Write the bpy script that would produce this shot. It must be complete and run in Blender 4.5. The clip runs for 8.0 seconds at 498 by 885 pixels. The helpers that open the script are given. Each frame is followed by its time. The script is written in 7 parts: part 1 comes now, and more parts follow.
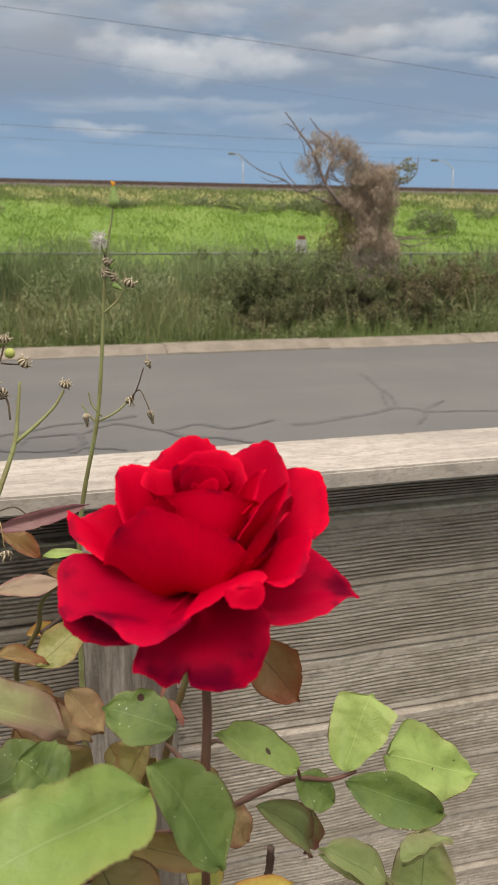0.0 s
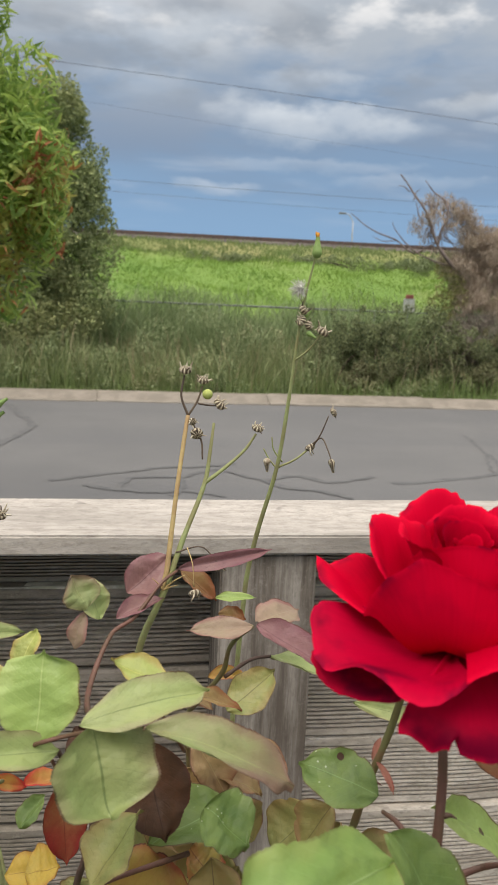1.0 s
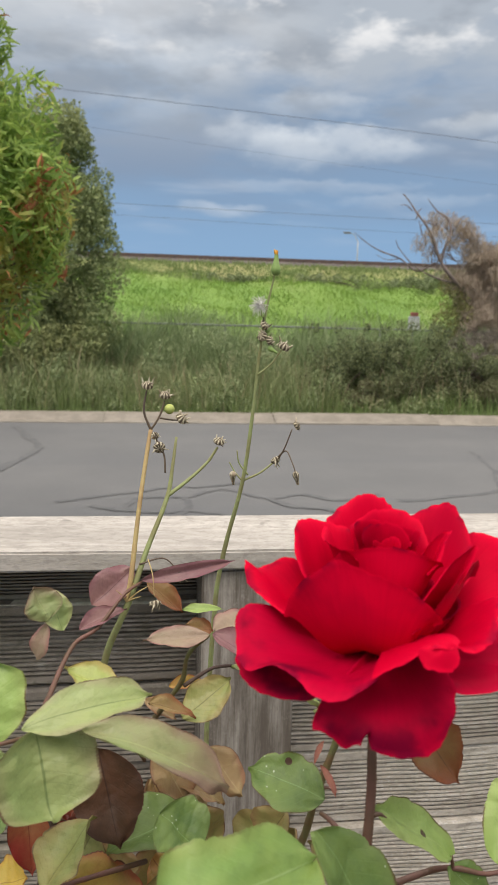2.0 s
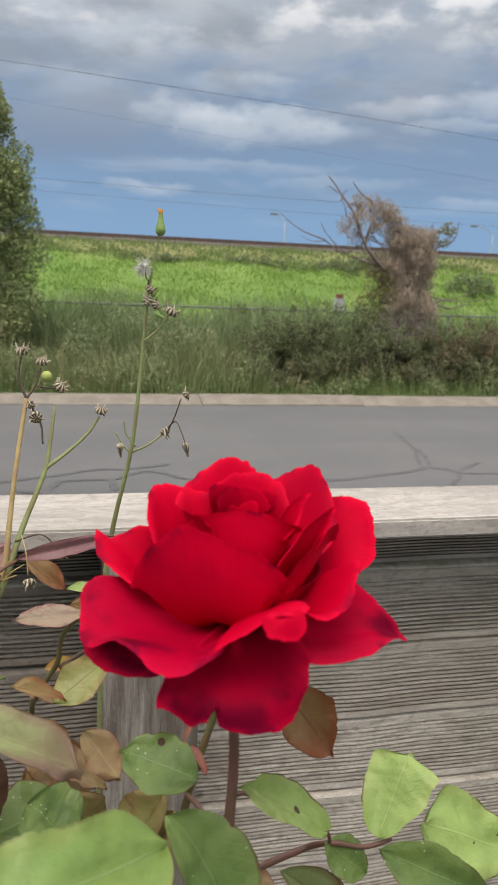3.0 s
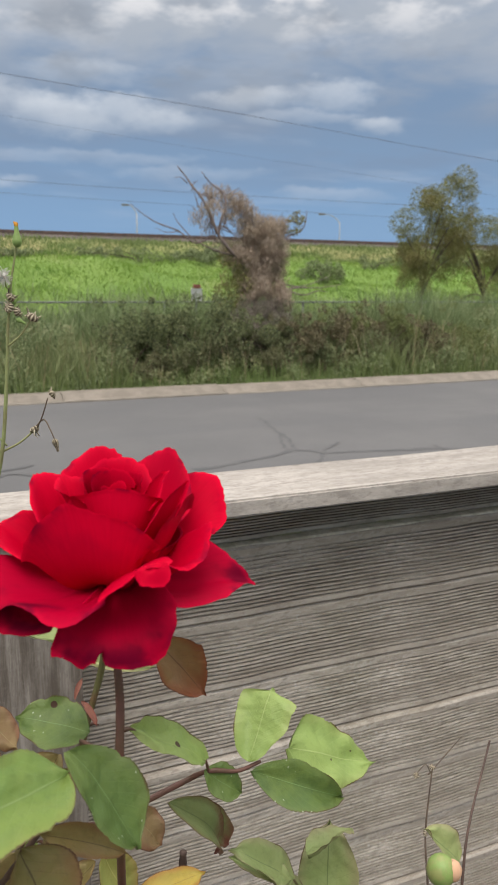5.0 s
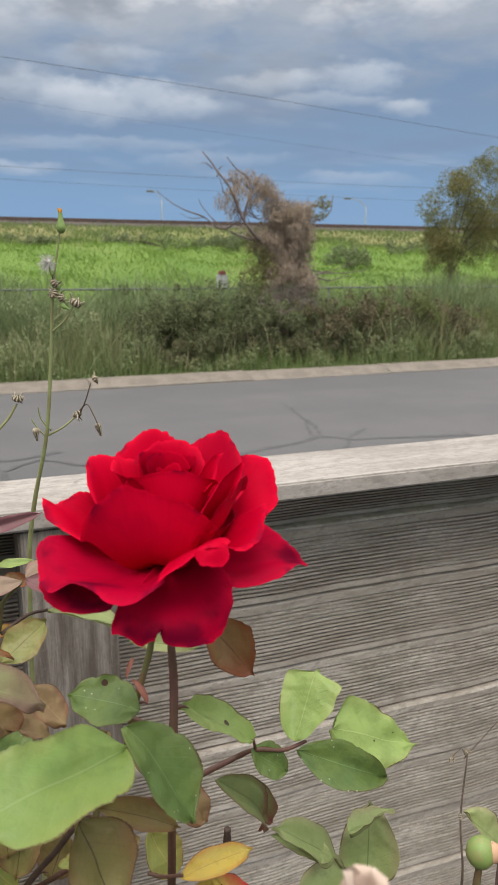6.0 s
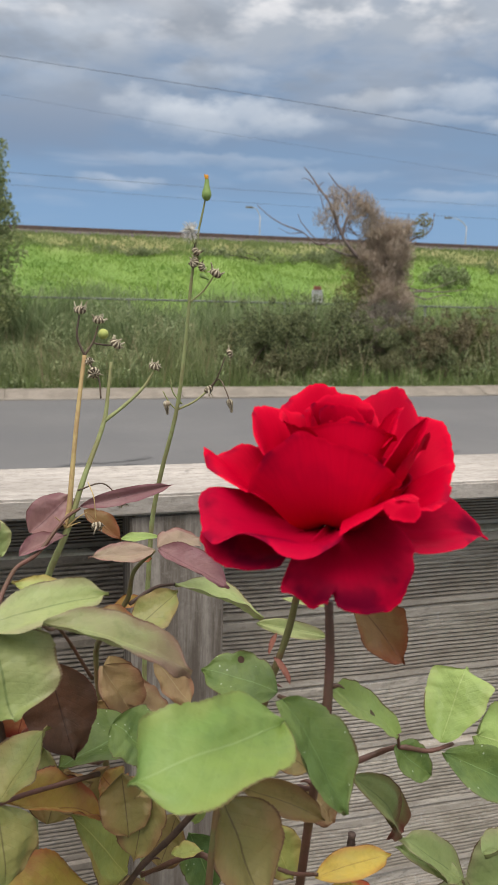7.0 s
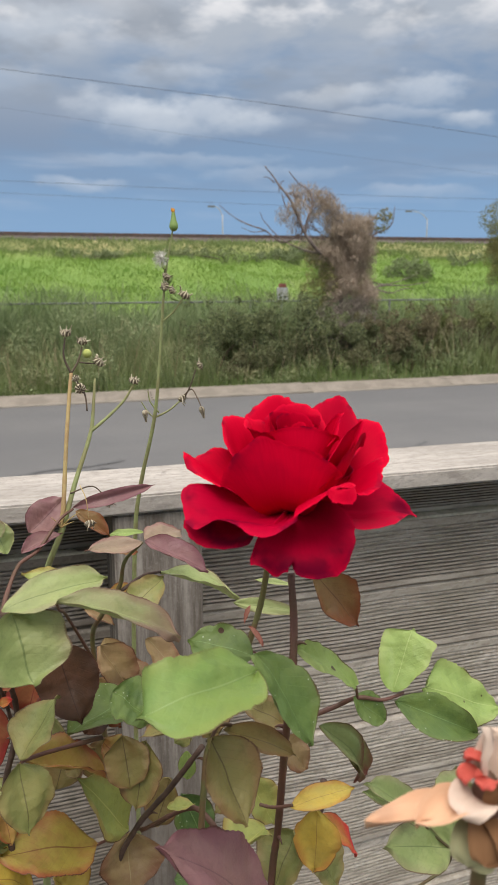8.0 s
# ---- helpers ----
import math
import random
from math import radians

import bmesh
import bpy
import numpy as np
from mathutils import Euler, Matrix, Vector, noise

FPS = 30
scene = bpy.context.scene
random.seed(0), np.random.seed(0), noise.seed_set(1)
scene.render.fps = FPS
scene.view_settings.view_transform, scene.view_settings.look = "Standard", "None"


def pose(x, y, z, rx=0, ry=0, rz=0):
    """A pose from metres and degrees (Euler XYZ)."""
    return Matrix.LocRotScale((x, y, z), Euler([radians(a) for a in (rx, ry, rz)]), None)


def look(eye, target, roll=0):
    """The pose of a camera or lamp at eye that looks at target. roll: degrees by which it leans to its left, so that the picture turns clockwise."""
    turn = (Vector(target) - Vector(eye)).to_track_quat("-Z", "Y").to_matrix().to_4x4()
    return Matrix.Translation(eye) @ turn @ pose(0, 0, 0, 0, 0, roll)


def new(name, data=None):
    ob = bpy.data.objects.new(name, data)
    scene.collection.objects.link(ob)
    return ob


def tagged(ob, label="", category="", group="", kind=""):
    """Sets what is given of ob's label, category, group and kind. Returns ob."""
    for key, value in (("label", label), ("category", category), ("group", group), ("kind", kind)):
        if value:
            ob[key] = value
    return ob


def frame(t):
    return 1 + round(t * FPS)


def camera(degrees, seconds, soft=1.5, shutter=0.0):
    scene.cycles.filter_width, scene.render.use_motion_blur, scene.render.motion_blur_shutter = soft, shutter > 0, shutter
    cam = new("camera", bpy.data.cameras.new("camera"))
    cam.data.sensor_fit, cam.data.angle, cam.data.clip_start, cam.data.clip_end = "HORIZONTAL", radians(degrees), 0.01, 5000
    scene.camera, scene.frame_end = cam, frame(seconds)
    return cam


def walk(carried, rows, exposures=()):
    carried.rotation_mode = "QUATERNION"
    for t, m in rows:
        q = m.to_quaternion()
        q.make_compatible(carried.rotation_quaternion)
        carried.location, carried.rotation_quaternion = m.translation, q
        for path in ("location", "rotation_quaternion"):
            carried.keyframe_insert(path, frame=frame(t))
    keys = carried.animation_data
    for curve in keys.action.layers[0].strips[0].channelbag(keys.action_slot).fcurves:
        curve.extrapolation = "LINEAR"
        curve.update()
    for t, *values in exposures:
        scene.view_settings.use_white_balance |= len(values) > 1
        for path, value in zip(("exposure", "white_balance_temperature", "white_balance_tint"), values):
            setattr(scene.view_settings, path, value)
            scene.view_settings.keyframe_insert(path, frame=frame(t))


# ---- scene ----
cam = camera(36.6, 8.0)
PATH = [
    (0, (-0.077, 0.085, 1.63), (0.434, 1.943, 1.094), 0.3),
    (0.5, (-0.078, 0.103, 1.623), (0.374, 1.989, 1.134), 1.2),
    (1, (-0.13, 0.1, 1.626), (0.143, 2.039, 1.219), 2.5),
    (1.5, (-0.175, 0.103, 1.624), (-0.095, 2.066, 1.249), 2.9),
    (2, (-0.104, 0.087, 1.625), (0.146, 2.039, 1.268), 1.6),
    (2.2, (-0.08, 0.088, 1.627), (0.275, 2.022, 1.265), 1.3),
    (3.3, (-0.077, 0.101, 1.611), (0.367, 2.006, 1.193), 2.1),
    (3.5, (-0.081, 0.093, 1.61), (0.378, 1.992, 1.179), 1.8),
    (4, (-0.077, 0.072, 1.615), (0.537, 1.929, 1.195), 1.7),
    (4.5, (-0.076, 0.064, 1.62), (0.654, 1.879, 1.206), 1.0),
    (4.7, (-0.081, 0.057, 1.623), (0.681, 1.858, 1.215), 0.7),
    (5.8, (-0.093, 0.05, 1.623), (0.651, 1.852, 1.176), -0.4),
    (6, (-0.098, 0.054, 1.622), (0.606, 1.871, 1.173), 0.0),
    (6.5, (-0.116, 0.07, 1.607), (0.446, 1.939, 1.17), 1.2),
    (7, (-0.122, 0.08, 1.595), (0.369, 1.974, 1.183), 1.6),
    (7.5, (-0.136, 0.042, 1.599), (0.362, 1.938, 1.2), 1.7),
    (8, (-0.136, 0.025, 1.609), (0.427, 1.898, 1.194), -0.3),
]
cam.data.dof.use_dof, cam.data.dof.focus_distance, cam.data.dof.aperture_fstop = True, 0.47, 38.0
walk(cam, [(t, look(e, g, r)) for t, e, g, r in PATH],
     exposures=[(0, 0.05, 7300, 12), (0.5, 0.06, 7000, 11), (1, 0.12, 6800, 10), (1.5, 0.29, 6800, 10), (2, 0.15, 6750, 10), (2.4, 0.08, 6700, 10), (3.5, 0.05, 6650, 11), (4.5, 0.04, 6650, 11),
                (6, 0.02, 6600, 11), (7, 0.06, 6650, 11), (8, 0.07, 6650, 11)])

# ---- sky and sun ----
world = bpy.data.worlds.new("sky")
scene.world = world
world.use_nodes = True
wn, wl = world.node_tree.nodes, world.node_tree.links
wn.clear()


def wmath(op, a, b=None, c=None):
    n = wn.new("ShaderNodeMath")
    n.operation = op
    for i, v in enumerate((a, b, c)):
        if v is None:
            continue
        if isinstance(v, (int, float)):
            n.inputs[i].default_value = v
        else:
            wl.new(v, n.inputs[i])
    return n.outputs[0]


def wmix(f, a, b):
    n = wn.new("ShaderNodeMix")
    n.data_type = "RGBA"
    for v, i in ((f, 0), (a, 6), (b, 7)):
        if isinstance(v, tuple):
            n.inputs[i].default_value = (*v, 1)
        elif isinstance(v, (int, float)):
            n.inputs[i].default_value = v
        else:
            wl.new(v, n.inputs[i])
    return n.outputs[2]


SUN_UP, SUN_ROUND = radians(62), radians(205)
sky = wn.new("ShaderNodeTexSky")
sky.sky_type, sky.sun_disc = "NISHITA", False
sky.sun_elevation, sky.sun_rotation = SUN_UP, SUN_ROUND
coord = wn.new("ShaderNodeTexCoord")
split = wn.new("ShaderNodeSeparateXYZ")
wl.new(coord.outputs["Generated"], split.inputs[0])
up = wmath("MAXIMUM", split.outputs[2], 0.0)
below = wmath("ADD", up, 0.09)
flat = wn.new("ShaderNodeCombineXYZ")
wl.new(wmath("DIVIDE", split.outputs[0], below), flat.inputs[0])
wl.new(wmath("DIVIDE", split.outputs[1], below), flat.inputs[1])


def clouds(scale, detail, rough, low, high, offset, stretch=1.0):
    m = wn.new("ShaderNodeMapping")
    m.inputs["Location"].default_value = offset
    m.inputs["Scale"].default_value = (stretch, 1, 1)
    wl.new(flat.outputs[0], m.inputs[0])
    n = wn.new("ShaderNodeTexNoise")
    n.inputs["Scale"].default_value = scale
    n.inputs["Detail"].default_value = detail
    n.inputs["Roughness"].default_value = rough
    n.inputs["Distortion"].default_value = 0.25
    wl.new(m.outputs[0], n.inputs["Vector"])
    r = wn.new("ShaderNodeMapRange")
    r.interpolation_type = "SMOOTHSTEP"
    wl.new(n.outputs[0], r.inputs[0])
    r.inputs[1].default_value, r.inputs[2].default_value = low, high
    return r.outputs[0]


def ramp_up(a, b):
    r = wn.new("ShaderNodeMapRange")
    r.interpolation_type = "SMOOTHSTEP"
    wl.new(split.outputs[2], r.inputs[0])
    r.inputs[1].default_value, r.inputs[2].default_value = a, b
    return r.outputs[0]


nishita = wn.new("ShaderNodeVectorMath")
nishita.operation = "SCALE"
wl.new(sky.outputs[0], nishita.inputs[0])
nishita.inputs[3].default_value = 0.1
air = wmix(0.88, nishita.outputs[0], wmix(ramp_up(0.05, 0.2), (0.195, 0.355, 0.60), (0.20, 0.30, 0.455)))
grey = wmix(ramp_up(0.14, 0.3), (0.215, 0.29, 0.415), (0.40, 0.455, 0.53))
veil = wmath("MULTIPLY", clouds(1.1, 5, 0.5, 0.36, 0.66, (3.1, 0.4, 0)), ramp_up(0.08, 0.2))
ragged = wmath("ADD", split.outputs[2], wmath("MULTIPLY", wmath("SUBTRACT", clouds(1.6, 5, 0.55, 0.3, 0.7, (1.0, 7.0, 0)), 0.5), 0.09))
deck = wn.new("ShaderNodeMapRange")
deck.interpolation_type = "SMOOTHSTEP"
wl.new(ragged, deck.inputs[0])
deck.inputs[1].default_value, deck.inputs[2].default_value = 0.2, 0.31
veil = wmath("MAXIMUM", veil, deck.outputs[0])
body = wmix(veil, air, grey)
# thin streaks, then the separate clouds that stand over the plain
streaks = wmath("MULTIPLY", clouds(1.9, 5, 0.5, 0.5, 0.8, (0.3, 1.9, 0), 0.7), ramp_up(0.05, 0.13))
body = wmix(wmath("MULTIPLY", streaks, 0.42), body, (0.47, 0.55, 0.67))
azimuth = wmath("ARCTAN2", split.outputs[0], split.outputs[1])
height = wmath("ARCSINE", split.outputs[2])


def cloud(az, el, wide, tall, light):
    """A soft heap of cloud: ragged outline, bright crown, greyer foot."""
    global body
    dx = wmath("DIVIDE", wmath("SUBTRACT", wmath("ADD", azimuth, wmath("MULTIPLY", curl, 0.06)), az), wide)
    dy = wmath("DIVIDE", wmath("SUBTRACT", wmath("ADD", height, wmath("MULTIPLY", lump, 0.03)), el), tall)
    d = wmath("ADD", wmath("MULTIPLY", dx, dx), wmath("MULTIPLY", dy, dy))
    r = wn.new("ShaderNodeMapRange")
    r.interpolation_type = "SMOOTHSTEP"
    wl.new(wmath("ADD", d, wmath("MULTIPLY", fluff, 3.0)), r.inputs[0])
    r.inputs[1].default_value, r.inputs[2].default_value = 2.0, 0.0
    soft = wmath("MULTIPLY", r.outputs[0], light)
    tone = wmix(ramp_of(dy, -1.0, 1.0), (0.40, 0.48, 0.59), (0.70, 0.755, 0.82))
    body = wmix(soft, body, tone)


def ramp_of(v, a, b):
    r = wn.new("ShaderNodeMapRange")
    r.interpolation_type = "SMOOTHSTEP"
    wl.new(v, r.inputs[0])
    r.inputs[1].default_value, r.inputs[2].default_value = a, b
    return r.outputs[0]


def ball_noise(scale, detail, rough, squash):
    m = wn.new("ShaderNodeMapping")
    m.inputs["Scale"].default_value = (1, 1, squash)
    wl.new(coord.outputs["Generated"], m.inputs[0])
    n = wn.new("ShaderNodeTexNoise")
    n.inputs["Scale"].default_value, n.inputs["Detail"].default_value, n.inputs["Roughness"].default_value = scale, detail, rough
    wl.new(m.outputs[0], n.inputs["Vector"])
    return wmath("SUBTRACT", n.outputs[0], 0.5)


curl, lump, fluff = ball_noise(9, 2, 0.5, 2.5), ball_noise(17, 3, 0.5, 2.0), ball_noise(24, 5, 0.6, 2.0)
for spot in ((0.12, 0.208, 0.05, 0.016, 0.5), (0.17, 0.196, 0.05, 0.022, 0.55), (0.235, 0.2, 0.075, 0.02, 0.6), (0.3, 0.192, 0.05, 0.012, 0.35), (0.205, 0.242, 0.06, 0.012, 0.4),
             (0.398, 0.222, 0.045, 0.011, 0.6), (0.502, 0.225, 0.045, 0.015, 0.6), (0.558, 0.189, 0.03, 0.009, 0.6), (0.47, 0.2, 0.06, 0.008, 0.3),
             (0.081, 0.12, 0.045, 0.007, 0.4), (0.499, 0.111, 0.07, 0.007, 0.25), (0.33, 0.135, 0.09, 0.007, 0.2), (0.2, 0.15, 0.12, 0.007, 0.2),
             (0.0, 0.285, 0.08, 0.035, 0.4), (-0.02, 0.235, 0.06, 0.018, 0.3)):
    cloud(*spot)
dim = wmath("MULTIPLY", ramp_of(ball_noise(7, 4, 0.55, 2.6), -0.03, 0.16), ramp_up(0.17, 0.27))
body = wmix(wmath("MULTIPLY", dim, 0.65), body, (0.27, 0.31, 0.37))
high = wmath("MULTIPLY", clouds(1.5, 6, 0.55, 0.40, 0.68, (5.0, 2.2, 0)), ramp_up(0.24, 0.34))
bright = wmath("MULTIPLY", ramp_of(ball_noise(11, 4, 0.55, 2.2), 0.0, 0.2), ramp_up(0.25, 0.34))
body = wmix(wmath("MULTIPLY", high, 0.45), body, (0.70, 0.72, 0.75))
body = wmix(wmath("MULTIPLY", bright, 0.8), body, (0.95, 0.95, 0.96))
body = wmix(ramp_up(0.36, 0.7), body, (1.5, 1.5, 1.5))
back = wn.new("ShaderNodeBackground")
wl.new(body, back.inputs[0])
back.inputs[1].default_value = 1.0
wout = wn.new("ShaderNodeOutputWorld")
wl.new(back.outputs[0], wout.inputs[0])

sun = new("sun", bpy.data.lights.new("sun", "SUN"))
sun.data.energy, sun.data.angle, sun.data.color = 1.9, radians(32), (1.0, 0.95, 0.88)
aim = Vector((math.sin(SUN_ROUND) * math.cos(SUN_UP), math.cos(SUN_ROUND) * math.cos(SUN_UP), math.sin(SUN_UP)))
sun.matrix_world = look(aim * 50, (0, 0, 0))

# ---- helpers for meshes and materials ----
rng = np.random.default_rng(7)


def mesh_of(name, verts, faces, mat=None, smooth=True, uvs=None):
    me = bpy.data.meshes.new(name)
    me.from_pydata([tuple(v) for v in verts], [], faces)
    if uvs is not None:
        layer = me.uv_layers.new(name="UVMap")
        idx = np.zeros(len(me.loops), dtype=np.int32)
        me.loops.foreach_get("vertex_index", idx)
        layer.data.foreach_set("uv", np.asarray(uvs, dtype=np.float32)[idx].ravel())
    if smooth:
        me.polygons.foreach_set("use_smooth", [True] * len(me.polygons))
    if mat:
        me.materials.append(mat)
    me.update()
    return me


def part(name, me, parent, label=""):
    ob = new(name, me)
    ob.parent = parent
    return tagged(ob, label)


def part_bm(name, bm, mat, parent, label="", smooth=False):
    me = bpy.data.meshes.new(name)
    bm.normal_update()
    bm.to_mesh(me)
    bm.free()
    me.materials.append(mat)
    if smooth:
        me.polygons.foreach_set("use_smooth", [True] * len(me.polygons))
    return part(name, me, parent, label)


def thing(name, place, label, category, group="", kind=""):
    ob = new(name)
    ob.location = place
    ob.empty_display_size = 0.05
    return tagged(ob, label, category, group, kind)


def box_bm(x0, x1, y0, y1, z0, z1, bevel=0.0):
    bm = bmesh.new()
    bmesh.ops.create_cube(bm, size=1)
    for v in bm.verts:
        v.co = Vector(((x0 + x1) / 2 + v.co.x * (x1 - x0), (y0 + y1) / 2 + v.co.y * (y1 - y0), (z0 + z1) / 2 + v.co.z * (z1 - z0)))
    if bevel:
        bmesh.ops.bevel(bm, geom=bm.edges[:], offset=bevel, segments=2, affect="EDGES", profile=0.6)
    return bm


def smooth_line(pts, steps=6):
    """A smooth line through the points."""
    p = [Vector(q) for q in pts]
    p = [p[0] * 2 - p[1]] + p + [p[-1] * 2 - p[-2]]
    out = []
    for i in range(1, len(p) - 2):
        a, b, c, d = p[i - 1], p[i], p[i + 1], p[i + 2]
        l = (c - b).length
        m0 = (c - a) * (l / max((b - a).length + l, 1e-9))
        m1 = (d - b) * (l / max((d - c).length + l, 1e-9))
        for k in range(steps):
            t = k / steps
            out.append(b * (2 * t ** 3 - 3 * t * t + 1) + m0 * (t ** 3 - 2 * t * t + t) + c * (3 * t * t - 2 * t ** 3) + m1 * (t ** 3 - t * t))
    out.append(p[-2])
    return out


def tube(pts, r0, r1, sides=8, steps=6, wobble=0.0, caps=True):
    """Vertices, faces and UVs of a tapered round stem along a smooth line."""
    line = smooth_line(pts, steps)
    n = len(line)
    verts, faces, uvs = [], [], []
    side = Vector((1, 0.3, 0.1))
    for i, c in enumerate(line):
        d = (line[min(i + 1, n - 1)] - line[max(i - 1, 0)]).normalized()
        side = (side - d * side.dot(d)).normalized()
        other = d.cross(side)
        r = r0 + (r1 - r0) * i / max(n - 1, 1)
        if wobble:
            r *= 1 + wobble * noise.noise(c * (0.6 / max(r0, 1e-4)))
        for k in range(sides):
            a = 2 * math.pi * k / sides
            verts.append(c + side * (math.cos(a) * r) + other * (math.sin(a) * r))
            uvs.append((k / sides, i / n))
    for i in range(n - 1):
        for k in range(sides):
            a, b = i * sides + k, i * sides + (k + 1) % sides
            faces.append((a, b, b + sides, a + sides))
    if caps:
        faces.append(tuple(range(sides))[::-1])
        faces.append(tuple((n - 1) * sides + k for k in range(sides)))
    return verts, faces, uvs


def join(pieces):
    verts, faces, uvs = [], [], []
    for v, f, u in pieces:
        o = len(verts)
        verts += list(v)
        uvs += list(u)
        faces += [tuple(i + o for i in q) for q in f]
    return verts, faces, uvs


def ball(c, rx, ry, rz, seg=8, rings=6, axis=None):
    """A small rounded body, pointed up along axis."""
    turn = Vector((0, 0, 1)).rotation_difference(Vector(axis or (0, 0, 1))).to_matrix()
    verts, faces, uvs = [], [], []
    for i in range(rings + 1):
        th = math.pi * i / rings
        for k in range(seg):
            a = 2 * math.pi * k / seg
            verts.append(Vector(c) + turn @ Vector((rx * math.sin(th) * math.cos(a), ry * math.sin(th) * math.sin(a), -rz * math.cos(th))))
            uvs.append((k / seg, i / rings))
    for i in range(rings):
        for k in range(seg):
            a, b = i * seg + k, i * seg + (k + 1) % seg
            faces.append((a, b, b + seg, a + seg))
    return verts, faces, uvs


def material(name, rough=0.8):
    m = bpy.data.materials.new(name)
    m.use_nodes = True
    b = m.node_tree.nodes["Principled BSDF"]
    b.inputs["Roughness"].default_value = rough
    return m, m.node_tree.nodes, m.node_tree.links, b


def mix(nodes, links, f, a, b, blend="MIX"):
    n = nodes.new("ShaderNodeMix")
    n.data_type, n.blend_type = "RGBA", blend
    for v, i in ((f, 0), (a, 6), (b, 7)):
        if isinstance(v, tuple):
            n.inputs[i].default_value = (*v, 1)
        elif isinstance(v, (int, float)):
            n.inputs[i].default_value = v
        else:
            links.new(v, n.inputs[i])
    return n.outputs[2]


def maths(nodes, links, op, a, b=0.0):
    n = nodes.new("ShaderNodeMath")
    n.operation = op
    for i, v in enumerate((a, b)):
        if isinstance(v, (int, float)):
            n.inputs[i].default_value = v
        else:
            links.new(v, n.inputs[i])
    return n.outputs[0]


def step(nodes, links, v, a, b):
    n = nodes.new("ShaderNodeMapRange")
    n.interpolation_type = "SMOOTHSTEP"
    links.new(v, n.inputs[0])
    n.inputs[1].default_value, n.inputs[2].default_value = a, b
    return n.outputs[0]


def grain(nodes, links, scale, detail=4, rough=0.6, stretch=(1, 1, 1), coord="Object", turn=(0, 0, 0)):
    c = nodes.new("ShaderNodeTexCoord")
    m = nodes.new("ShaderNodeMapping")
    m.inputs["Scale"].default_value = stretch
    m.inputs["Rotation"].default_value = turn
    links.new(c.outputs[coord], m.inputs[0])
    n = nodes.new("ShaderNodeTexNoise")
    n.inputs["Scale"].default_value, n.inputs["Detail"].default_value, n.inputs["Roughness"].default_value = scale, detail, rough
    links.new(m.outputs[0], n.inputs["Vector"])
    return n.outputs[0]


def bump(nodes, links, bsdf, height, strength=0.3, distance=0.01):
    n = nodes.new("ShaderNodeBump")
    n.inputs["Strength"].default_value, n.inputs["Distance"].default_value = strength, distance
    links.new(height, n.inputs["Height"])
    links.new(n.outputs[0], bsdf.inputs["Normal"])


def leafy(name, low, high, odd, tip=0.0, rough=0.6, see_through=0.25, scale=0.5):
    """Leaves far off: a colour for each leaf, with stands of another tint."""
    m, ns, ls, b = material(name, rough)
    geo = ns.new("ShaderNodeNewGeometry")
    c = mix(ns, ls, geo.outputs["Random Per Island"], low, high)
    patch = step(ns, ls, grain(ns, ls, scale, 3), 0.5, 0.68)
    c = mix(ns, ls, maths(ns, ls, "MULTIPLY", patch, 0.8), c, odd)
    c = mix(ns, ls, maths(ns, ls, "MULTIPLY", grain(ns, ls, 6.0, 2), 0.5), c, low)
    ls.new(c, b.inputs["Base Color"])
    b.inputs["Specular IOR Level"].default_value = 0.25
    t = ns.new("ShaderNodeBsdfTranslucent")
    ls.new(c, t.inputs[0])
    s = ns.new("ShaderNodeMixShader")
    s.inputs[0].default_value = see_through
    ls.new(b.outputs[0], s.inputs[1])
    ls.new(t.outputs[0], s.inputs[2])
    ls.new(s.outputs[0], ns["Material Output"].inputs[0])
    return m


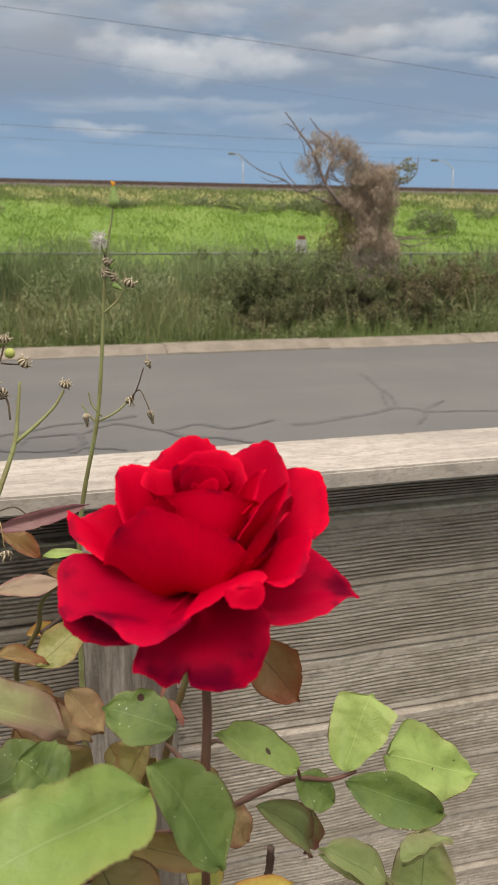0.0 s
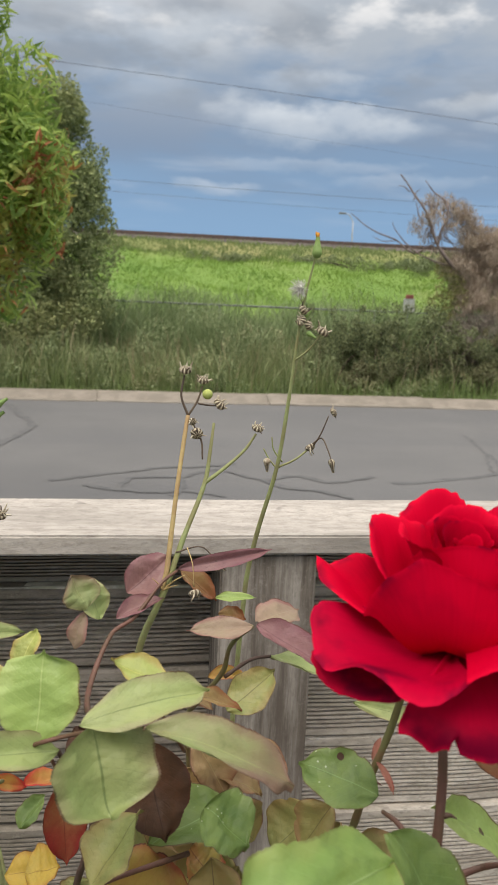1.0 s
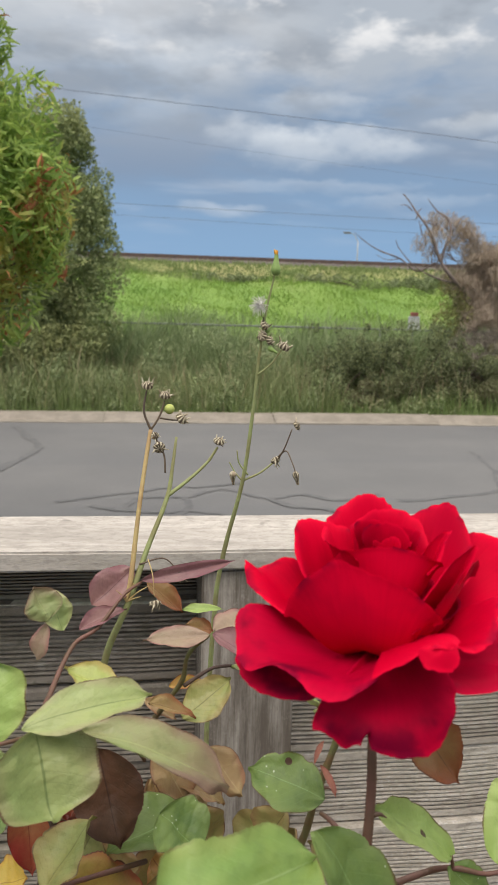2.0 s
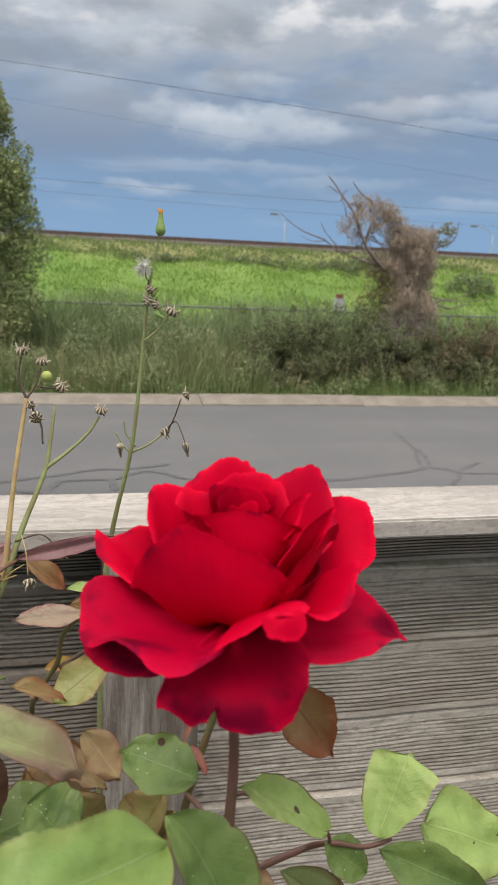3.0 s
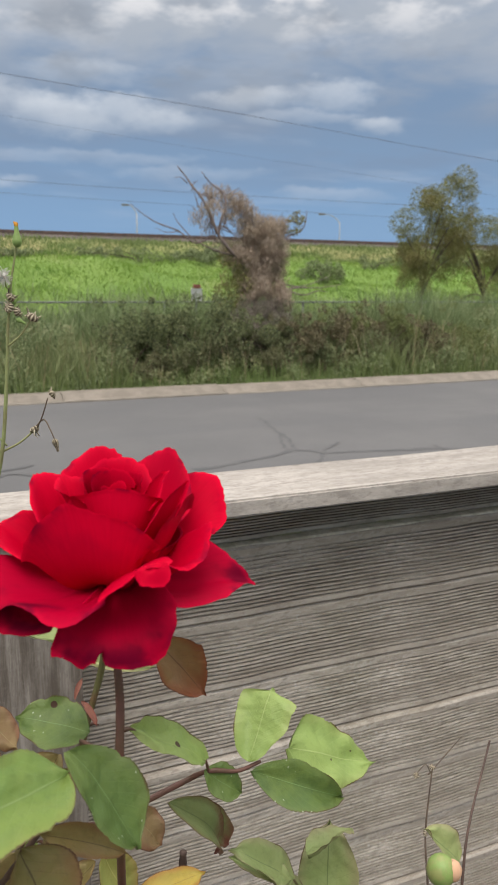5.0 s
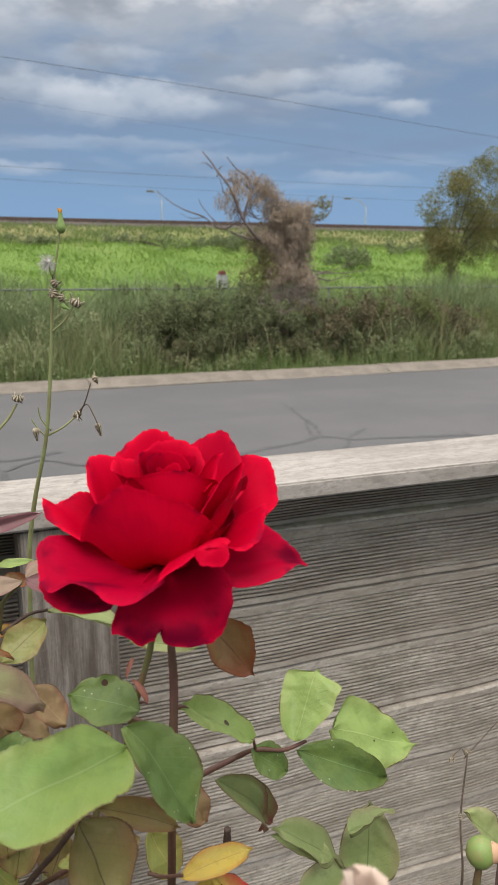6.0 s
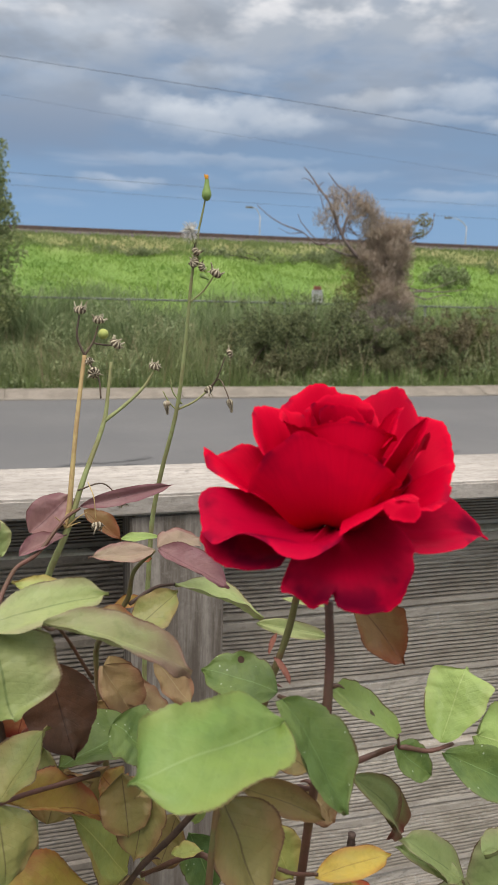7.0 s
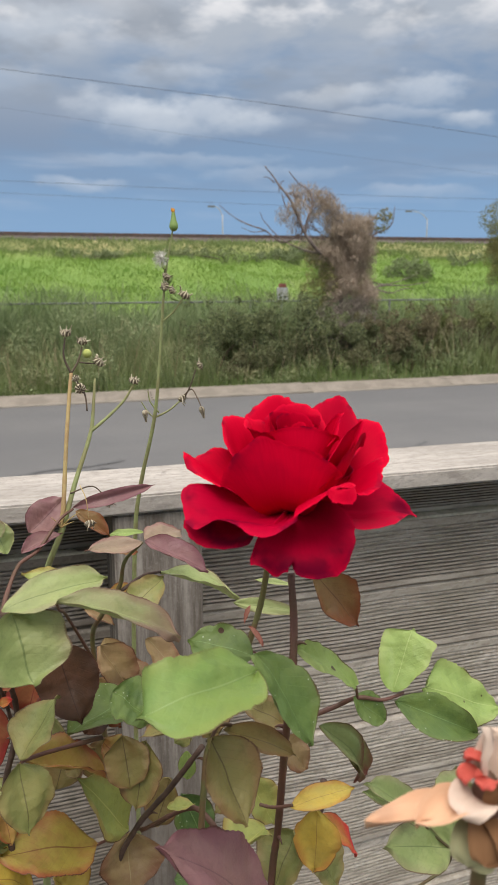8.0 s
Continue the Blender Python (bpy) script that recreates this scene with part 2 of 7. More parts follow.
def leaf_paint(name, base, other, rim, rim_amount, vein=(0.42, 0.46, 0.17), spots=0.0, rough=0.42, specks=0.0, tip=0.0):
    """A rose leaf: two tints, pale midrib and side veins, a rim of another pigment, dark spots."""
    m, ns, ls, b = material(name, rough)
    uv = ns.new("ShaderNodeUVMap")
    sp = ns.new("ShaderNodeSeparateXYZ")
    ls.new(uv.outputs[0], sp.inputs[0])
    s, a = sp.outputs[1], sp.outputs[0]
    across = maths(ns, ls, "ABSOLUTE", maths(ns, ls, "SUBTRACT", a, 0.5))
    info = ns.new("ShaderNodeObjectInfo")
    blot = step(ns, ls, grain(ns, ls, 38, 5, 0.65), 0.38, 0.66)
    c = mix(ns, ls, blot, base, other)
    wide = step(ns, ls, grain(ns, ls, 15, 2, 0.5), 0.45, 0.68)
    c = mix(ns, ls, maths(ns, ls, "MULTIPLY", wide, 0.4 * rim_amount), c, rim)
    c = mix(ns, ls, maths(ns, ls, "MULTIPLY", step(ns, ls, grain(ns, ls, 170, 4, 0.7), 0.48, 0.72), 0.4), c, tuple(v * 0.55 for v in base))
    c = mix(ns, ls, maths(ns, ls, "MULTIPLY", info.outputs["Random"], 0.4), c, other)
    edge = maths(ns, ls, "ADD", maths(ns, ls, "MULTIPLY", across, 1.7), maths(ns, ls, "MULTIPLY", grain(ns, ls, 60, 3), 0.55))
    edge = maths(ns, ls, "ADD", edge, maths(ns, ls, "MULTIPLY", s, 0.25))
    c = mix(ns, ls, maths(ns, ls, "MULTIPLY", step(ns, ls, edge, 0.85, 1.3), rim_amount), c, rim)
    if tip:
        far = maths(ns, ls, "ADD", s, maths(ns, ls, "MULTIPLY", maths(ns, ls, "SUBTRACT", grain(ns, ls, 50, 3), 0.5), 0.7))
        c = mix(ns, ls, maths(ns, ls, "MULTIPLY", step(ns, ls, far, 0.45, 0.95), tip), c, rim)
    line = maths(ns, ls, "MULTIPLY", step(ns, ls, across, 0.468, 0.488), step(ns, ls, grain(ns, ls, 45, 2), 0.38, 0.55))
    c = mix(ns, ls, maths(ns, ls, "MULTIPLY", line, 0.85), c, (0.10, 0.04, 0.025))
    # side veins run forward from the midrib
    w = maths(ns, ls, "SUBTRACT", maths(ns, ls, "MULTIPLY", s, 9.0), maths(ns, ls, "MULTIPLY", across, 6.0))
    w = maths(ns, ls, "ABSOLUTE", maths(ns, ls, "SUBTRACT", maths(ns, ls, "FRACT", w), 0.5))
    side = step(ns, ls, maths(ns, ls, "ADD", w, maths(ns, ls, "MULTIPLY", grain(ns, ls, 90, 2), 0.06)), 0.46, 0.53)
    rib = maths(ns, ls, "SUBTRACT", 1.0, step(ns, ls, across, 0.005, 0.014))
    c = mix(ns, ls, maths(ns, ls, "MULTIPLY", maths(ns, ls, "MULTIPLY", side, grain(ns, ls, 70, 2)), 0.26), c, vein)
    c = mix(ns, ls, maths(ns, ls, "MULTIPLY", rib, 0.75), c, vein)
    if spots:
        vo = ns.new("ShaderNodeTexVoronoi")
        vo.inputs["Scale"].default_value = 62
        co = ns.new("ShaderNodeTexCoord")
        ls.new(co.outputs["Object"], vo.inputs["Vector"])
        pick = ns.new("ShaderNodeSeparateXYZ")
        ls.new(vo.outputs["Color"], pick.inputs[0])
        hole = maths(ns, ls, "MULTIPLY", maths(ns, ls, "LESS_THAN", vo.outputs["Distance"], 0.1), maths(ns, ls, "GREATER_THAN", pick.outputs[0], 1 - spots))
        c = mix(ns, ls, maths(ns, ls, "MULTIPLY", hole, 0.9), c, (0.07, 0.02, 0.02))
    if specks:
        vs = ns.new("ShaderNodeTexVoronoi")
        vs.inputs["Scale"].default_value = 400
        cs = ns.new("ShaderNodeTexCoord")
        ls.new(cs.outputs["Object"], vs.inputs["Vector"])
        ps = ns.new("ShaderNodeSeparateXYZ")
        ls.new(vs.outputs["Color"], ps.inputs[0])
        dot = maths(ns, ls, "MULTIPLY", maths(ns, ls, "LESS_THAN", vs.outputs["Distance"], 0.17), maths(ns, ls, "GREATER_THAN", ps.outputs[1], 1 - specks))
        c = mix(ns, ls, maths(ns, ls, "MULTIPLY", dot, 0.7), c, (0.6, 0.65, 0.5))
    ls.new(c, b.inputs["Base Color"])
    b.inputs["Specular IOR Level"].default_value = 0.36
    h = maths(ns, ls, "ADD", maths(ns, ls, "MULTIPLY", side, -0.12), maths(ns, ls, "MULTIPLY", rib, 0.25))
    h = maths(ns, ls, "ADD", h, maths(ns, ls, "MULTIPLY", grain(ns, ls, 260, 3), 1.1))
    bump(ns, ls, b, h, 0.6, 0.0008)
    t = ns.new("ShaderNodeBsdfTranslucent")
    ls.new(c, t.inputs[0])
    mx = ns.new("ShaderNodeMixShader")
    mx.inputs[0].default_value = 0.18
    ls.new(b.outputs[0], mx.inputs[1])
    ls.new(t.outputs[0], mx.inputs[2])
    ls.new(mx.outputs[0], ns["Material Output"].inputs[0])
    return m


def two_tone(name, a, b_, scale, rough=0.8, low=0.4, high=0.62, bump_by=0.3, depth=0.004, stretch=(1, 1, 1), fine=0.0):
    m, ns, ls, b = material(name, rough)
    g = grain(ns, ls, scale, 5, 0.62, stretch)
    c = mix(ns, ls, step(ns, ls, g, low, high), a, b_)
    g2 = grain(ns, ls, scale * 7, 3, 0.6, stretch)
    c = mix(ns, ls, maths(ns, ls, "MULTIPLY", g2, 0.45), c, tuple(v * 0.6 for v in a))
    ls.new(c, b.inputs["Base Color"])
    if bump_by:
        bump(ns, ls, b, maths(ns, ls, "ADD", g, g2), bump_by, depth)
    return m


# ---- materials ----
def asphalt():
    m, ns, ls, b = material("asphalt", 0.85)
    c = mix(ns, ls, step(ns, ls, grain(ns, ls, 0.7, 5), 0.35, 0.7), (0.135, 0.132, 0.132), (0.165, 0.16, 0.157))
    c = mix(ns, ls, maths(ns, ls, "MULTIPLY", grain(ns, ls, 60, 3), 0.6), c, (0.1, 0.1, 0.102))
    # a darker wheel track and an old repair, long in the road's direction
    c = mix(ns, ls, maths(ns, ls, "MULTIPLY", step(ns, ls, grain(ns, ls, 0.5, 3, 0.5, (0.15, 1.6, 1)), 0.5, 0.62), 0.35), c, (0.11, 0.11, 0.115))
    ls.new(c, b.inputs["Base Color"])
    bump(ns, ls, b, grain(ns, ls, 120, 3), 0.5, 0.006)
    return m


def weathered(name, pale, dark, stretch, stain=(0.15, 0.12, 0.09), mossy=0.0, speck=0.5, split=0.25):
    """Grey old pine: fine long grain, mottled lichens, brown stains, a tint for each board."""
    m, ns, ls, b = material(name, 0.9)
    info = ns.new("ShaderNodeObjectInfo")
    short = tuple(min(1.0, v * 5) for v in stretch)
    g = grain(ns, ls, 90, 6, 0.7, short)
    c = mix(ns, ls, step(ns, ls, g, 0.34, 0.68), dark, pale)
    streak = step(ns, ls, grain(ns, ls, 30, 4, 0.6, stretch), 0.46, 0.68)
    c = mix(ns, ls, maths(ns, ls, "MULTIPLY", streak, 0.4), c, tuple(v * 0.8 for v in dark))
    mott = step(ns, ls, grain(ns, ls, 190, 4, 0.7, tuple(0.4 + 0.6 * v for v in stretch)), 0.5, 0.66)
    c = mix(ns, ls, maths(ns, ls, "MULTIPLY", mott, speck), c, tuple(v * 0.55 for v in dark))
    lich = step(ns, ls, grain(ns, ls, 260, 4, 0.7), 0.52, 0.7)
    patch = step(ns, ls, grain(ns, ls, 7, 3, 0.5), 0.42, 0.62)
    c = mix(ns, ls, maths(ns, ls, "MULTIPLY", maths(ns, ls, "MULTIPLY", lich, patch), speck * 1.1), c, tuple(min(0.75, v * 1.25) for v in pale))
    blot = step(ns, ls, grain(ns, ls, 5, 4, 0.6, tuple(0.3 + 0.7 * v for v in stretch)), 0.42, 0.7)
    c = mix(ns, ls, maths(ns, ls, "MULTIPLY", blot, 0.55), c, stain)
    smear = step(ns, ls, grain(ns, ls, 20, 4, 0.65, tuple(0.25 + 0.75 * v for v in stretch)), 0.46, 0.7)
    c = mix(ns, ls, maths(ns, ls, "MULTIPLY", smear, 0.35), c, stain)
    fleck = step(ns, ls, grain(ns, ls, 75, 5, 0.7, tuple(0.55 + 0.45 * v for v in stretch)), 0.48, 0.64)
    c = mix(ns, ls, maths(ns, ls, "MULTIPLY", fleck, speck * 0.8), c, tuple(v * 0.6 for v in dark))
    knot = step(ns, ls, grain(ns, ls, 26, 2, 0.4), 0.72, 0.76)
    c = mix(ns, ls, maths(ns, ls, "MULTIPLY", knot, 0.7), c, stain)
    if mossy:
        c = mix(ns, ls, maths(ns, ls, "MULTIPLY", step(ns, ls, grain(ns, ls, 4, 4), 0.5, 0.7), mossy), c, (0.17, 0.165, 0.085))
    crack = step(ns, ls, grain(ns, ls, 46, 3, 0.5, tuple(v * 0.5 if v < 1 else 1 for v in stretch)), 0.64, 0.68)
    c = mix(ns, ls, maths(ns, ls, "MULTIPLY", crack, split), c, (0.035, 0.03, 0.025))
    c = mix(ns, ls, maths(ns, ls, "MULTIPLY", info.outputs["Random"], 0.55), c, tuple(v * 0.75 for v in dark))
    ls.new(c, b.inputs["Base Color"])
    b.inputs["Specular IOR Level"].default_value = 0.12
    bump(ns, ls, b, maths(ns, ls, "SUBTRACT", maths(ns, ls, "MULTIPLY", g, 1.2), maths(ns, ls, "MULTIPLY", crack, split * 2.0)), 0.7, 0.0012)
    return m


ASPHALT = asphalt()
TAR = two_tone("crack_tar", (0.108, 0.107, 0.109), (0.138, 0.135, 0.134), 8, 0.85, bump_by=0.05)
CONCRETE = two_tone("kerb_concrete", (0.30, 0.26, 0.215), (0.22, 0.19, 0.155), 3, 0.9, bump_by=0.4)
SOIL = two_tone("soil", (0.12, 0.085, 0.06), (0.07, 0.05, 0.035), 6, 0.95, bump_by=0.8, depth=0.02)
PINE = weathered("weathered_pine", (0.76, 0.70, 0.625), (0.47, 0.415, 0.35), (0.02, 1, 1), (0.20, 0.165, 0.13), mossy=0.2, speck=0.7)
# the same pine in a darker tone
DARK_PINE = weathered("dark_weathered_pine", (0.50, 0.455, 0.405), (0.31, 0.27, 0.23), (0.02, 1, 1), (0.13, 0.105, 0.085), mossy=0.25, speck=0.7)
CAPWOOD = weathered("bleached_pine", (0.56, 0.515, 0.47), (0.42, 0.38, 0.34), (0.05, 1, 1), (0.2, 0.18, 0.16), speck=0.5, split=0.15)
POSTWOOD = weathered("post_pine", (0.60, 0.555, 0.50), (0.15, 0.125, 0.105), (1, 1, 0.012), speck=0.25, split=1.0)
BARK = two_tone("bark", (0.14, 0.105, 0.085), (0.075, 0.055, 0.045), 9, 0.95, bump_by=0.9, depth=0.02, stretch=(1, 1, 0.25))
DEADWOOD = two_tone("dead_wood", (0.27, 0.21, 0.19), (0.17, 0.13, 0.115), 9, 0.95, bump_by=0.8, depth=0.02)
STEEL = two_tone("galvanised_steel", (0.20, 0.205, 0.20), (0.13, 0.135, 0.13), 5, 0.5, bump_by=0)
CABLE = two_tone("black_cable", (0.10, 0.11, 0.125), (0.07, 0.075, 0.085), 5, 0.6, bump_by=0)
RUSTY = two_tone("rail_steel", (0.14, 0.09, 0.07), (0.08, 0.06, 0.05), 6, 0.7)
BALLAST = two_tone("ballast", (0.16, 0.13, 0.115), (0.09, 0.075, 0.07), 3, 0.95, bump_by=1.0, depth=0.05)

# ---- ground, road, kerb ----
def ground_height(x, y):
    """Flat by the road, a shallow drain, then the railway bank and the plain behind it."""
    def ease(a, b, v):
        k = np.clip((v - a) / (b - a), 0, 1)
        return k * k * (3 - 2 * k)
    z = -0.03 + 0.12 * ease(10.6, 11.2, y) - 0.1 * ease(14, 16, y) + 3.28 * np.clip((y - 18.0) / 13.0, 0, 1) ** 0.85
    z -= 3.3 * ease(39, 52, y)
    z += ease(15, 20, y) * (1 - ease(29, 31, y)) * (0.13 * np.sin(x * 0.7 + y * 0.31) * np.cos(y * 0.9 - x * 0.22) + 0.11 * np.sin(x * 1.9 + 1.7 * np.sin(y * 0.8)) * np.sin(y * 1.6 + 0.9 * np.sin(x * 0.6)))
    z += 0.1 * (1 - ease(4.3, 4.6, y)) + 0.0 * x
    return z


def ground():
    xs = np.concatenate([[-2500, -800, -250, -90, -40], np.arange(-22, 46, 0.7), [60, 110, 260, 800, 2500]])
    ys = np.concatenate([[-2500, -600, -120, -30, -8, -2, 2, 4.2, 4.4, 4.6], np.arange(5, 10.5, 1.0), np.arange(10.55, 40, 0.35), [42, 46, 52, 70, 120, 300, 900, 2500]])
    gx, gy = np.meshgrid(xs, ys)
    gz = ground_height(gx, gy)
    verts = np.stack([gx.ravel(), gy.ravel(), gz.ravel()], 1)
    w = len(xs)
    faces = [(j * w + i, j * w + i + 1, (j + 1) * w + i + 1, (j + 1) * w + i) for j in range(len(ys) - 1) for i in range(w - 1)]
    m, ns, ls, b = material("grass_ground", 0.95)
    co = ns.new("ShaderNodeTexCoord")
    sp = ns.new("ShaderNodeSeparateXYZ")
    ls.new(co.outputs["Object"], sp.inputs[0])
    lush = mix(ns, ls, step(ns, ls, grain(ns, ls, 0.35, 5), 0.35, 0.65), (0.165, 0.29, 0.05), (0.24, 0.365, 0.075))
    straw = mix(ns, ls, step(ns, ls, grain(ns, ls, 0.5, 5), 0.35, 0.65), (0.28, 0.29, 0.10), (0.40, 0.34, 0.16))
    y = maths(ns, ls, "ADD", sp.outputs[1], maths(ns, ls, "MULTIPLY", grain(ns, ls, 0.3, 4), 5.0))
    lush = mix(ns, ls, step(ns, ls, grain(ns, ls, 0.16, 4), 0.5, 0.7), lush, (0.27, 0.30, 0.10))
    c = mix(ns, ls, step(ns, ls, y, 29.0, 31.5), lush, straw)
    c = mix(ns, ls, maths(ns, ls, "SUBTRACT", 1.0, step(ns, ls, y, 15.0, 19.0)), c, (0.09, 0.12, 0.04))
    c = mix(ns, ls, maths(ns, ls, "MULTIPLY", grain(ns, ls, 5, 4), 0.5), c, (0.13, 0.20, 0.05))
    ls.new(c, b.inputs["Base Color"])
    bump(ns, ls, b, grain(ns, ls, 9, 5), 1.0, 0.12)
    ob = new("ground", mesh_of("ground", verts, faces, m))
    tagged(ob, "grassy ground rising into a green railway bank", "ground", kind="structure")


ground()


def road():
    bm = box_bm(-150, 200, 4.62, 10.41, -0.25, 0.0)
    bmesh.ops.subdivide_edges(bm, edges=[e for e in bm.edges if abs(e.verts[0].co.x - e.verts[1].co.x) > 1], cuts=20)
    ob = part_bm("road", bm, ASPHALT, None)
    tagged(ob, "grey worn asphalt road with sealed dark cracks", "road", kind="structure")

    def crack(pts, width):
        layer = 0.003 + 0.0003 * len(ob.children)
        line = smooth_line(pts, 22)
        verts, faces = [], []
        for i, c in enumerate(line):
            d = (line[min(i + 1, len(line) - 1)] - line[max(i - 1, 0)]).normalized()
            s = Vector((-d.y, d.x, 0))
            jig = 0.04 * noise.noise(c * 2.3) + 0.03 * noise.noise(c * 9)
            w = 1.25 * width * (0.5 + 1.1 * abs(noise.noise(c * 1.7 + Vector((5, 1, 0)))))
            for k in (-1, 1):
                verts.append(c + s * (jig + k * w / 2) + Vector((0, 0, layer)))
        for i in range(len(line) - 1):
            faces.append((2 * i, 2 * i + 1, 2 * i + 3, 2 * i + 2))
        part("crack", mesh_of("crack", verts, faces, TAR), ob, "dark sealed crack")

    CRACKS(crack)


def CRACKS(crack):
    crack([(3.61, 8.42, 0), (3.56, 8.08, 0), (3.47, 7.64, 0), (3.40, 7.24, 0), (3.24, 6.63, 0)], 0.05)
    crack([(3.44, 7.47, 0), (3.27, 7.05, 0), (3.18, 6.70, 0), (3.22, 6.60, 0)], 0.045)
    crack([(3.24, 6.63, 0), (2.98, 6.49, 0), (2.70, 6.36, 0), (2.42, 6.29, 0), (2.24, 6.24, 0), (2.00, 6.23, 0)], 0.09)
    crack([(3.22, 6.60, 0), (3.33, 6.52, 0), (3.44, 6.39, 0), (3.67, 6.34, 0), (4.00, 6.26, 0), (4.43, 6.17, 0), (4.62, 6.10, 0), (5.02, 6.02, 0)], 0.08)
    crack([(3.39, 6.41, 0), (3.58, 6.58, 0), (3.82, 6.75, 0)], 0.06)
    crack([(3.44, 6.39, 0), (3.28, 6.19, 0), (3.10, 5.97, 0)], 0.05)
    crack([(4.65, 6.30, 0), (4.60, 6.10, 0), (4.54, 5.93, 0), (4.64, 5.81, 0)], 0.05)
    crack([(-1.9, 10.0, 0), (-1.75, 9.65, 0), (-1.41, 8.73, 0), (-1.43, 8.05, 0), (-1.6, 7.3, 0)], 0.103)
    crack([(-0.9, 6.2, 0), (-0.44, 6.45, 0), (0.0, 6.67, 0), (0.28, 6.7, 0), (0.7, 6.9, 0)], 0.068)
    crack([(-0.61, 6.09, 0), (-0.37, 5.95, 0), (-0.24, 6.33, 0), (0.17, 6.36, 0), (0.51, 6.61, 0), (0.86, 6.28, 0), (1.18, 6.4, 0), (1.47, 6.2, 0), (1.9, 6.4, 0)], 0.068)
    crack([(0.17, 6.36, 0), (0.18, 6.07, 0), (0.08, 5.77, 0)], 0.068)
    crack([(-0.37, 5.95, 0), (-0.01, 5.84, 0), (0.1, 5.9, 0), (0.5, 5.75, 0)], 0.057)
    crack([(0.86, 6.28, 0), (1.02, 6.07, 0), (1.27, 5.94, 0), (1.5, 5.7, 0)], 0.068)


road()


def kerb(y0, y1, x0, x1, name):
    me = None
    x, n = x0, 0
    holder = thing(name, (0, 0, 0), "pale worn concrete kerb along the road", "kerb", kind="structure")
    prof = [(y0 - 0.2, -0.2), (y0 - 0.2, 0.012), (y0 - 0.02, 0.016), (y0 + 0.05, 0.06), (y0 + 0.10, 0.08), (y1, 0.085), (y1, -0.2)]
    length = 2.4
    verts = [(k * (length - 0.004), y, z) for k in (0, 1) for y, z in prof]
    q = len(prof)
    faces = [(i, (i + 1) % q, (i + 1) % q + q, i + q) for i in range(q)] + [tuple(range(q))[::-1], tuple(range(q, 2 * q))]
    me = mesh_of("kerb_stone", verts, faces, CONCRETE, smooth=False)
    while x < x1:
        ob = part("kerb_stone", me, holder)
        ob.location = (x, 0.012 * math.sin(n * 1.7), 0.006 * math.sin(n * 2.3))
        x += length
        n += 1


kerb(10.6, 10.95, -20, 45, "kerb")

# ---- plants and things beyond the road ----
def blades(name, n, place, height, width, mat, label, category, lean=0.35, seg=2):
    """Tall grass: n bent blades; place(k) gives their feet as an array."""
    foot = place(n)
    h = rng.uniform(*height, n) * (0.72 + 0.28 * np.sin(foot[:, 0] * 2.1 + 1.3 * np.sin(foot[:, 0] * 0.83 + foot[:, 1])) * np.cos(foot[:, 1] * 1.7 + foot[:, 0] * 0.9) + rng.uniform(0, 0.3, n))
    a = rng.uniform(0, 2 * np.pi, n)
    b = rng.uniform(0, 2 * np.pi, n)
    ln = rng.uniform(0.1, lean, n)
    w = rng.uniform(*width, n)
    side = np.stack([np.cos(a), np.sin(a), np.zeros(n)], 1)
    bend = np.stack([np.cos(b), np.sin(b), np.zeros(n)], 1)
    verts = np.zeros((n, 2 * seg + 1, 3))
    for i in range(seg + 1):
        s = i / seg
        c = foot + bend * (ln * h * s * s)[:, None] + np.array([0, 0, 1.0]) * (h * (s - 0.25 * ln * s * s))[:, None]
        if i < seg:
            verts[:, 2 * i] = c - side * (w * (1 - 0.5 * s) / 2)[:, None]
            verts[:, 2 * i + 1] = c + side * (w * (1 - 0.5 * s) / 2)[:, None]
        else:
            verts[:, 2 * seg] = c
    k = 2 * seg + 1
    faces = []
    for j in range(n):
        o = j * k
        for i in range(seg - 1):
            faces.append((o + 2 * i, o + 2 * i + 1, o + 2 * i + 3, o + 2 * i + 2))
        faces.append((o + 2 * seg - 2, o + 2 * seg - 1, o + 2 * seg))
    ob = new(name, mesh_of(name, verts.reshape(-1, 3), faces, mat, smooth=False))
    return tagged(ob, label, category, kind="stuff")


def spray(centres, size, shape=0.45, bend=0.25, upward=0.3):
    """Small bent leaves (two faces each) at the centres, turned every way."""
    n = len(centres)
    d = rng.normal(size=(n, 3)) + np.array([0, 0, upward])
    d /= np.linalg.norm(d, axis=1)[:, None]
    q = rng.normal(size=(n, 3))
    s = np.cross(d, q)
    s /= np.linalg.norm(s, axis=1)[:, None] + 1e-9
    nn = np.cross(s, d)
    L = (rng.uniform(0.6, 1.3, n) * size)[:, None]
    W = L * shape * 0.5
    v = np.zeros((n, 6, 3))
    v[:, 0] = centres - d * L * 0.5
    v[:, 1] = centres - s * W + nn * L * bend * 0.3
    v[:, 2] = centres + s * W + nn * L * bend * 0.3
    v[:, 3] = centres + d * L * 0.28 - s * W * 0.7
    v[:, 4] = centres + d * L * 0.28 + s * W * 0.7
    v[:, 5] = centres + d * L * 0.5 - nn * L * bend
    f = []
    for j in range(n):
        o = 6 * j
        f += [(o, o + 2, o + 1), (o + 1, o + 2, o + 4, o + 3), (o + 3, o + 4, o + 5)]
    return v.reshape(-1, 3), f


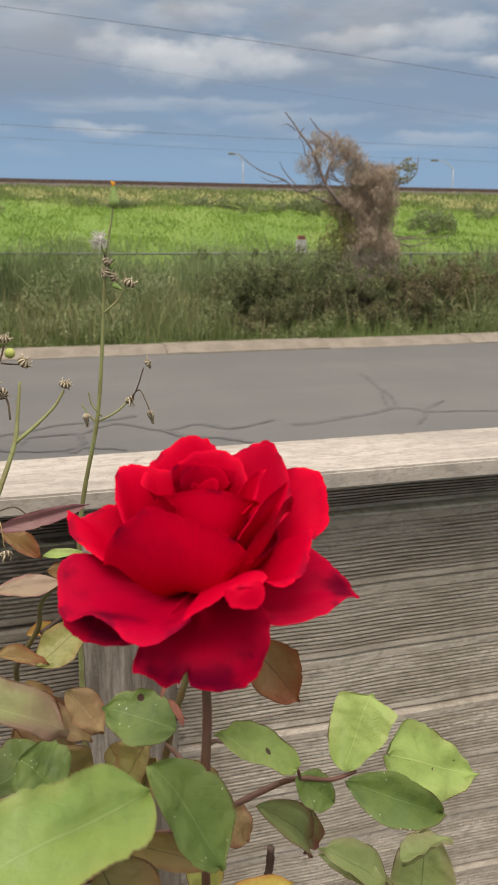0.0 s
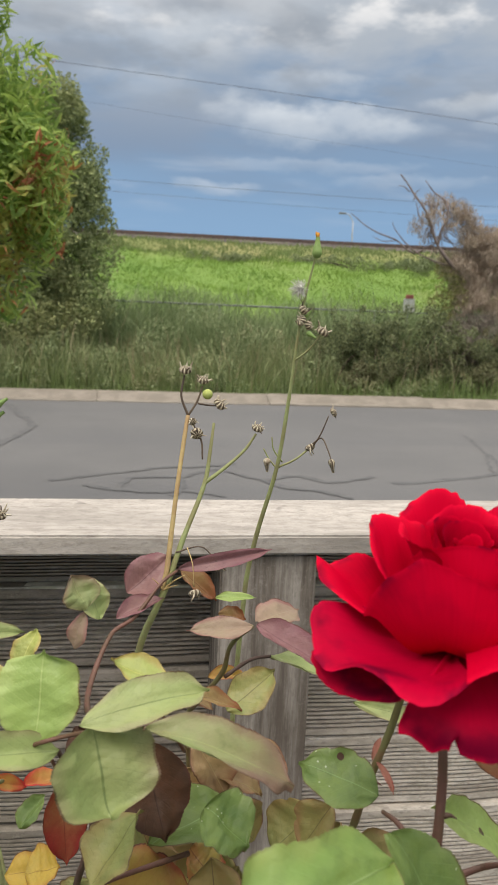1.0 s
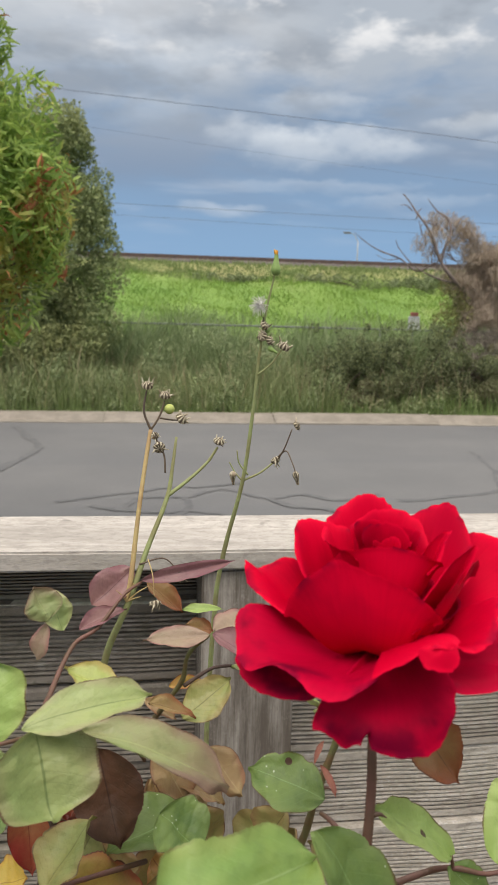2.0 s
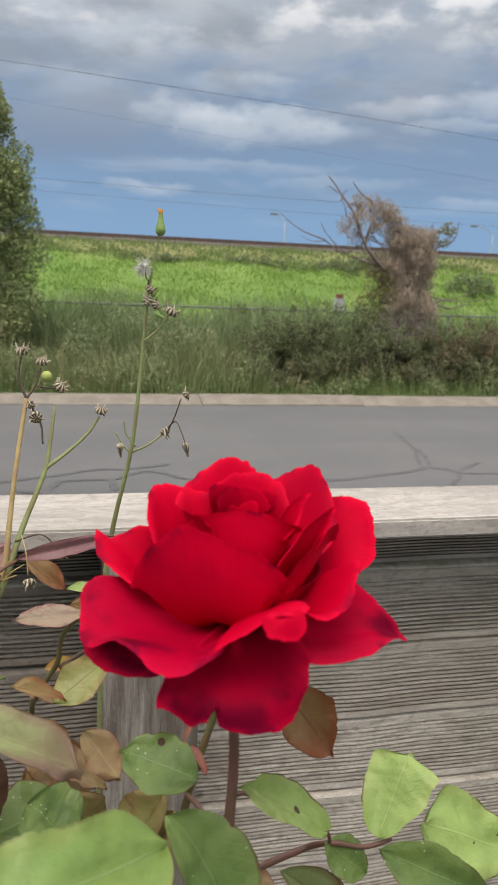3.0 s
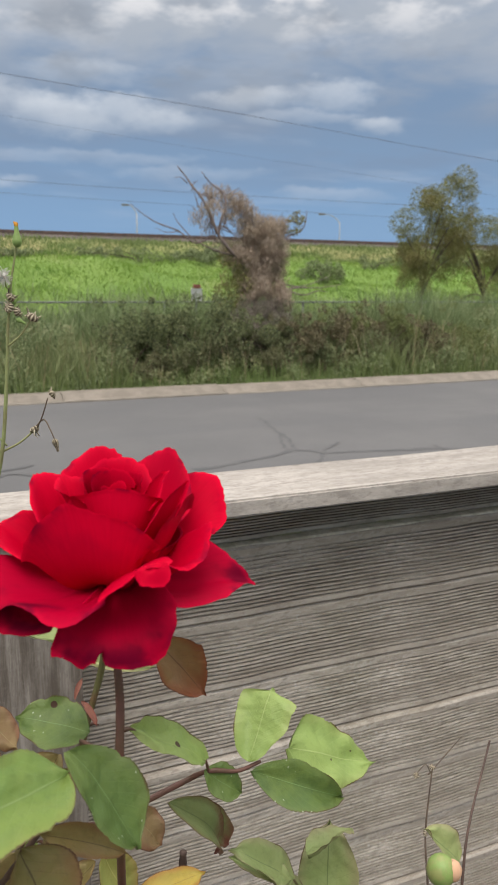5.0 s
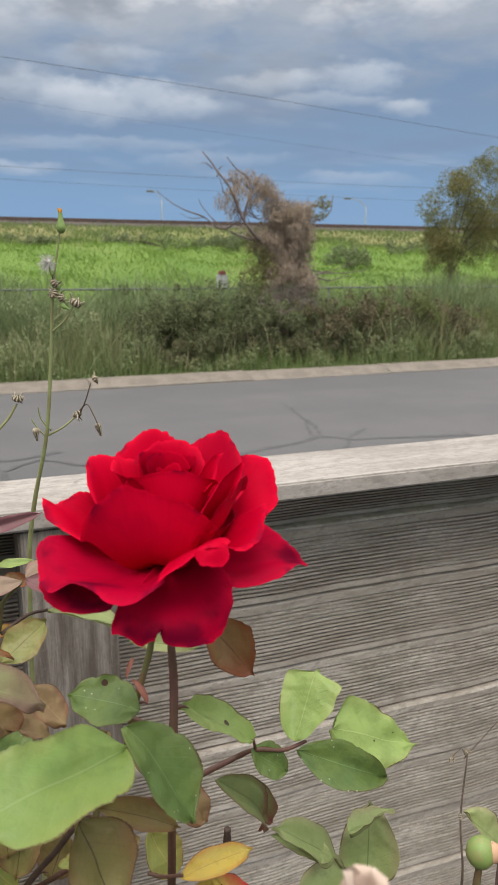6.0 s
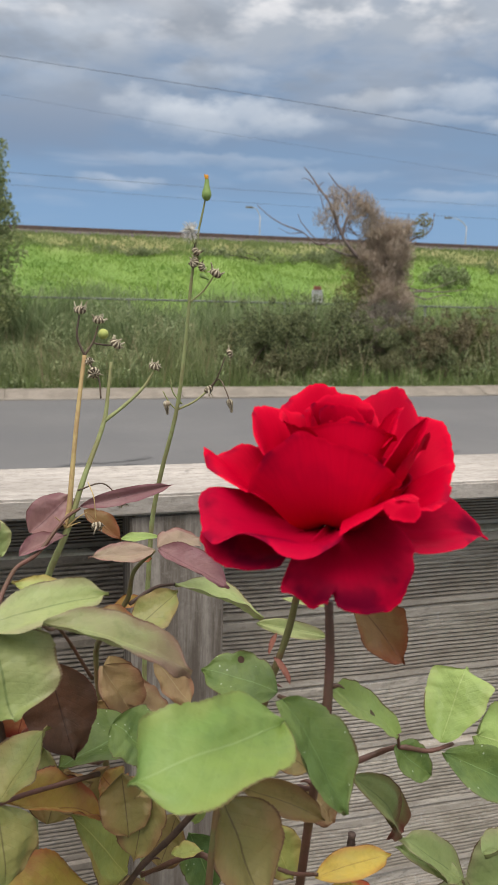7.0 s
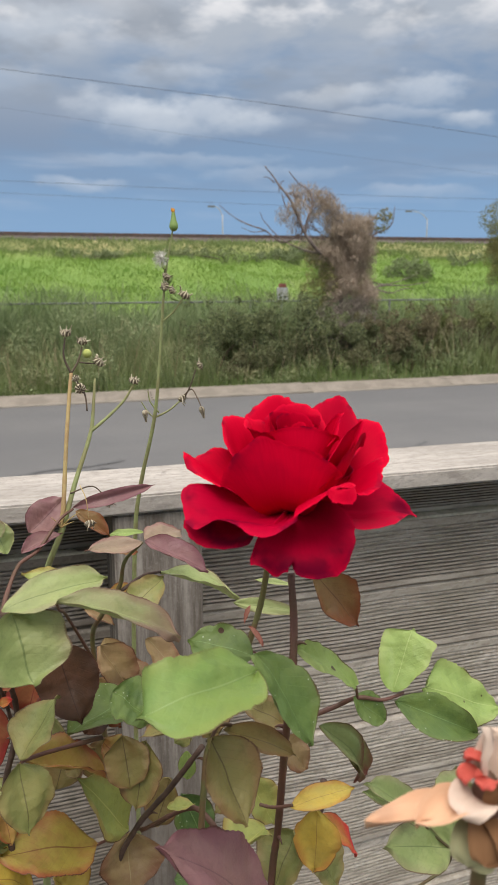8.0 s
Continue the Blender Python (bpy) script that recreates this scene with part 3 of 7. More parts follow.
def lumps(n, spots):
    """Points in a crown: around lump centres (x, y, z, radius), denser at their rims."""
    spots = np.array(spots, float)
    p = spots[:, 3] ** 2
    k = rng.choice(len(spots), n, p=p / p.sum())
    d = rng.normal(size=(n, 3))
    d /= np.linalg.norm(d, axis=1)[:, None]
    r = spots[k, 3] * rng.uniform(0.25, 1.0, n) ** 0.45
    return spots[k, :3] + d * r[:, None]


def crown_spots(n, cx, cy, cz, rx, ry, rz, r0, r1, lower=-1.0):
    out = []
    while len(out) < n:
        d = Vector(rng.normal(size=3)).normalized()
        if d.z < lower:
            continue
        k = rng.uniform(0.3, 1.0) ** 0.35
        out.append((cx + d.x * rx * k, cy + d.y * ry * k, cz + d.z * rz * k, rng.uniform(r0, r1)))
    return out


def limbs(base, top, spots, r, count):
    """Trunk and limbs that reach into the crown."""
    pieces = [tube([base, Vector(base).lerp(Vector(top), 0.35) + Vector((0.04, 0.02, 0)), Vector(base).lerp(Vector(top), 0.7) - Vector((0.03, 0, 0)), top], r, r * 0.55, 9, 6, 0.25)]
    for i in range(count):
        s = Vector(spots[i % len(spots)][:3])
        start = Vector(base).lerp(Vector(top), 0.78 + 0.22 * (i / count))
        mid = start.lerp(s, 0.5) + Vector((0, 0, 0.12 * (s - start).length))
        pieces.append(tube([start, mid, s], r * 0.45, r * 0.1, 6, 5, 0.2))
    return join(pieces)


GRASS_DRY = leafy("tall_grass", (0.13, 0.175, 0.07), (0.50, 0.51, 0.27), (0.28, 0.34, 0.14), scale=1.1)
# the darker third tint paints in the shading of the bank's humps
GRASS_LUSH = leafy("lush_grass", (0.22, 0.345, 0.07), (0.28, 0.40, 0.095), (0.13, 0.255, 0.05), scale=0.45)
GRASS_STRAW = leafy("straw_grass", (0.17, 0.235, 0.08), (0.24, 0.285, 0.115), (0.18, 0.265, 0.08), scale=0.3)
BROWN_SHRUB = leafy("browned_shrub_leaves", (0.07, 0.06, 0.035), (0.38, 0.33, 0.19), (0.20, 0.25, 0.10), scale=1.2)
CREST_SHRUB = leafy("grey_shrub_leaves", (0.15, 0.19, 0.09), (0.33, 0.37, 0.20), (0.25, 0.29, 0.14))
GRASS_GREY = leafy("grey_green_grass", (0.12, 0.175, 0.075), (0.41, 0.475, 0.24), (0.26, 0.31, 0.15), scale=0.6)
STALKS = leafy("straw_stalks", (0.30, 0.22, 0.13), (0.60, 0.52, 0.34), (0.30, 0.21, 0.13), scale=1.0)
BANK_SHRUB = leafy("bank_shrub_leaves", (0.13, 0.16, 0.06), (0.28, 0.30, 0.11), (0.21, 0.24, 0.08))
WEED_LEAVES = leafy("weed_leaves", (0.09, 0.135, 0.055), (0.54, 0.60, 0.32), (0.44, 0.38, 0.22), scale=1.4)
SHRUB = leafy("shrub_leaves", (0.05, 0.065, 0.03), (0.36, 0.40, 0.19), (0.24, 0.21, 0.12))
VINE = leafy("dead_vine", (0.24, 0.185, 0.14), (0.70, 0.57, 0.45), (0.43, 0.355, 0.27), see_through=0.2, scale=0.9)
# darker, greyer vine colour for its lowest part
LOW_VINE = leafy("grey_dead_vine", (0.11, 0.09, 0.075), (0.46, 0.39, 0.33), (0.20, 0.22, 0.12), see_through=0.1, scale=1.5)
OLIVE_TREE = leafy("olive_tree_leaves", (0.15, 0.15, 0.06), (0.36, 0.35, 0.13), (0.33, 0.26, 0.12), scale=0.9)
DARK_TREE = leafy("dark_tree_leaves", (0.14, 0.185, 0.075), (0.46, 0.50, 0.23), (0.37, 0.36, 0.16))
NEAR_TREE = leafy("verge_tree_leaves", (0.17, 0.28, 0.07), (0.66, 0.80, 0.23), (0.80, 0.60, 0.20), see_through=0.5, scale=3.4)
NEW_TIPS = leafy("new_shoots", (0.45, 0.15, 0.07), (0.60, 0.32, 0.12), (0.55, 0.16, 0.14), scale=3)


def strip(x0, x1, y0, y1, thin=None):
    def place(n):
        x, y = rng.uniform(x0, x1, n), rng.uniform(y0, y1, n)
        if thin is not None:
            keep = rng.uniform(size=n) < thin(x, y)
            x, y = x[keep], y[keep]
            m = n - len(x)
            if m:
                j = rng.integers(0, len(x), m)
                x, y = np.concatenate([x, x[j] + rng.normal(0, 0.2, m)]), np.concatenate([y, y[j] + rng.normal(0, 0.1, m)])
        return np.stack([x, y, ground_height(x, y) - 0.02], 1)
    return place


blades("verge_grass", 24000, strip(-6, 24, 11.1, 13.2, lambda x, y: np.where((x > 2.7) & (x < 7.2), 0.06, 1.0)), (0.35, 0.95), (0.006, 0.018), GRASS_DRY,
       "tall unmown green and straw grass beside the kerb", "grass", 0.8, 3)
blades("tall_verge_grass", 44000, strip(-6, 24, 12.6, 15.2), (1.1, 1.6), (0.008, 0.022), GRASS_GREY,
       "shoulder-high grey-green grass along the wire fence", "grass", 0.6, 3)
blades("low_verge_grass", 9000, strip(-6, 24, 10.93, 11.6), (0.06, 0.5), (0.006, 0.016), GRASS_STRAW, "short dry grass spilling over the kerb", "grass")
blades("straw_stalks", 2200, strip(-6, 24, 11.05, 13.6), (0.55, 1.25), (0.005, 0.012), STALKS, "pale dry straw stalks standing in the verge grass", "grass", 0.35, 3)
blades("bank_foot_grass", 52000, strip(-8, 34, 14.6, 23.2, lambda x, y: np.clip((22.4 - y + 0.8 * np.sin(x * 1.3)) / 3.0, 0.02, 1.0)), (0.2, 0.5), (0.010, 0.025), GRASS_GREY, "rough grey-green grass along the foot of the railway bank", "grass", 0.8)
blades("bank_grass", 110000, strip(-8, 38, 16.5, 28), (0.05, 0.2), (0.016, 0.04), GRASS_LUSH, "lush bright green grass on the railway bank", "grass", 1.0)
blades("crest_grass", 34000, strip(-8, 40, 27.3, 31.3), (0.08, 0.24), (0.02, 0.045), GRASS_STRAW, "yellowing grass along the top of the railway bank", "grass", 0.6)


def shrub(name, x, y, spots, n, size, mat, label, group="roadside shrubs"):
    t = thing(name, (x, y, float(ground_height(x, y))), label, "shrub", group)
    z = float(ground_height(x, y))
    rel = [(a - x, b - y, c - z, r) for a, b, c, r in spots]
    v, f = spray(lumps(n, rel), size, 0.5)
    part("foliage", mesh_of("foliage", v, f, mat, smooth=False), t)
    st = [tube([(0, 0, -0.05), (s[0] * 0.4, s[1] * 0.4, s[2] * 0.6), s[:3]], 0.022, 0.006, 5, 4) for s in rel[:7]]
    part("branchwork", mesh_of("branchwork", *join(st)[:2], BARK), t)
    return t


for sx, h, wide, paint in ((2.9, 0.95, 0.5, SHRUB), (3.5, 1.2, 0.55, SHRUB), (4.2, 1.25, 0.6, SHRUB), (4.9, 0.95, 0.6, SHRUB), (5.6, 0.8, 0.6, SHRUB), (6.2, 0.95, 0.6, BROWN_SHRUB), (6.9, 1.1, 0.55, BROWN_SHRUB),
                            (7.6, 1.1, 0.55, BANK_SHRUB), (8.4, 0.9, 0.5, BROWN_SHRUB), (9.4, 0.8, 0.5, BANK_SHRUB)):
    c = crown_spots(52, sx, 11.95, h * 0.44, wide * 1.35, 0.75, h * 0.56, 0.06, 0.2) + [(sx + rng.normal(0, wide), 11.75 + rng.normal(0, 0.3), h * rng.uniform(0.85, 1.15), rng.uniform(0.05, 0.1)) for k in range(16)]
    shrub("shrub", sx, 12.0, c, 12000, 0.038, paint, "browned tangled roadside shrub in tall grass" if paint is BROWN_SHRUB else "dark green tangled roadside shrub in tall grass")
for sx, sy, h, wide in ((13.2, 24.5, 1.0, 0.8), (7.4, 27.6, 0.6, 2.4), (9.6, 27.2, 0.45, 1.2), (16.6, 26.6, 0.6, 1.8), (11.6, 27.8, 0.5, 1.6), (2.2, 27.9, 0.35, 1.4), (20.6, 27.4, 0.5, 1.8)):
    z = float(ground_height(sx, sy))
    c = crown_spots(34, sx, sy, z + h * 0.2, wide * 1.2, 0.9, h * 0.4, 0.1, 0.24)
    shrub("bank_shrub", sx, sy, c, 3600, 0.07, CREST_SHRUB, "low grey-green shrub growing on the grassy bank", "bank shrubs")


def roadside_weeds():
    """Leafy weeds tangled through the tall grass."""
    spots = []
    for i in range(1100):
        x = rng.uniform(-5, 24)
        y = rng.uniform(11.4, 14.4)
        h = rng.uniform(0.1, 1.2) * (0.75 + 0.25 * math.sin(x * 1.9))
        if 2.8 < x < 8.8 and y > 11.6:
            continue
        spots.append((x, y, h, rng.uniform(0.1, 0.26)))
    for i in range(420):
        x = rng.uniform(-5, 24)
        r = rng.uniform(0.05, 0.16)
        spots.append((x, 11.0 + abs(rng.normal(0, 0.35)), r + abs(rng.normal(0, 0.22)) * (0.6 + 0.4 * math.sin(x * 3.1)), r))
    v, f = spray(lumps(170000, spots), 0.045, 0.35, upward=0.6)
    ob = new("roadside_weeds", mesh_of("roadside_weeds", v, f, WEED_LEAVES, smooth=False))
    tagged(ob, "leafy green weeds tangled through the tall grass", "weeds", kind="stuff")


roadside_weeds()


def tree(name, base, top, spots, n, size, mat, r, label, count=9, shape=0.42, extra=None, fork=None):
    t = thing(name, base, label, "tree")
    b = Vector(base)
    rel = [(s[0] - b.x, s[1] - b.y, s[2] - b.z, s[3]) for s in spots]
    v, f, u = limbs((0, 0, -0.1), Vector(top) - b, rel, r, count)
    part("trunk", mesh_of("trunk", v, f, BARK), t)
    if fork:
        part("fork", mesh_of("fork", *tube(fork, r * 0.42, r * 0.2, 7, 6, 0.2)[:2], BARK), t)
    v, f = spray(lumps(n, rel), size, shape)
    part("crown", mesh_of("crown", v, f, mat, smooth=False), t)
    if extra:
        m2, n2 = extra
        outer = np.array(lumps(n2 * 4, rel))
        far = np.linalg.norm(outer - np.array(rel)[:, :3].mean(0), axis=1)
        v, f = spray(outer[np.argsort(far)[-n2:]], size * 0.9, shape, upward=1.0)
        tagged(part("new_growth", mesh_of("new_growth", v, f, m2, smooth=False), t), "reddish young shoots", kind="stuff")
    return t


main, rng = rng, np.random.default_rng(5)
FILL = crown_spots(24, -1.42, 3.85, 2.72, 0.46, 0.45, 0.32, 0.16, 0.26) + crown_spots(26, -0.86, 3.85, 1.98, 0.3, 0.35, 0.34, 0.1, 0.2) + crown_spots(22, -0.95, 3.85, 2.48, 0.3, 0.3, 0.35, 0.1, 0.2)
rng = main
tree("verge_tree", (-1.15, 3.8, 0.07), (-1.11, 3.8, 1.75),
     crown_spots(26, -1.25, 3.85, 2.12, 0.6, 0.55, 0.44, 0.18, 0.3) + crown_spots(34, -1.47, 3.85, 2.85, 0.56, 0.55, 0.75, 0.1, 0.24) + crown_spots(10, -1.35, 3.8, 1.62, 0.5, 0.5, 0.12, 0.13, 0.22) + FILL, 38000, 0.095, NEAR_TREE, 0.033,
     "small verge tree with narrow green and yellow leaves and reddish tips", 12, 0.17, (NEW_TIPS, 2600), [(0.0, 0, 0.74), (0.08, 0, 0.82), (0.15, 0.02, 0.93), (0.17, 0, 1.08), (0.15, 0, 1.4)])
main, rng = rng, np.random.default_rng(11)
tree("dense_tree", (-3.2, 13.2, 0.05), (-3.1, 13.2, 1.6),
     crown_spots(110, -2.36, 13.2, 2.45, 1.75, 1.3, 1.75, 0.28, 0.45) + crown_spots(60, -2.75, 13.2, 3.72, 1.3, 1.2, 1.25, 0.28, 0.45) + crown_spots(26, -1.75, 13.2, 4.18, 0.5, 0.8, 0.6, 0.2, 0.36) + crown_spots(26, -1.35, 13.2, 3.32, 0.45, 0.8, 0.7, 0.2, 0.34) + crown_spots(40, -2.1, 13.0, 1.0, 1.45, 1.0, 0.75, 0.28, 0.42), 130000, 0.065, DARK_TREE, 0.12,
     "dense dark green tree with low branches beyond the road")
rng = main
tree("bank_tree", (12.95, 18.2, 0.05), (13.0, 18.2, 1.7), crown_spots(40, 13.2, 18.2, 3.0, 1.0, 0.9, 1.2, 0.22, 0.42) + crown_spots(26, 13.9, 18.2, 3.6, 0.9, 0.8, 1.1, 0.22, 0.4) + crown_spots(22, 12.75, 18.1, 2.1, 0.55, 0.6, 0.8, 0.16, 0.3), 34000, 0.06, OLIVE_TREE, 0.06,
     "airy olive-green tree with drooping sprays on a thin trunk", 12, 0.3)
tree("bank_tree", (15.6, 18.7, 0.05), (15.6, 18.7, 1.6), crown_spots(40, 15.3, 18.6, 2.3, 1.3, 1.0, 1.5, 0.28, 0.5) + crown_spots(20, 17.0, 18.6, 2.5, 1.2, 1.0, 1.6, 0.3, 0.5), 34000, 0.06, OLIVE_TREE, 0.08,
     "round olive-green tree with low reddish foliage", 10, 0.3)


def dead_tree():
    t = thing("dead_tree", (5.35, 13.0, 0.05), "leaning dead tree smothered in dry brown vines", "tree")
    pieces = [tube([(0.1, 0, -0.1), (0.22, 0, 0.8), (0.15, 0, 1.5), (-0.1, -0.15, 1.9), (-0.42, -0.25, 2.15), (-0.66, -0.25, 2.45), (-0.76, -0.22, 2.72), (-0.9, -0.2, 2.98), (-1.06, -0.12, 3.2), (-1.13, 0, 3.36), (-1.28, 0, 3.52)], 0.05, 0.008, 9, 6, 0.5),
              tube([(0.1, 0, 1.5), (0.35, 0.1, 2.1), (0.58, 0.05, 2.5), (0.78, 0, 2.68)], 0.04, 0.012, 7, 5, 0.3),
              tube([(-0.62, -0.25, 2.4), (-0.58, -0.25, 2.62), (-0.48, -0.2, 2.85), (-0.5, -0.15, 3.1), (-0.66, 0, 3.26), (-0.84, 0, 3.45)], 0.03, 0.006, 6, 6, 0.3),
              tube([(-0.62, 0.02, 2.4), (-0.95, 0, 2.25), (-1.26, 0.03, 2.45), (-1.62, 0, 2.56), (-1.85, 0.02, 2.68), (-2.1, 0, 2.86)], 0.02, 0.005, 5, 5, 0.35),
              tube([(-1.26, 0.03, 2.45), (-1.5, 0, 2.42), (-1.7, 0, 2.5)], 0.01, 0.003, 4, 4, 0.3),
              tube([(0.6, 0, 1.5), (0.9, -0.05, 1.42), (1.2, 0, 1.36), (1.5, 0, 1.44), (1.7, 0, 1.42)], 0.02, 0.005, 5, 5, 0.3),
              tube([(-0.3, -0.2, 2.05), (-0.62, -0.2, 2.12), (-1.0, -0.1, 2.3), (-1.3, 0, 2.62), (-1.36, 0, 2.75)], 0.018, 0.004, 5, 5, 0.35),
              tube([(0.62, -0.1, 2.25), (0.82, -0.05, 2.42), (1.05, 0, 2.5), (1.18, 0, 2.62), (1.22, 0, 2.9)], 0.022, 0.006, 5, 5, 0.35),
              tube([(0.7, -0.1, 2.35), (0.72, -0.1, 2.6), (0.82, -0.05, 2.74)], 0.018, 0.006, 5, 5, 0.3),
              tube([(0.5, -0.2, 1.62), (0.95, -0.15, 1.52), (1.4, -0.1, 1.6), (1.75, 0, 1.72)], 0.016, 0.004, 5, 5, 0.35),
              tube([(0.5, -0.3, 1.45), (1.0, -0.2, 1.5), (1.5, -0.1, 1.5), (2.0, 0, 1.56)], 0.022, 0.005, 5, 5, 0.35)]
    # bare twigs arching through the thin head of the vine
    for i in range(34):
        a = rng.uniform(0, 2 * math.pi)
        c = Vector((-0.55 + 0.22 * math.cos(a), rng.normal(0, 0.13), 2.8 + 0.25 * math.sin(a)))
        d = Vector((math.cos(a + 0.8), rng.normal(0, 0.3), math.sin(a + 0.8))) * rng.uniform(0.18, 0.42)
        e = Vector((rng.normal(0, 0.1), 0, rng.normal(0, 0.1)))
        pieces.append(tube([c, c + d * 0.5 + e, c + d + e * 0.3], 0.011, 0.003, 4, 4, 0.3))
    for x0, z0, x1, z1 in ((-0.9, 2.85, -0.98, 3.1), (-1.02, 3.12, -0.92, 3.3), (-1.1, 3.25, -1.32, 3.33), (-0.3, 3.0, -0.14, 3.22), (0.74, 2.6, 0.72, 2.85), (0.78, 2.66, 1.0, 2.66), (1.0, 2.66, 1.08, 2.9), (0.72, 2.45, 0.98, 2.42), (0.95, 2.68, 1.15, 2.6)):
        pieces.append(tube([(x0, 0, z0), ((x0 + x1) / 2, 0.03, (z0 + z1) / 2 + 0.05), (x1, 0, z1)], 0.013, 0.004, 4, 4, 0.3))
    v, f, u = join(pieces)
    part("branchwork", mesh_of("branchwork", v, f, DEADWOOD), t)
    # the vine hangs over it in one leaning mass: a thin round head, a thick body, a ragged skirt
    edge = [(-0.98, 2.72), (-0.85, 3.05), (-0.5, 3.22), (-0.18, 3.1), (0.02, 2.85), (0.3, 2.66), (0.6, 2.72), (0.8, 2.66), (0.74, 2.2), (0.66, 1.7), (0.55, 1.2), (0.5, 0.7), (0.45, 0.35), (-0.75, 0.35), (-0.62, 0.9), (-0.2, 1.3), (-0.12, 1.7), (-0.3, 2.05), (-0.62, 2.25), (-0.9, 2.45)]
    spots = []
    while len(spots) < 620:
        x, z = rng.uniform(-1.0, 1.0), rng.uniform(0.35, 3.25)
        inside = False
        for (xa, za), (xb, zb) in zip(edge, edge[1:] + edge[:1]):
            if (za > z) != (zb > z) and x < xa + (z - za) * (xb - xa) / (zb - za):
                inside = not inside
        thin = 1.0
        if x < -0.1 and z > 2.2:
            thin = 0.05 if math.hypot(x + 0.6, z - 2.5) < 0.25 else 0.5 if x > -0.45 and z > 2.7 else 0.2
        elif z < 1.2:
            thin = 0.7
        if inside and rng.uniform() < thin:
            spots.append((x, rng.normal(0, 0.17) - 0.75 * max(0.0, min(1.0, (1.7 - z) / 0.8)), z, rng.uniform(0.06, 0.17)))
    v, f = spray(lumps(36000, [q for q in spots if q[2] > 1.25]), 0.10, 0.07, upward=-2.2)
    part("dry_vine", mesh_of("dry_vine", v, f, VINE, smooth=False), t, "tangled dry brown vine")
    v, f = spray(lumps(15000, [q for q in spots if q[2] <= 1.25]), 0.09, 0.06, upward=-1.2)
    part("low_vine", mesh_of("low_vine", v, f, LOW_VINE, smooth=False), t, "grey dead vine at the foot of the tree")
    v, f = spray(lumps(1500, [(0.95, 0, 2.62, 0.2), (1.05, 0, 2.75, 0.14), (-0.3, -0.2, 1.75, 0.28), (-0.42, -0.2, 1.35, 0.3), (-0.2, -0.25, 1.5, 0.3), (-0.45, -0.1, 2.0, 0.16)]), 0.06, 0.4)
    tagged(part("green_growth", mesh_of("green_growth", v, f, OLIVE_TREE, smooth=False), t), "a few green leafy shoots", kind="stuff")


dead_tree()


def wire_fence():
    t = thing("wire_fence", (0, 14.3, 0), "low grey wire fence with a top rail behind the grass", "fence")
    part("top_rail", mesh_of("top_rail", *tube([(-12, 0, 1.27), (5, 0, 1.25), (30, 0, 1.18)], 0.018, 0.018, 6, 4)[:2], STEEL), t)
    for z in (0.35, 0.8):
        part("wire", mesh_of("wire", *tube([(-12, 0, z), (30, 0, z)], 0.004, 0.004, 4, 2)[:2], STEEL), t)
    post = mesh_of("fence_post", *tube([(0, 0, -0.2), (0, 0, 1.25)], 0.025, 0.025, 7, 2)[:2], STEEL)
    for i in range(14):
        part("fence_post", post, t).location = (-10.79 + i * 3.0, 0.03, 0)


wire_fence()


def marker_sign():
    t = thing("marker_sign", (4.68, 13.8, 0.06), "small white trackside sign with a red top on a post", "sign")
    white = two_tone("sign_white", (0.8, 0.8, 0.8), (0.7, 0.7, 0.7), 8, 0.5, bump_by=0)
    red = two_tone("sign_red", (0.45, 0.12, 0.12), (0.38, 0.1, 0.1), 8, 0.5, bump_by=0)
    part("post", mesh_of("post", *tube([(0, 0.03, -0.1), (0, 0.03, 1.5)], 0.025, 0.025, 7, 2)[:2], STEEL), t)
    part_bm("plate", box_bm(-0.11, 0.11, -0.02, 0.0, 1.22, 1.46, 0.006), white, t)
    part_bm("red_band", box_bm(-0.07, 0.07, -0.03, 0.01, 1.462, 1.53, 0.006), red, t, "red top plate")


marker_sign()


def railway():
    t = thing("railway_track", (0, 0, 3.25), "distant railway track of rusty rails on dark ballast", "railway", kind="structure")
    prof = [(31.0, -0.1), (32.0, 0.22), (35.5, 0.22), (36.6, -0.1)]
    verts = [(x, y, z) for x in (-60, 120) for y, z in prof]
    faces = [(i, i + 1, i + 5, i + 4) for i in range(3)]
    part("ballast_bed", mesh_of("ballast_bed", verts, faces, BALLAST, smooth=False), t)
    for y in (32.9, 34.34):
        part_bm("rail", box_bm(-60, 120, y - 0.035, y + 0.035, 0.27, 0.42, 0.01), RUSTY, t)
    me = bpy.data.meshes.new("sleeper")
    bm = box_bm(-0.12, 0.12, 32.3, 34.95, 0.19, 0.29)
    bm.to_mesh(me)
    bm.free()
    me.materials.append(RUSTY)
    for i in range(90):
        part("sleeper", me, t).location = (-8 + i * 0.6, 0, 0)


railway()


PALE_STEEL = two_tone("pale_steel", (0.5, 0.52, 0.55), (0.42, 0.44, 0.47), 5, 0.5, bump_by=0)


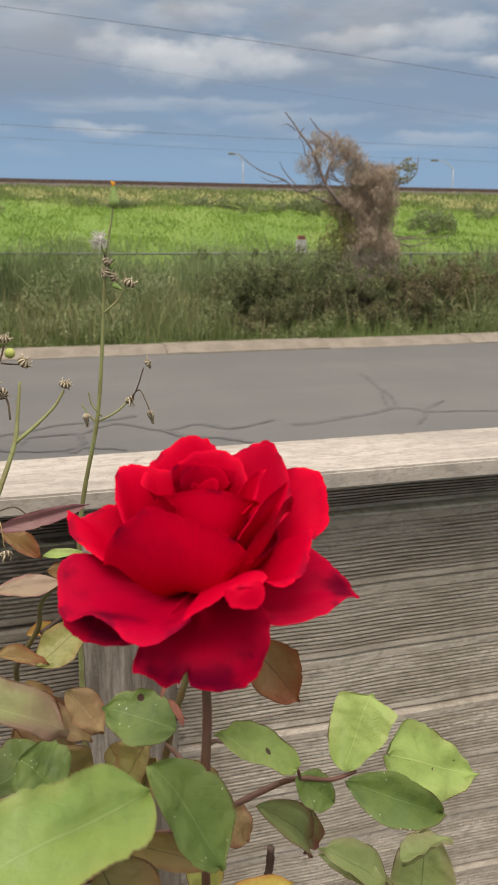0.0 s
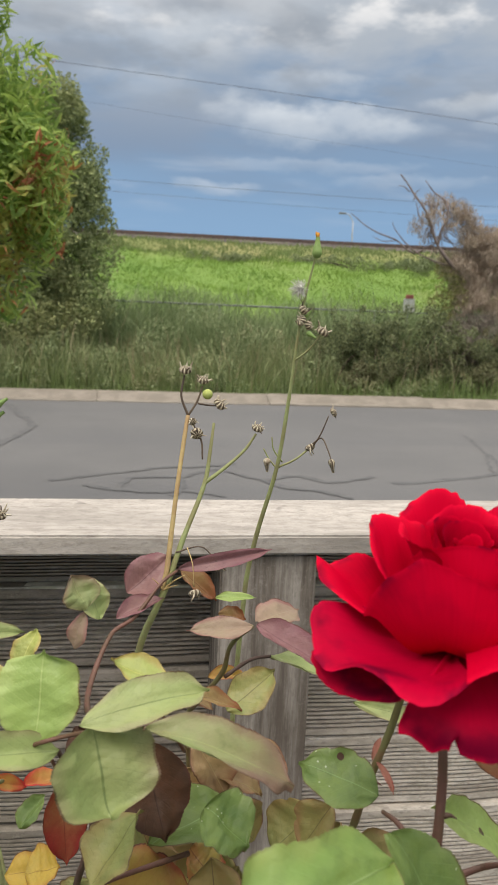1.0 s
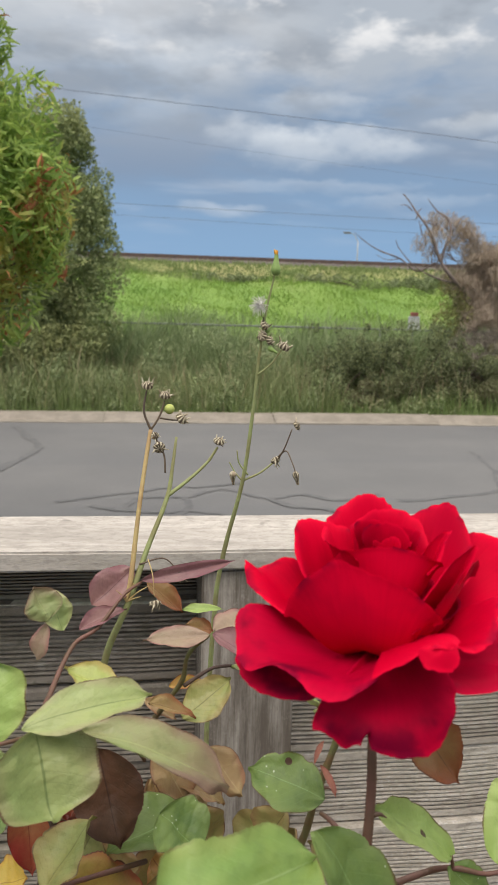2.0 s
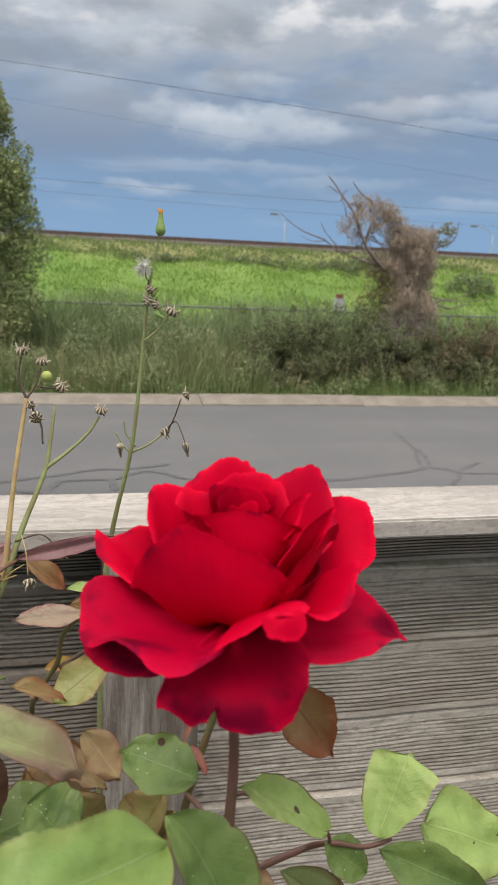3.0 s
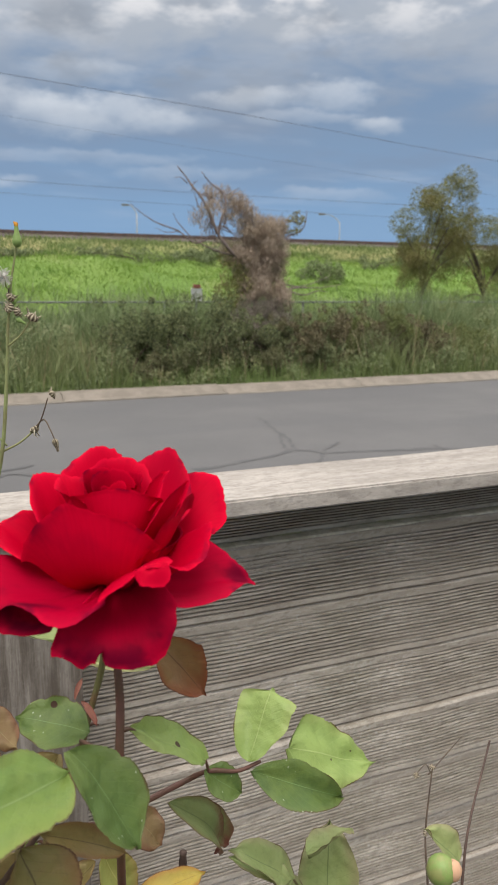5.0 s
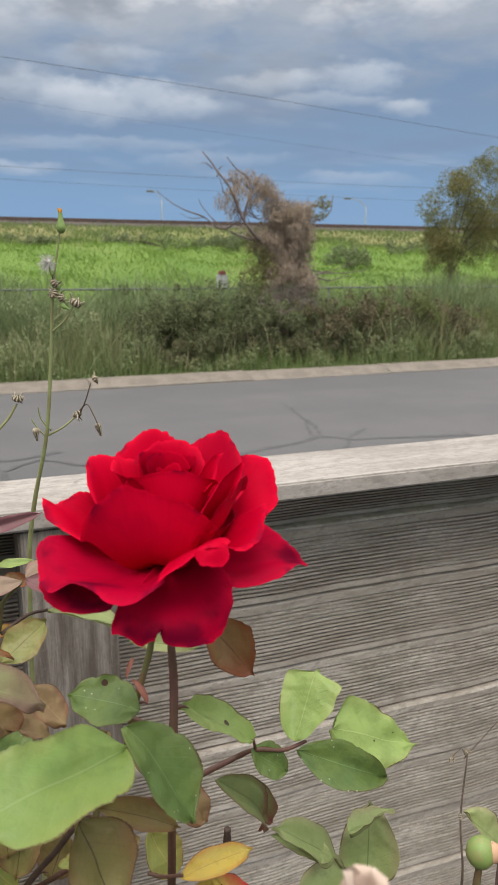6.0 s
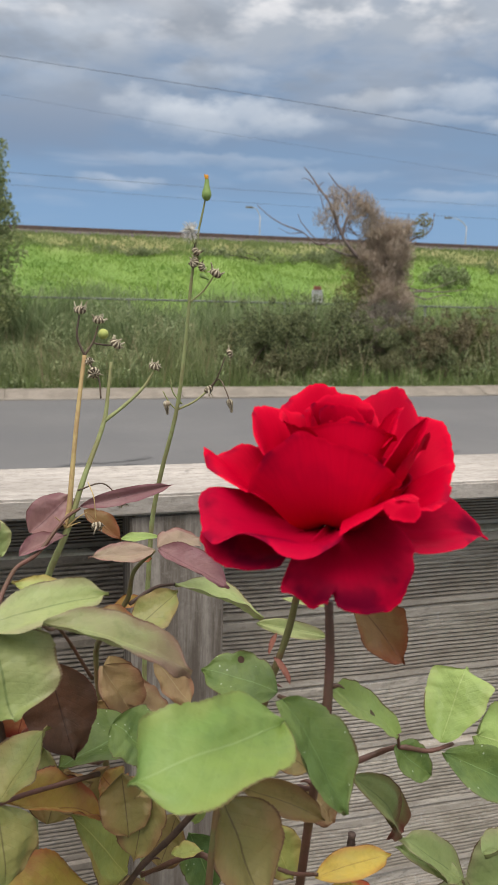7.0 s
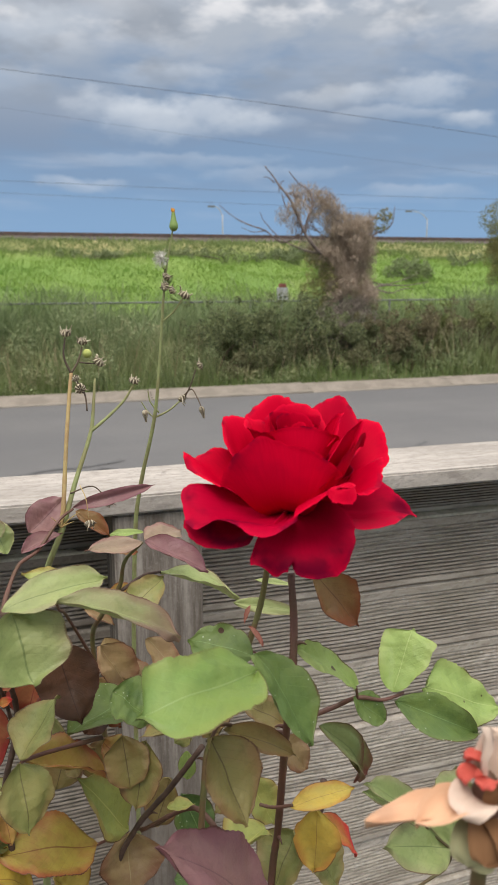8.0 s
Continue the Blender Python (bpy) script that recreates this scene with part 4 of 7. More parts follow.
def lamp_post(x, flip, reach):
    t = thing("street_lamp", (x, 60, 0), "tall grey street lamp far beyond the railway", "lamp", "far street lamps")
    part("pole", mesh_of("pole", *tube([(0, 0, -0.2), (0, 0, 4), (0, 0, 6.9)], 0.06, 0.045, 7, 3)[:2], PALE_STEEL), t)
    part("arm", mesh_of("arm", *tube([(0, 0, 6.8), (flip * reach * 0.25, 0, 7.2), (flip * reach * 0.6, 0, 7.45), (flip * reach, 0, 7.5)], 0.04, 0.03, 6, 5)[:2], PALE_STEEL), t)
    part_bm("lamp_head", box_bm(flip * (reach + 0.2) - 0.28, flip * (reach + 0.2) + 0.28, -0.12, 0.12, 7.43, 7.56, 0.03), STEEL, t)


lamp_post(15.8, -1, 0.7)
lamp_post(34.0, -1, 1.6)


def cable(y, r, pts):
    ob = new("power_cable", mesh_of("power_cable", *tube([(x, y, z) for x, z in pts], r, r, 5, 8)[:2], CABLE))
    tagged(ob, "thin black overhead power cable across the sky", "cable", "overhead cables")


def cables():
    cable(9.0, 0.0025, ((-25, 5.06), (-4, 4.03), (2.5, 3.68), (10, 3.21), (40, 2.56)))
    cable(14.0, 0.0014, ((-25, 6.75), (0.90, 4.37), (3.78, 4.13), (40, 1.54)))
    cable(26.0, 0.0055, ((-30, 5.52), (0, 4.78), (20, 4.68), (60, 5.09)))
    cable(26.3, 0.0045, ((-30, 5.38), (0, 4.44), (20, 4.21), (60, 4.35)))


cables()


def white_barrier():
    t = thing("white_barrier", (12.8, 17.5, float(ground_height(12.8, 17.5))), "low white painted rail under the trees", "barrier")
    white = two_tone("white_paint", (0.75, 0.75, 0.72), (0.6, 0.6, 0.58), 6, 0.6, bump_by=0)
    part_bm("rail", box_bm(-0.6, 1.6, -0.03, 0.03, 0.38, 0.5, 0.01), white, t)
    for x in (-0.4, 0.5, 1.4):
        part_bm("leg", box_bm(x - 0.04, x + 0.04, -0.027, 0.027, -0.1, 0.38, 0.01), white, t)


white_barrier()

# ---- the fence ----
FRONT = 0.85
# pale colour that stands in for light coming between the boards
GAP_LIGHT = two_tone("gap_light", (0.70, 0.67, 0.55), (0.46, 0.44, 0.33), 60, 0.95, bump_by=0.4, depth=0.001)


def ribbed_board(name, length, tall, thick, ribs, mat):
    """A ribbed decking board: a comb of flat-topped ribs on the near face, plain margins, eased edges."""
    prof = [(thick, 0.0), (0.003, 0.0), (0.0, 0.003)]
    margin = 0.0095
    pitch = (tall - 2 * margin) / ribs
    for i in range(ribs):
        z = margin + i * pitch
        prof += [(0.0, z), (0.0085, z + pitch * 0.06), (0.0090, z + pitch * 0.34), (0.0012, z + pitch * 0.44), (0.0, z + pitch * 0.56)]
    prof += [(0.0, tall - margin), (0.0, tall - 0.003), (0.003, tall), (thick, tall)]
    q = len(prof)
    cuts = 150
    verts = []
    for k in range(cuts + 1):
        x = length * k / cuts
        warp = 0.0012 * math.sin(k * 0.31) + 0.0008 * math.sin(k * 0.69)
        for y, z in prof:
            worn = 0.0012 * noise.noise(Vector((x * 22, z * 260, ribs))) if 0.004 < z < tall - 0.004 else 0.0
            # silt and worn fibres fill the grooves here and there
            full = 0.45 + 0.9 * noise.noise(Vector((x * 5.0, z * 16 + tall * 40, ribs + length))) + 0.5 * noise.noise(Vector((x * 26, z * 210, ribs + length)))
            y = y * (1 - 0.75 * max(0.0, min(1.0, full))) if 0.004 < y < 0.012 else y
            verts.append((x, y + warp + (abs(worn) if y < 0.004 else 0.0), z + worn * 0.4))
    faces = [(k * q + i, k * q + i + 1, (k + 1) * q + i + 1, (k + 1) * q + i) for k in range(cuts) for i in range(q - 1)]
    faces += [(k * q + q - 1, k * q, (k + 1) * q, (k + 1) * q + q - 1) for k in range(cuts)]
    faces += [tuple(range(q))[::-1], tuple(cuts * q + i for i in range(q))]
    return mesh_of(name, verts, faces, mat, smooth=False)


def timber(name, x0, x1, y0, y1, z0, z1, mat, parent, label, along, cuts=16, rough=0.0009):
    """A sawn timber with worn arrises and an uneven face."""
    bm = box_bm(x0, x1, y0, y1, z0, z1)
    ax = "xyz".index(along)
    bmesh.ops.subdivide_edges(bm, edges=[e for e in bm.edges if abs((e.verts[0].co - e.verts[1].co)[ax]) > 0.5 * max(x1 - x0, z1 - z0)], cuts=cuts)
    bmesh.ops.bevel(bm, geom=[e for e in bm.edges if len(e.link_faces) == 2 and e.calc_face_angle() > 1.0], offset=0.0022, segments=2, affect="EDGES")
    for v in bm.verts:
        v.co += Vector((noise.noise(v.co * 9), noise.noise(v.co * 9 + Vector((3, 0, 0))), noise.noise(v.co * 9 + Vector((0, 7, 0))))) * rough
    return part_bm(name, bm, mat, parent, label)


def garden_fence():
    t = thing("garden_fence", (0, 0, 0), "weathered grey timber fence of ribbed boards with a bleached cap rail", "fence")
    for x in (-2.412, -0.012, 2.388):
        timber("post", x - 0.046, x + 0.046, 0.764, 0.848, -0.3, 1.379, POSTWOOD, t, "square weathered timber post", "z")
    timber("cap_rail", -4.8, -0.7, 0.757, 0.878, 1.3805, 1.4, CAPWOOD, t, "bleached grey cap board", "x", 40)
    timber("cap_rail", -0.697, 1.7, 0.757, 0.878, 1.3805, 1.4, CAPWOOD, t, "bleached grey cap board", "x", 30)
    timber("cap_rail", 1.703, 4.8, 0.757, 0.878, 1.3805, 1.4, CAPWOOD, t, "bleached grey cap board", "x", 30)
    me = ribbed_board("board", 2.394, 0.0918, 0.019, 14, PINE)
    # the two left-hand panels take the darker pine
    old = ribbed_board("board", 2.394, 0.0918, 0.019, 14, DARK_PINE)
    z, n = 1.312 - 0.0918, 0
    rows = [1.3148]
    while z > -0.05:
        rows.append(z)
        z -= 0.0932
    for j, z in enumerate(rows):
        for i, x in enumerate((-4.809, -2.409, -0.009, 2.391)):
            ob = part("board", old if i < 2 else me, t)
            ob.location = (x, FRONT + 0.0026 * math.sin(j * 2.1 + i) + (0.008 if j == 0 else 0), z)
            ob.rotation_euler = (0.012 * math.sin(j * 1.7 + i * 0.6), 0.0006 * math.sin(j * 3.3 + i), 0)
            if j == 0:
                ob.scale = (1, 1, 0.704)
    # a pale strip added on the ledge, in place of light through the gap
    verts, faces = [], []
    n = 600
    for k in range(n + 1):
        x = -2.4 + 4.8 * k / n
        g = max(0.0, min(1.0, 0.75 + 0.9 * noise.noise(Vector((x * 9, 0, 0))) + 0.5 * noise.noise(Vector((x * 60, 3, 0)))))
        q = 0.0006 + 0.0018 * g
        verts += [(x, FRONT - 0.0012 * g, 1.3108), (x, FRONT - 0.0012 * g, 1.3114 + q * 0.7), (x, FRONT + 0.002, 1.3116 + q), (x, FRONT + 0.017, 1.3116 + q)]
        if k:
            o = 4 * (k - 1)
            faces += [(o + i, o + i + 1, o + i + 5, o + i + 4) for i in range(3)]
    part("gap_light", mesh_of("gap_light", verts, faces, GAP_LIGHT), t, "pale strip along the board edge in place of light through the gap")


garden_fence()


def yard():
    bm = box_bm(-6, 6, -6, 0.72, -0.2, 0.0)
    bmesh.ops.subdivide_edges(bm, edges=bm.edges[:], cuts=12, use_grid_fill=True)
    for v in bm.verts:
        if v.co.z > -0.01:
            v.co.z = 0.09 + 0.03 * noise.noise(v.co * 1.5)
    ob = part_bm("garden_bed", bm, SOIL, None, smooth=True)
    tagged(ob, "dark bare garden soil behind the fence", "soil", kind="structure")


yard()

# ---- the rose bush ----
def petal_paint(name, base, deep, burn):
    """Velvet petal: fine lengthwise veins, a scorched purple patch at some rims."""
    m, ns, ls, b = material(name, 0.55)
    uv = ns.new("ShaderNodeUVMap")
    sp = ns.new("ShaderNodeSeparateXYZ")
    ls.new(uv.outputs[0], sp.inputs[0])
    a, s = sp.outputs[0], sp.outputs[1]
    fine = ns.new("ShaderNodeTexNoise")
    mp = ns.new("ShaderNodeMapping")
    mp.inputs["Scale"].default_value = (34, 2.2, 1)
    ls.new(uv.outputs[0], mp.inputs[0])
    ls.new(mp.outputs[0], fine.inputs["Vector"])
    fine.inputs["Scale"].default_value = 1.6
    c = mix(ns, ls, maths(ns, ls, "MULTIPLY", fine.outputs[0], 0.5), base, deep)
    patch = step(ns, ls, grain(ns, ls, 42, 4, 0.55), 0.46, 0.64)
    c = mix(ns, ls, maths(ns, ls, "MULTIPLY", maths(ns, ls, "MULTIPLY", patch, step(ns, ls, s, 0.50, 0.93)), burn), c, (0.055, 0.001, 0.014))
    # rim highlight painted in: a lighter red along the petal's edge
    c = mix(ns, ls, maths(ns, ls, "MULTIPLY", step(ns, ls, s, 0.95, 1.0), 0.4), c, tuple(min(0.9, v * 1.35 + 0.003) for v in base))
    lip = maths(ns, ls, "MULTIPLY", step(ns, ls, s, 0.93, 1.0), step(ns, ls, grain(ns, ls, 75, 3, 0.6), 0.52, 0.62))
    c = mix(ns, ls, maths(ns, ls, "MULTIPLY", lip, 0.65), c, (0.09, 0.002, 0.02))
    ls.new(c, b.inputs["Base Color"])
    b.inputs["Sheen Weight"].default_value = 0.0
    b.inputs["Sheen Tint"].default_value = (1.0, 0.25, 0.3, 1)
    b.inputs["Specular IOR Level"].default_value = 0.03
    bump(ns, ls, b, maths(ns, ls, "ADD", fine.outputs[0], maths(ns, ls, "MULTIPLY", grain(ns, ls, 500, 2), 0.4)), 0.15, 0.0004)
    t = ns.new("ShaderNodeBsdfTranslucent")
    ls.new(c, t.inputs[0])
    mx = ns.new("ShaderNodeMixShader")
    mx.inputs[0].default_value = 0.05
    ls.new(b.outputs[0], mx.inputs[1])
    ls.new(t.outputs[0], mx.inputs[2])
    ls.new(mx.outputs[0], ns["Material Output"].inputs[0])
    return m


RED_PETAL = petal_paint("red_petal", (0.60, 0.0006, 0.026), (0.36, 0.0003, 0.013), 0.25)
# scorched rims, and besides them a darker base red than red_petal
BURNT_PETAL = petal_paint("scorched_red_petal", (0.45, 0.001, 0.027), (0.26, 0.0006, 0.017), 0.75)
PINK_PETAL = petal_paint("faded_petal", (0.70, 0.47, 0.30), (0.60, 0.24, 0.15), 0.3)
STEM_RED = two_tone("red_brown_stem", (0.17, 0.075, 0.055), (0.115, 0.065, 0.035), 60, 0.55, bump_by=0.2, depth=0.001)
STEM_GREEN = two_tone("green_stem", (0.17, 0.165, 0.065), (0.20, 0.12, 0.06), 60, 0.5, bump_by=0.2, depth=0.001)
STEM_DARK = two_tone("old_brown_stem", (0.13, 0.08, 0.06), (0.07, 0.042, 0.033), 60, 0.7, bump_by=0.4, depth=0.001)
STALK_PINK = two_tone("pink_stalk", (0.42, 0.20, 0.15), (0.34, 0.25, 0.13), 60, 0.55, bump_by=0.2, depth=0.001)
SEPAL = two_tone("sepal", (0.24, 0.14, 0.07), (0.18, 0.20, 0.07), 80, 0.6, bump_by=0.1, depth=0.001)
BUD_GREEN = two_tone("bud_green", (0.25, 0.37, 0.10), (0.32, 0.33, 0.12), 90, 0.5, bump_by=0.15, depth=0.001)
BUD_PINK = two_tone("bud_tip", (0.45, 0.08, 0.12), (0.3, 0.08, 0.08), 90, 0.5, bump_by=0.1, depth=0.001)

bush = thing("rose_bush", (-0.06, 0.38, 0.1), "rose bush with one open red bloom and yellowing spotted leaves", "rose bush")
BUSH_AT = Vector(bush.location)


def on_bush(name, shape, mat, label="", parent=None):
    v, f, u = shape
    return part(name, mesh_of(name, [Vector(p) - BUSH_AT for p in v], f, mat, uvs=u), parent or bush, label)


ROSE = Vector((-0.0285, 0.318, 1.5145))
TURN = Matrix.Rotation(radians(-13.6), 3, "Z") @ Matrix.Rotation(radians(4), 3, "X") @ Matrix.Rotation(radians(-3), 3, "Y")


def petal(phi, h0, r0, length, half, e0, e1, cup, tip=0.0, ease=1.0, rim=0.0, twist=0.0, wave=0.05, notch=0.0, seed=0, rows=22, cols=14, at=0.5, shift=(0, 0)):
    """One petal in mm: direction, foot height and radius, length, half width, slope at foot and end, cup radius;
    tip points the end, rim rolls the edge back, notch nicks it, at: where it is widest."""
    verts, faces, uvs = [], [], []
    p = radians(phi)
    out, side = Vector((math.cos(p), math.sin(p), 0)), Vector((-math.sin(p), math.cos(p), 0))
    r, h = r0, h0
    ds = length / rows
    for i in range(rows + 1):
        s = i / rows
        e = radians(e0 + (e1 - e0) * s ** ease) - radians(rim) * max(0.0, (s - 0.82) / 0.18) ** 2
        if i:
            r += math.cos(e) * ds
            h += math.sin(e) * ds
        normal = out * -math.sin(e) + Vector((0, 0, math.cos(e)))
        k = s / at if s < at else (1 - s) / (1 - at)
        k = max(0.0, k)
        full = 1 - (1 - min(1, k)) ** 2.4 if s >= at else 0.45 + 0.55 * math.sin(min(1, k) * math.pi / 2)
        if s >= at:
            full = math.sqrt(max(0.0, 1 - ((s - at) / (1 - at)) ** (2.6 - 1.2 * tip)))
            full = full * (1 - tip) + tip * (1 - ((s - at) / (1 - at)) ** 1.3)
            full = max(full, 0.03)
        for j in range(cols + 1):
            t = 2 * j / cols - 1
            a = t * half * full
            ang = a / cup
            lift = cup * (1 - math.cos(ang))
            q = out * r + Vector((0, 0, h)) + side * (cup * math.sin(ang)) + normal * lift
            nz = noise.noise(Vector((t * 1.6, s * 2.2, seed * 3.7)))
            ripple = wave * length * (nz * (0.2 + s * s) + 0.35 * noise.noise(Vector((t * 5, s * 5, seed * 1.3))) * s ** 3 * abs(t))
            ripple += min(1.0, half / 22) * 0.9 * noise.noise(Vector((t * 7.0, s * 6.0, seed * 2.1))) * s ** 4 + min(1.0, half / 22) * 0.9 * noise.noise(Vector((t * 3.2, s * 3.0, seed * 4.9))) * s * s
            q += normal * ripple + side * (twist * s * s * length * 0.3)
            q -= normal * (rim / 90.0) * half * 0.35 * max(0.0, abs(t) - 0.7) / 0.3 * s * (0.6 + 0.6 * nz)
            if notch and s > 0.75:
                cut = math.exp(-((t - 0.05) / 0.12) ** 2) * notch * (s - 0.75) / 0.25
                q -= (out * math.cos(e) + Vector((0, 0, math.sin(e)))) * cut
            q += Vector((shift[0], shift[1], 0)) * s
            verts.append(ROSE + TURN @ (q * 0.001))
            uvs.append((j / cols, s))
    w = cols + 1
    for i in range(rows):
        for j in range(cols):
            faces.append((i * w + j, i * w + j + 1, (i + 1) * w + j + 1, (i + 1) * w + j))
    return verts, faces, uvs


def petal_sheet(foot, belly, rim, roll=1.0, wave=0.5, rows=24, nick=None):
    """A broad petal in mm: it swells from its foot by belly and ends in a rim that curls outward."""
    foot, belly = Vector(foot), Vector(belly)
    pts = [Vector(p) for p in rim]
    seed = pts[0].x + 2.3 * pts[1].z
    steps, edge = 5, []
    ext = [pts[0] * 2 - pts[1]] + pts + [pts[-1] * 2 - pts[-2]]
    for i in range(len(pts) - 1):
        a, b, c, d = ext[i:i + 4]
        for k in range(steps + (i == len(pts) - 2)):
            t = k / steps
            edge.append(0.5 * (2 * b + (c - a) * t + (2 * a - 5 * b + 4 * c - d) * t * t + (3 * b - a - 3 * c + d) * t ** 3))
    n = len(edge)
    middle = sum(edge, Vector()) / n
    # the body of the petal follows a smoothed rim; nicks and lobes stay near the edge
    soft = edge[:]
    for k in range(60):
        soft = [soft[0]] + [(soft[i - 1] + soft[i] * 2 + soft[i + 1]) / 4 for i in range(1, n - 1)] + [soft[-1]]
    verts, faces, uvs = [], [], []
    for i in range(rows + 1):
        s = i / rows
        for j in range(n):
            e = soft[j].lerp(edge[j], s ** 7)
            t = 2 * j / (n - 1) - 1
            root = foot + (e - middle) * 0.16
            if nick is not None:
                e = e.lerp(root, 0.17 * math.exp(-((t - nick) / 0.035) ** 2) * s ** 9)
            ctl = (root + e) / 2 + belly * (1 - 0.55 * t * t)
            q = root * (1 - s) ** 2 + ctl * (2 * s * (1 - s)) + e * s * s
            away = Vector((e.x, e.y, 0)).normalized() * 0.55 + Vector((0, 0, -0.85))
            fall = 0.7 + 0.6 * noise.noise(Vector((t * 2.0, seed, 0.3)))
            q += away * roll * fall * (max(0.0, (s - 0.8) / 0.2) ** 2 - 0.35 * math.sin(math.pi * min(1, max(0, (s - 0.45) / 0.55))))
            q += away * 0.8 * max(0.0, (s - 0.93) / 0.07) ** 2 * (0.5 + fall)
            q += (e - root).normalized() * (0.9 * noise.noise(Vector((t * 9.0, seed * 0.7, 4.1))) + 0.7 * noise.noise(Vector((t * 23.0, seed * 1.1, 1.2)))) * s ** 12 * min(1.0, (e - root).length / 18)
            dent = noise.noise(Vector((t * 2.6, s * 2.2, seed))) * 1.5 + noise.noise(Vector((t * 7.0, s * 5.0, seed * 1.7))) * s ** 3
            q += Vector((0, -0.6, 0.8)) * dent * wave * s * (1.3 - s)
            verts.append(ROSE + TURN @ (q * 0.001))
            uvs.append((j / (n - 1), s))
    for i in range(rows):
        for j in range(n - 1):
            faces.append((i * n + j, i * n + j + 1, (i + 1) * n + j + 1, (i + 1) * n + j))
    return verts, faces, uvs


def whorl(phi, radius, top, span, seed, rows=16, cols=30):
    """A heart petal in mm: an upright wall wound round the axis, swelling in the middle, its rim rolled outward."""
    verts, faces, uvs = [], [], []
    for i in range(rows + 1):
        s = i / rows
        for j in range(cols + 1):
            t = 2 * j / cols - 1
            a = radians(phi + t * span / 2)
            rise = (top + 1.6) * (1 - 0.16 * abs(t) ** 3) + 1.3 * noise.noise(Vector((t * 2.2, seed * 1.9, 0.5))) + 0.8 * noise.noise(Vector((t * 8.0, seed * 2.9, 3.5)))
            r = radius * (0.45 + 0.62 * math.sin(min(1.0, s * 1.25) * math.pi / 2)) * (1 + 0.10 * t)
            r += 1.0 * max(0.0, (s - 0.84) / 0.16) ** 2 * (0.7 + 0.6 * noise.noise(Vector((t * 2, seed * 3.1, 2.0))))
            r += 0.5 * noise.noise(Vector((t * 2.5, s * 1.5, seed * 2.7))) * s
            z = 3 + (rise - 3) * s - 0.7 * max(0.0, (s - 0.93) / 0.07) ** 2
            q = Vector((3.3 * s + r * math.cos(a), r * math.sin(a) - 1.0 * s, z))
            verts.append(ROSE + TURN @ (q * 0.001))
            uvs.append((j / cols, s))
    w = cols + 1
    for i in range(rows):
        for j in range(cols):
            faces.append((i * w + j, i * w + j + 1, (i + 1) * w + j + 1, (i + 1) * w + j))
    return verts, faces, uvs


def bloom():
    head = on_bush("bloom", ball(ROSE - Vector((0, 0, 0.008)), 0.004, 0.004, 0.006, 10, 7), STEM_GREEN, "large open velvety red rose bloom")

    def add(*a, burnt=False, **k):
        on_bush("petal", petal(*a, **k), BURNT_PETAL if burnt else RED_PETAL, "", head)

    def sheet(foot, belly, rim, burnt=False, **k):
        on_bush("petal", petal_sheet(foot, belly, rim, **k), BURNT_PETAL if burnt else RED_PETAL, "", head)

    # tight heart
    for i, (phi, r, top, span) in enumerate(((250, 1.6, 34.2, 300), (60, 2.8, 35.8, 240), (200, 4.4, 35.4, 230), (330, 6.0, 35.2, 200), (110, 7.0, 39, 210), (235, 8.2, 35.0, 170), (20, 8.8, 38.5, 180), (150, 9.8, 40, 150))):
        on_bush("petal", whorl(phi, r, top, span, i), RED_PETAL, "", head)
    # two hidden filler walls, added to block bright gaps between the petals
    on_bush("petal", whorl(300, 13, 21, 352, 9), BURNT_PETAL, "", head)
    on_bush("petal", whorl(300, 20, 16, 355, 10), BURNT_PETAL, "", head)
    # opening ring, then the broad outer petals
    sheet((6, 6, 4), (6, -2, -6), ((26, 14, 32), (30, 20, 34), (35, 23, 33), (41, 22, 32), (43, 18, 27), (43, 13, 21), (42, 8, 17), (37, 3, 14)), roll=2.5)
    sheet((0, 8, 4), (0, 4, -4), ((-17, 18, 38), (-12, 24, 41), (-6, 27, 44), (-1, 28, 44), (4, 27, 42), (7, 24, 38)), roll=1)
    sheet((5, 4, 3), (5, -4, -6), ((9, 19, 38), (15, 20, 42), (22, 19, 44.5), (26, 16, 43), (29, 11, 37), (30, 5, 30), (28, 0, 25), (23, -6, 22)), roll=1.5)
    sheet((0, 4, 6), (0, 4, -4), ((-9, 8, 39), (-4, 13, 41.5), (2, 16, 43), (9, 16, 42), (14, 13, 39), (16, 7, 33)), roll=1)
    sheet((-5, 3, 3), (-6, -2, -6), ((-9, 14, 36), (-16, 16, 38), (-22, 15, 40), (-26, 12, 40), (-27, 8, 39), (-27, 2, 34), (-25, -4, 29), (-22, -9, 26)), roll=1)
    sheet((-2, -0, 6), (-4, -3, -4), ((-17, 8, 40), (-18, 2, 38), (-16, -4, 38), (-12, -8, 38), (-9, -11, 38), (-7, -13, 36)), roll=.8)
    sheet((4, -2, 6), (3, -3, -3), ((10, -6, 33), (13, -5, 36), (17, -3, 40), (22, -1, 42), (20, -5, 40), (18, -8, 35), (14, -11, 31)), roll=.8)
    sheet((6, -4, 4), (4, -5, -5), ((12, -21, 27), (15, -19, 31), (20, -15, 37), (26, -11, 39), (29, -9, 40), (27, -12, 36), (23, -14, 30), (17, -18, 23)), roll=.8)
    sheet((1, -9, 8), (1, -9, -3), ((-15, -5, 33), (-11, -7, 36.5), (-6, -9, 39), (0, -10, 39.8), (6, -11, 39.8), (12, -11, 38), (17, -9, 35), (19, -6, 32)), roll=1.4)
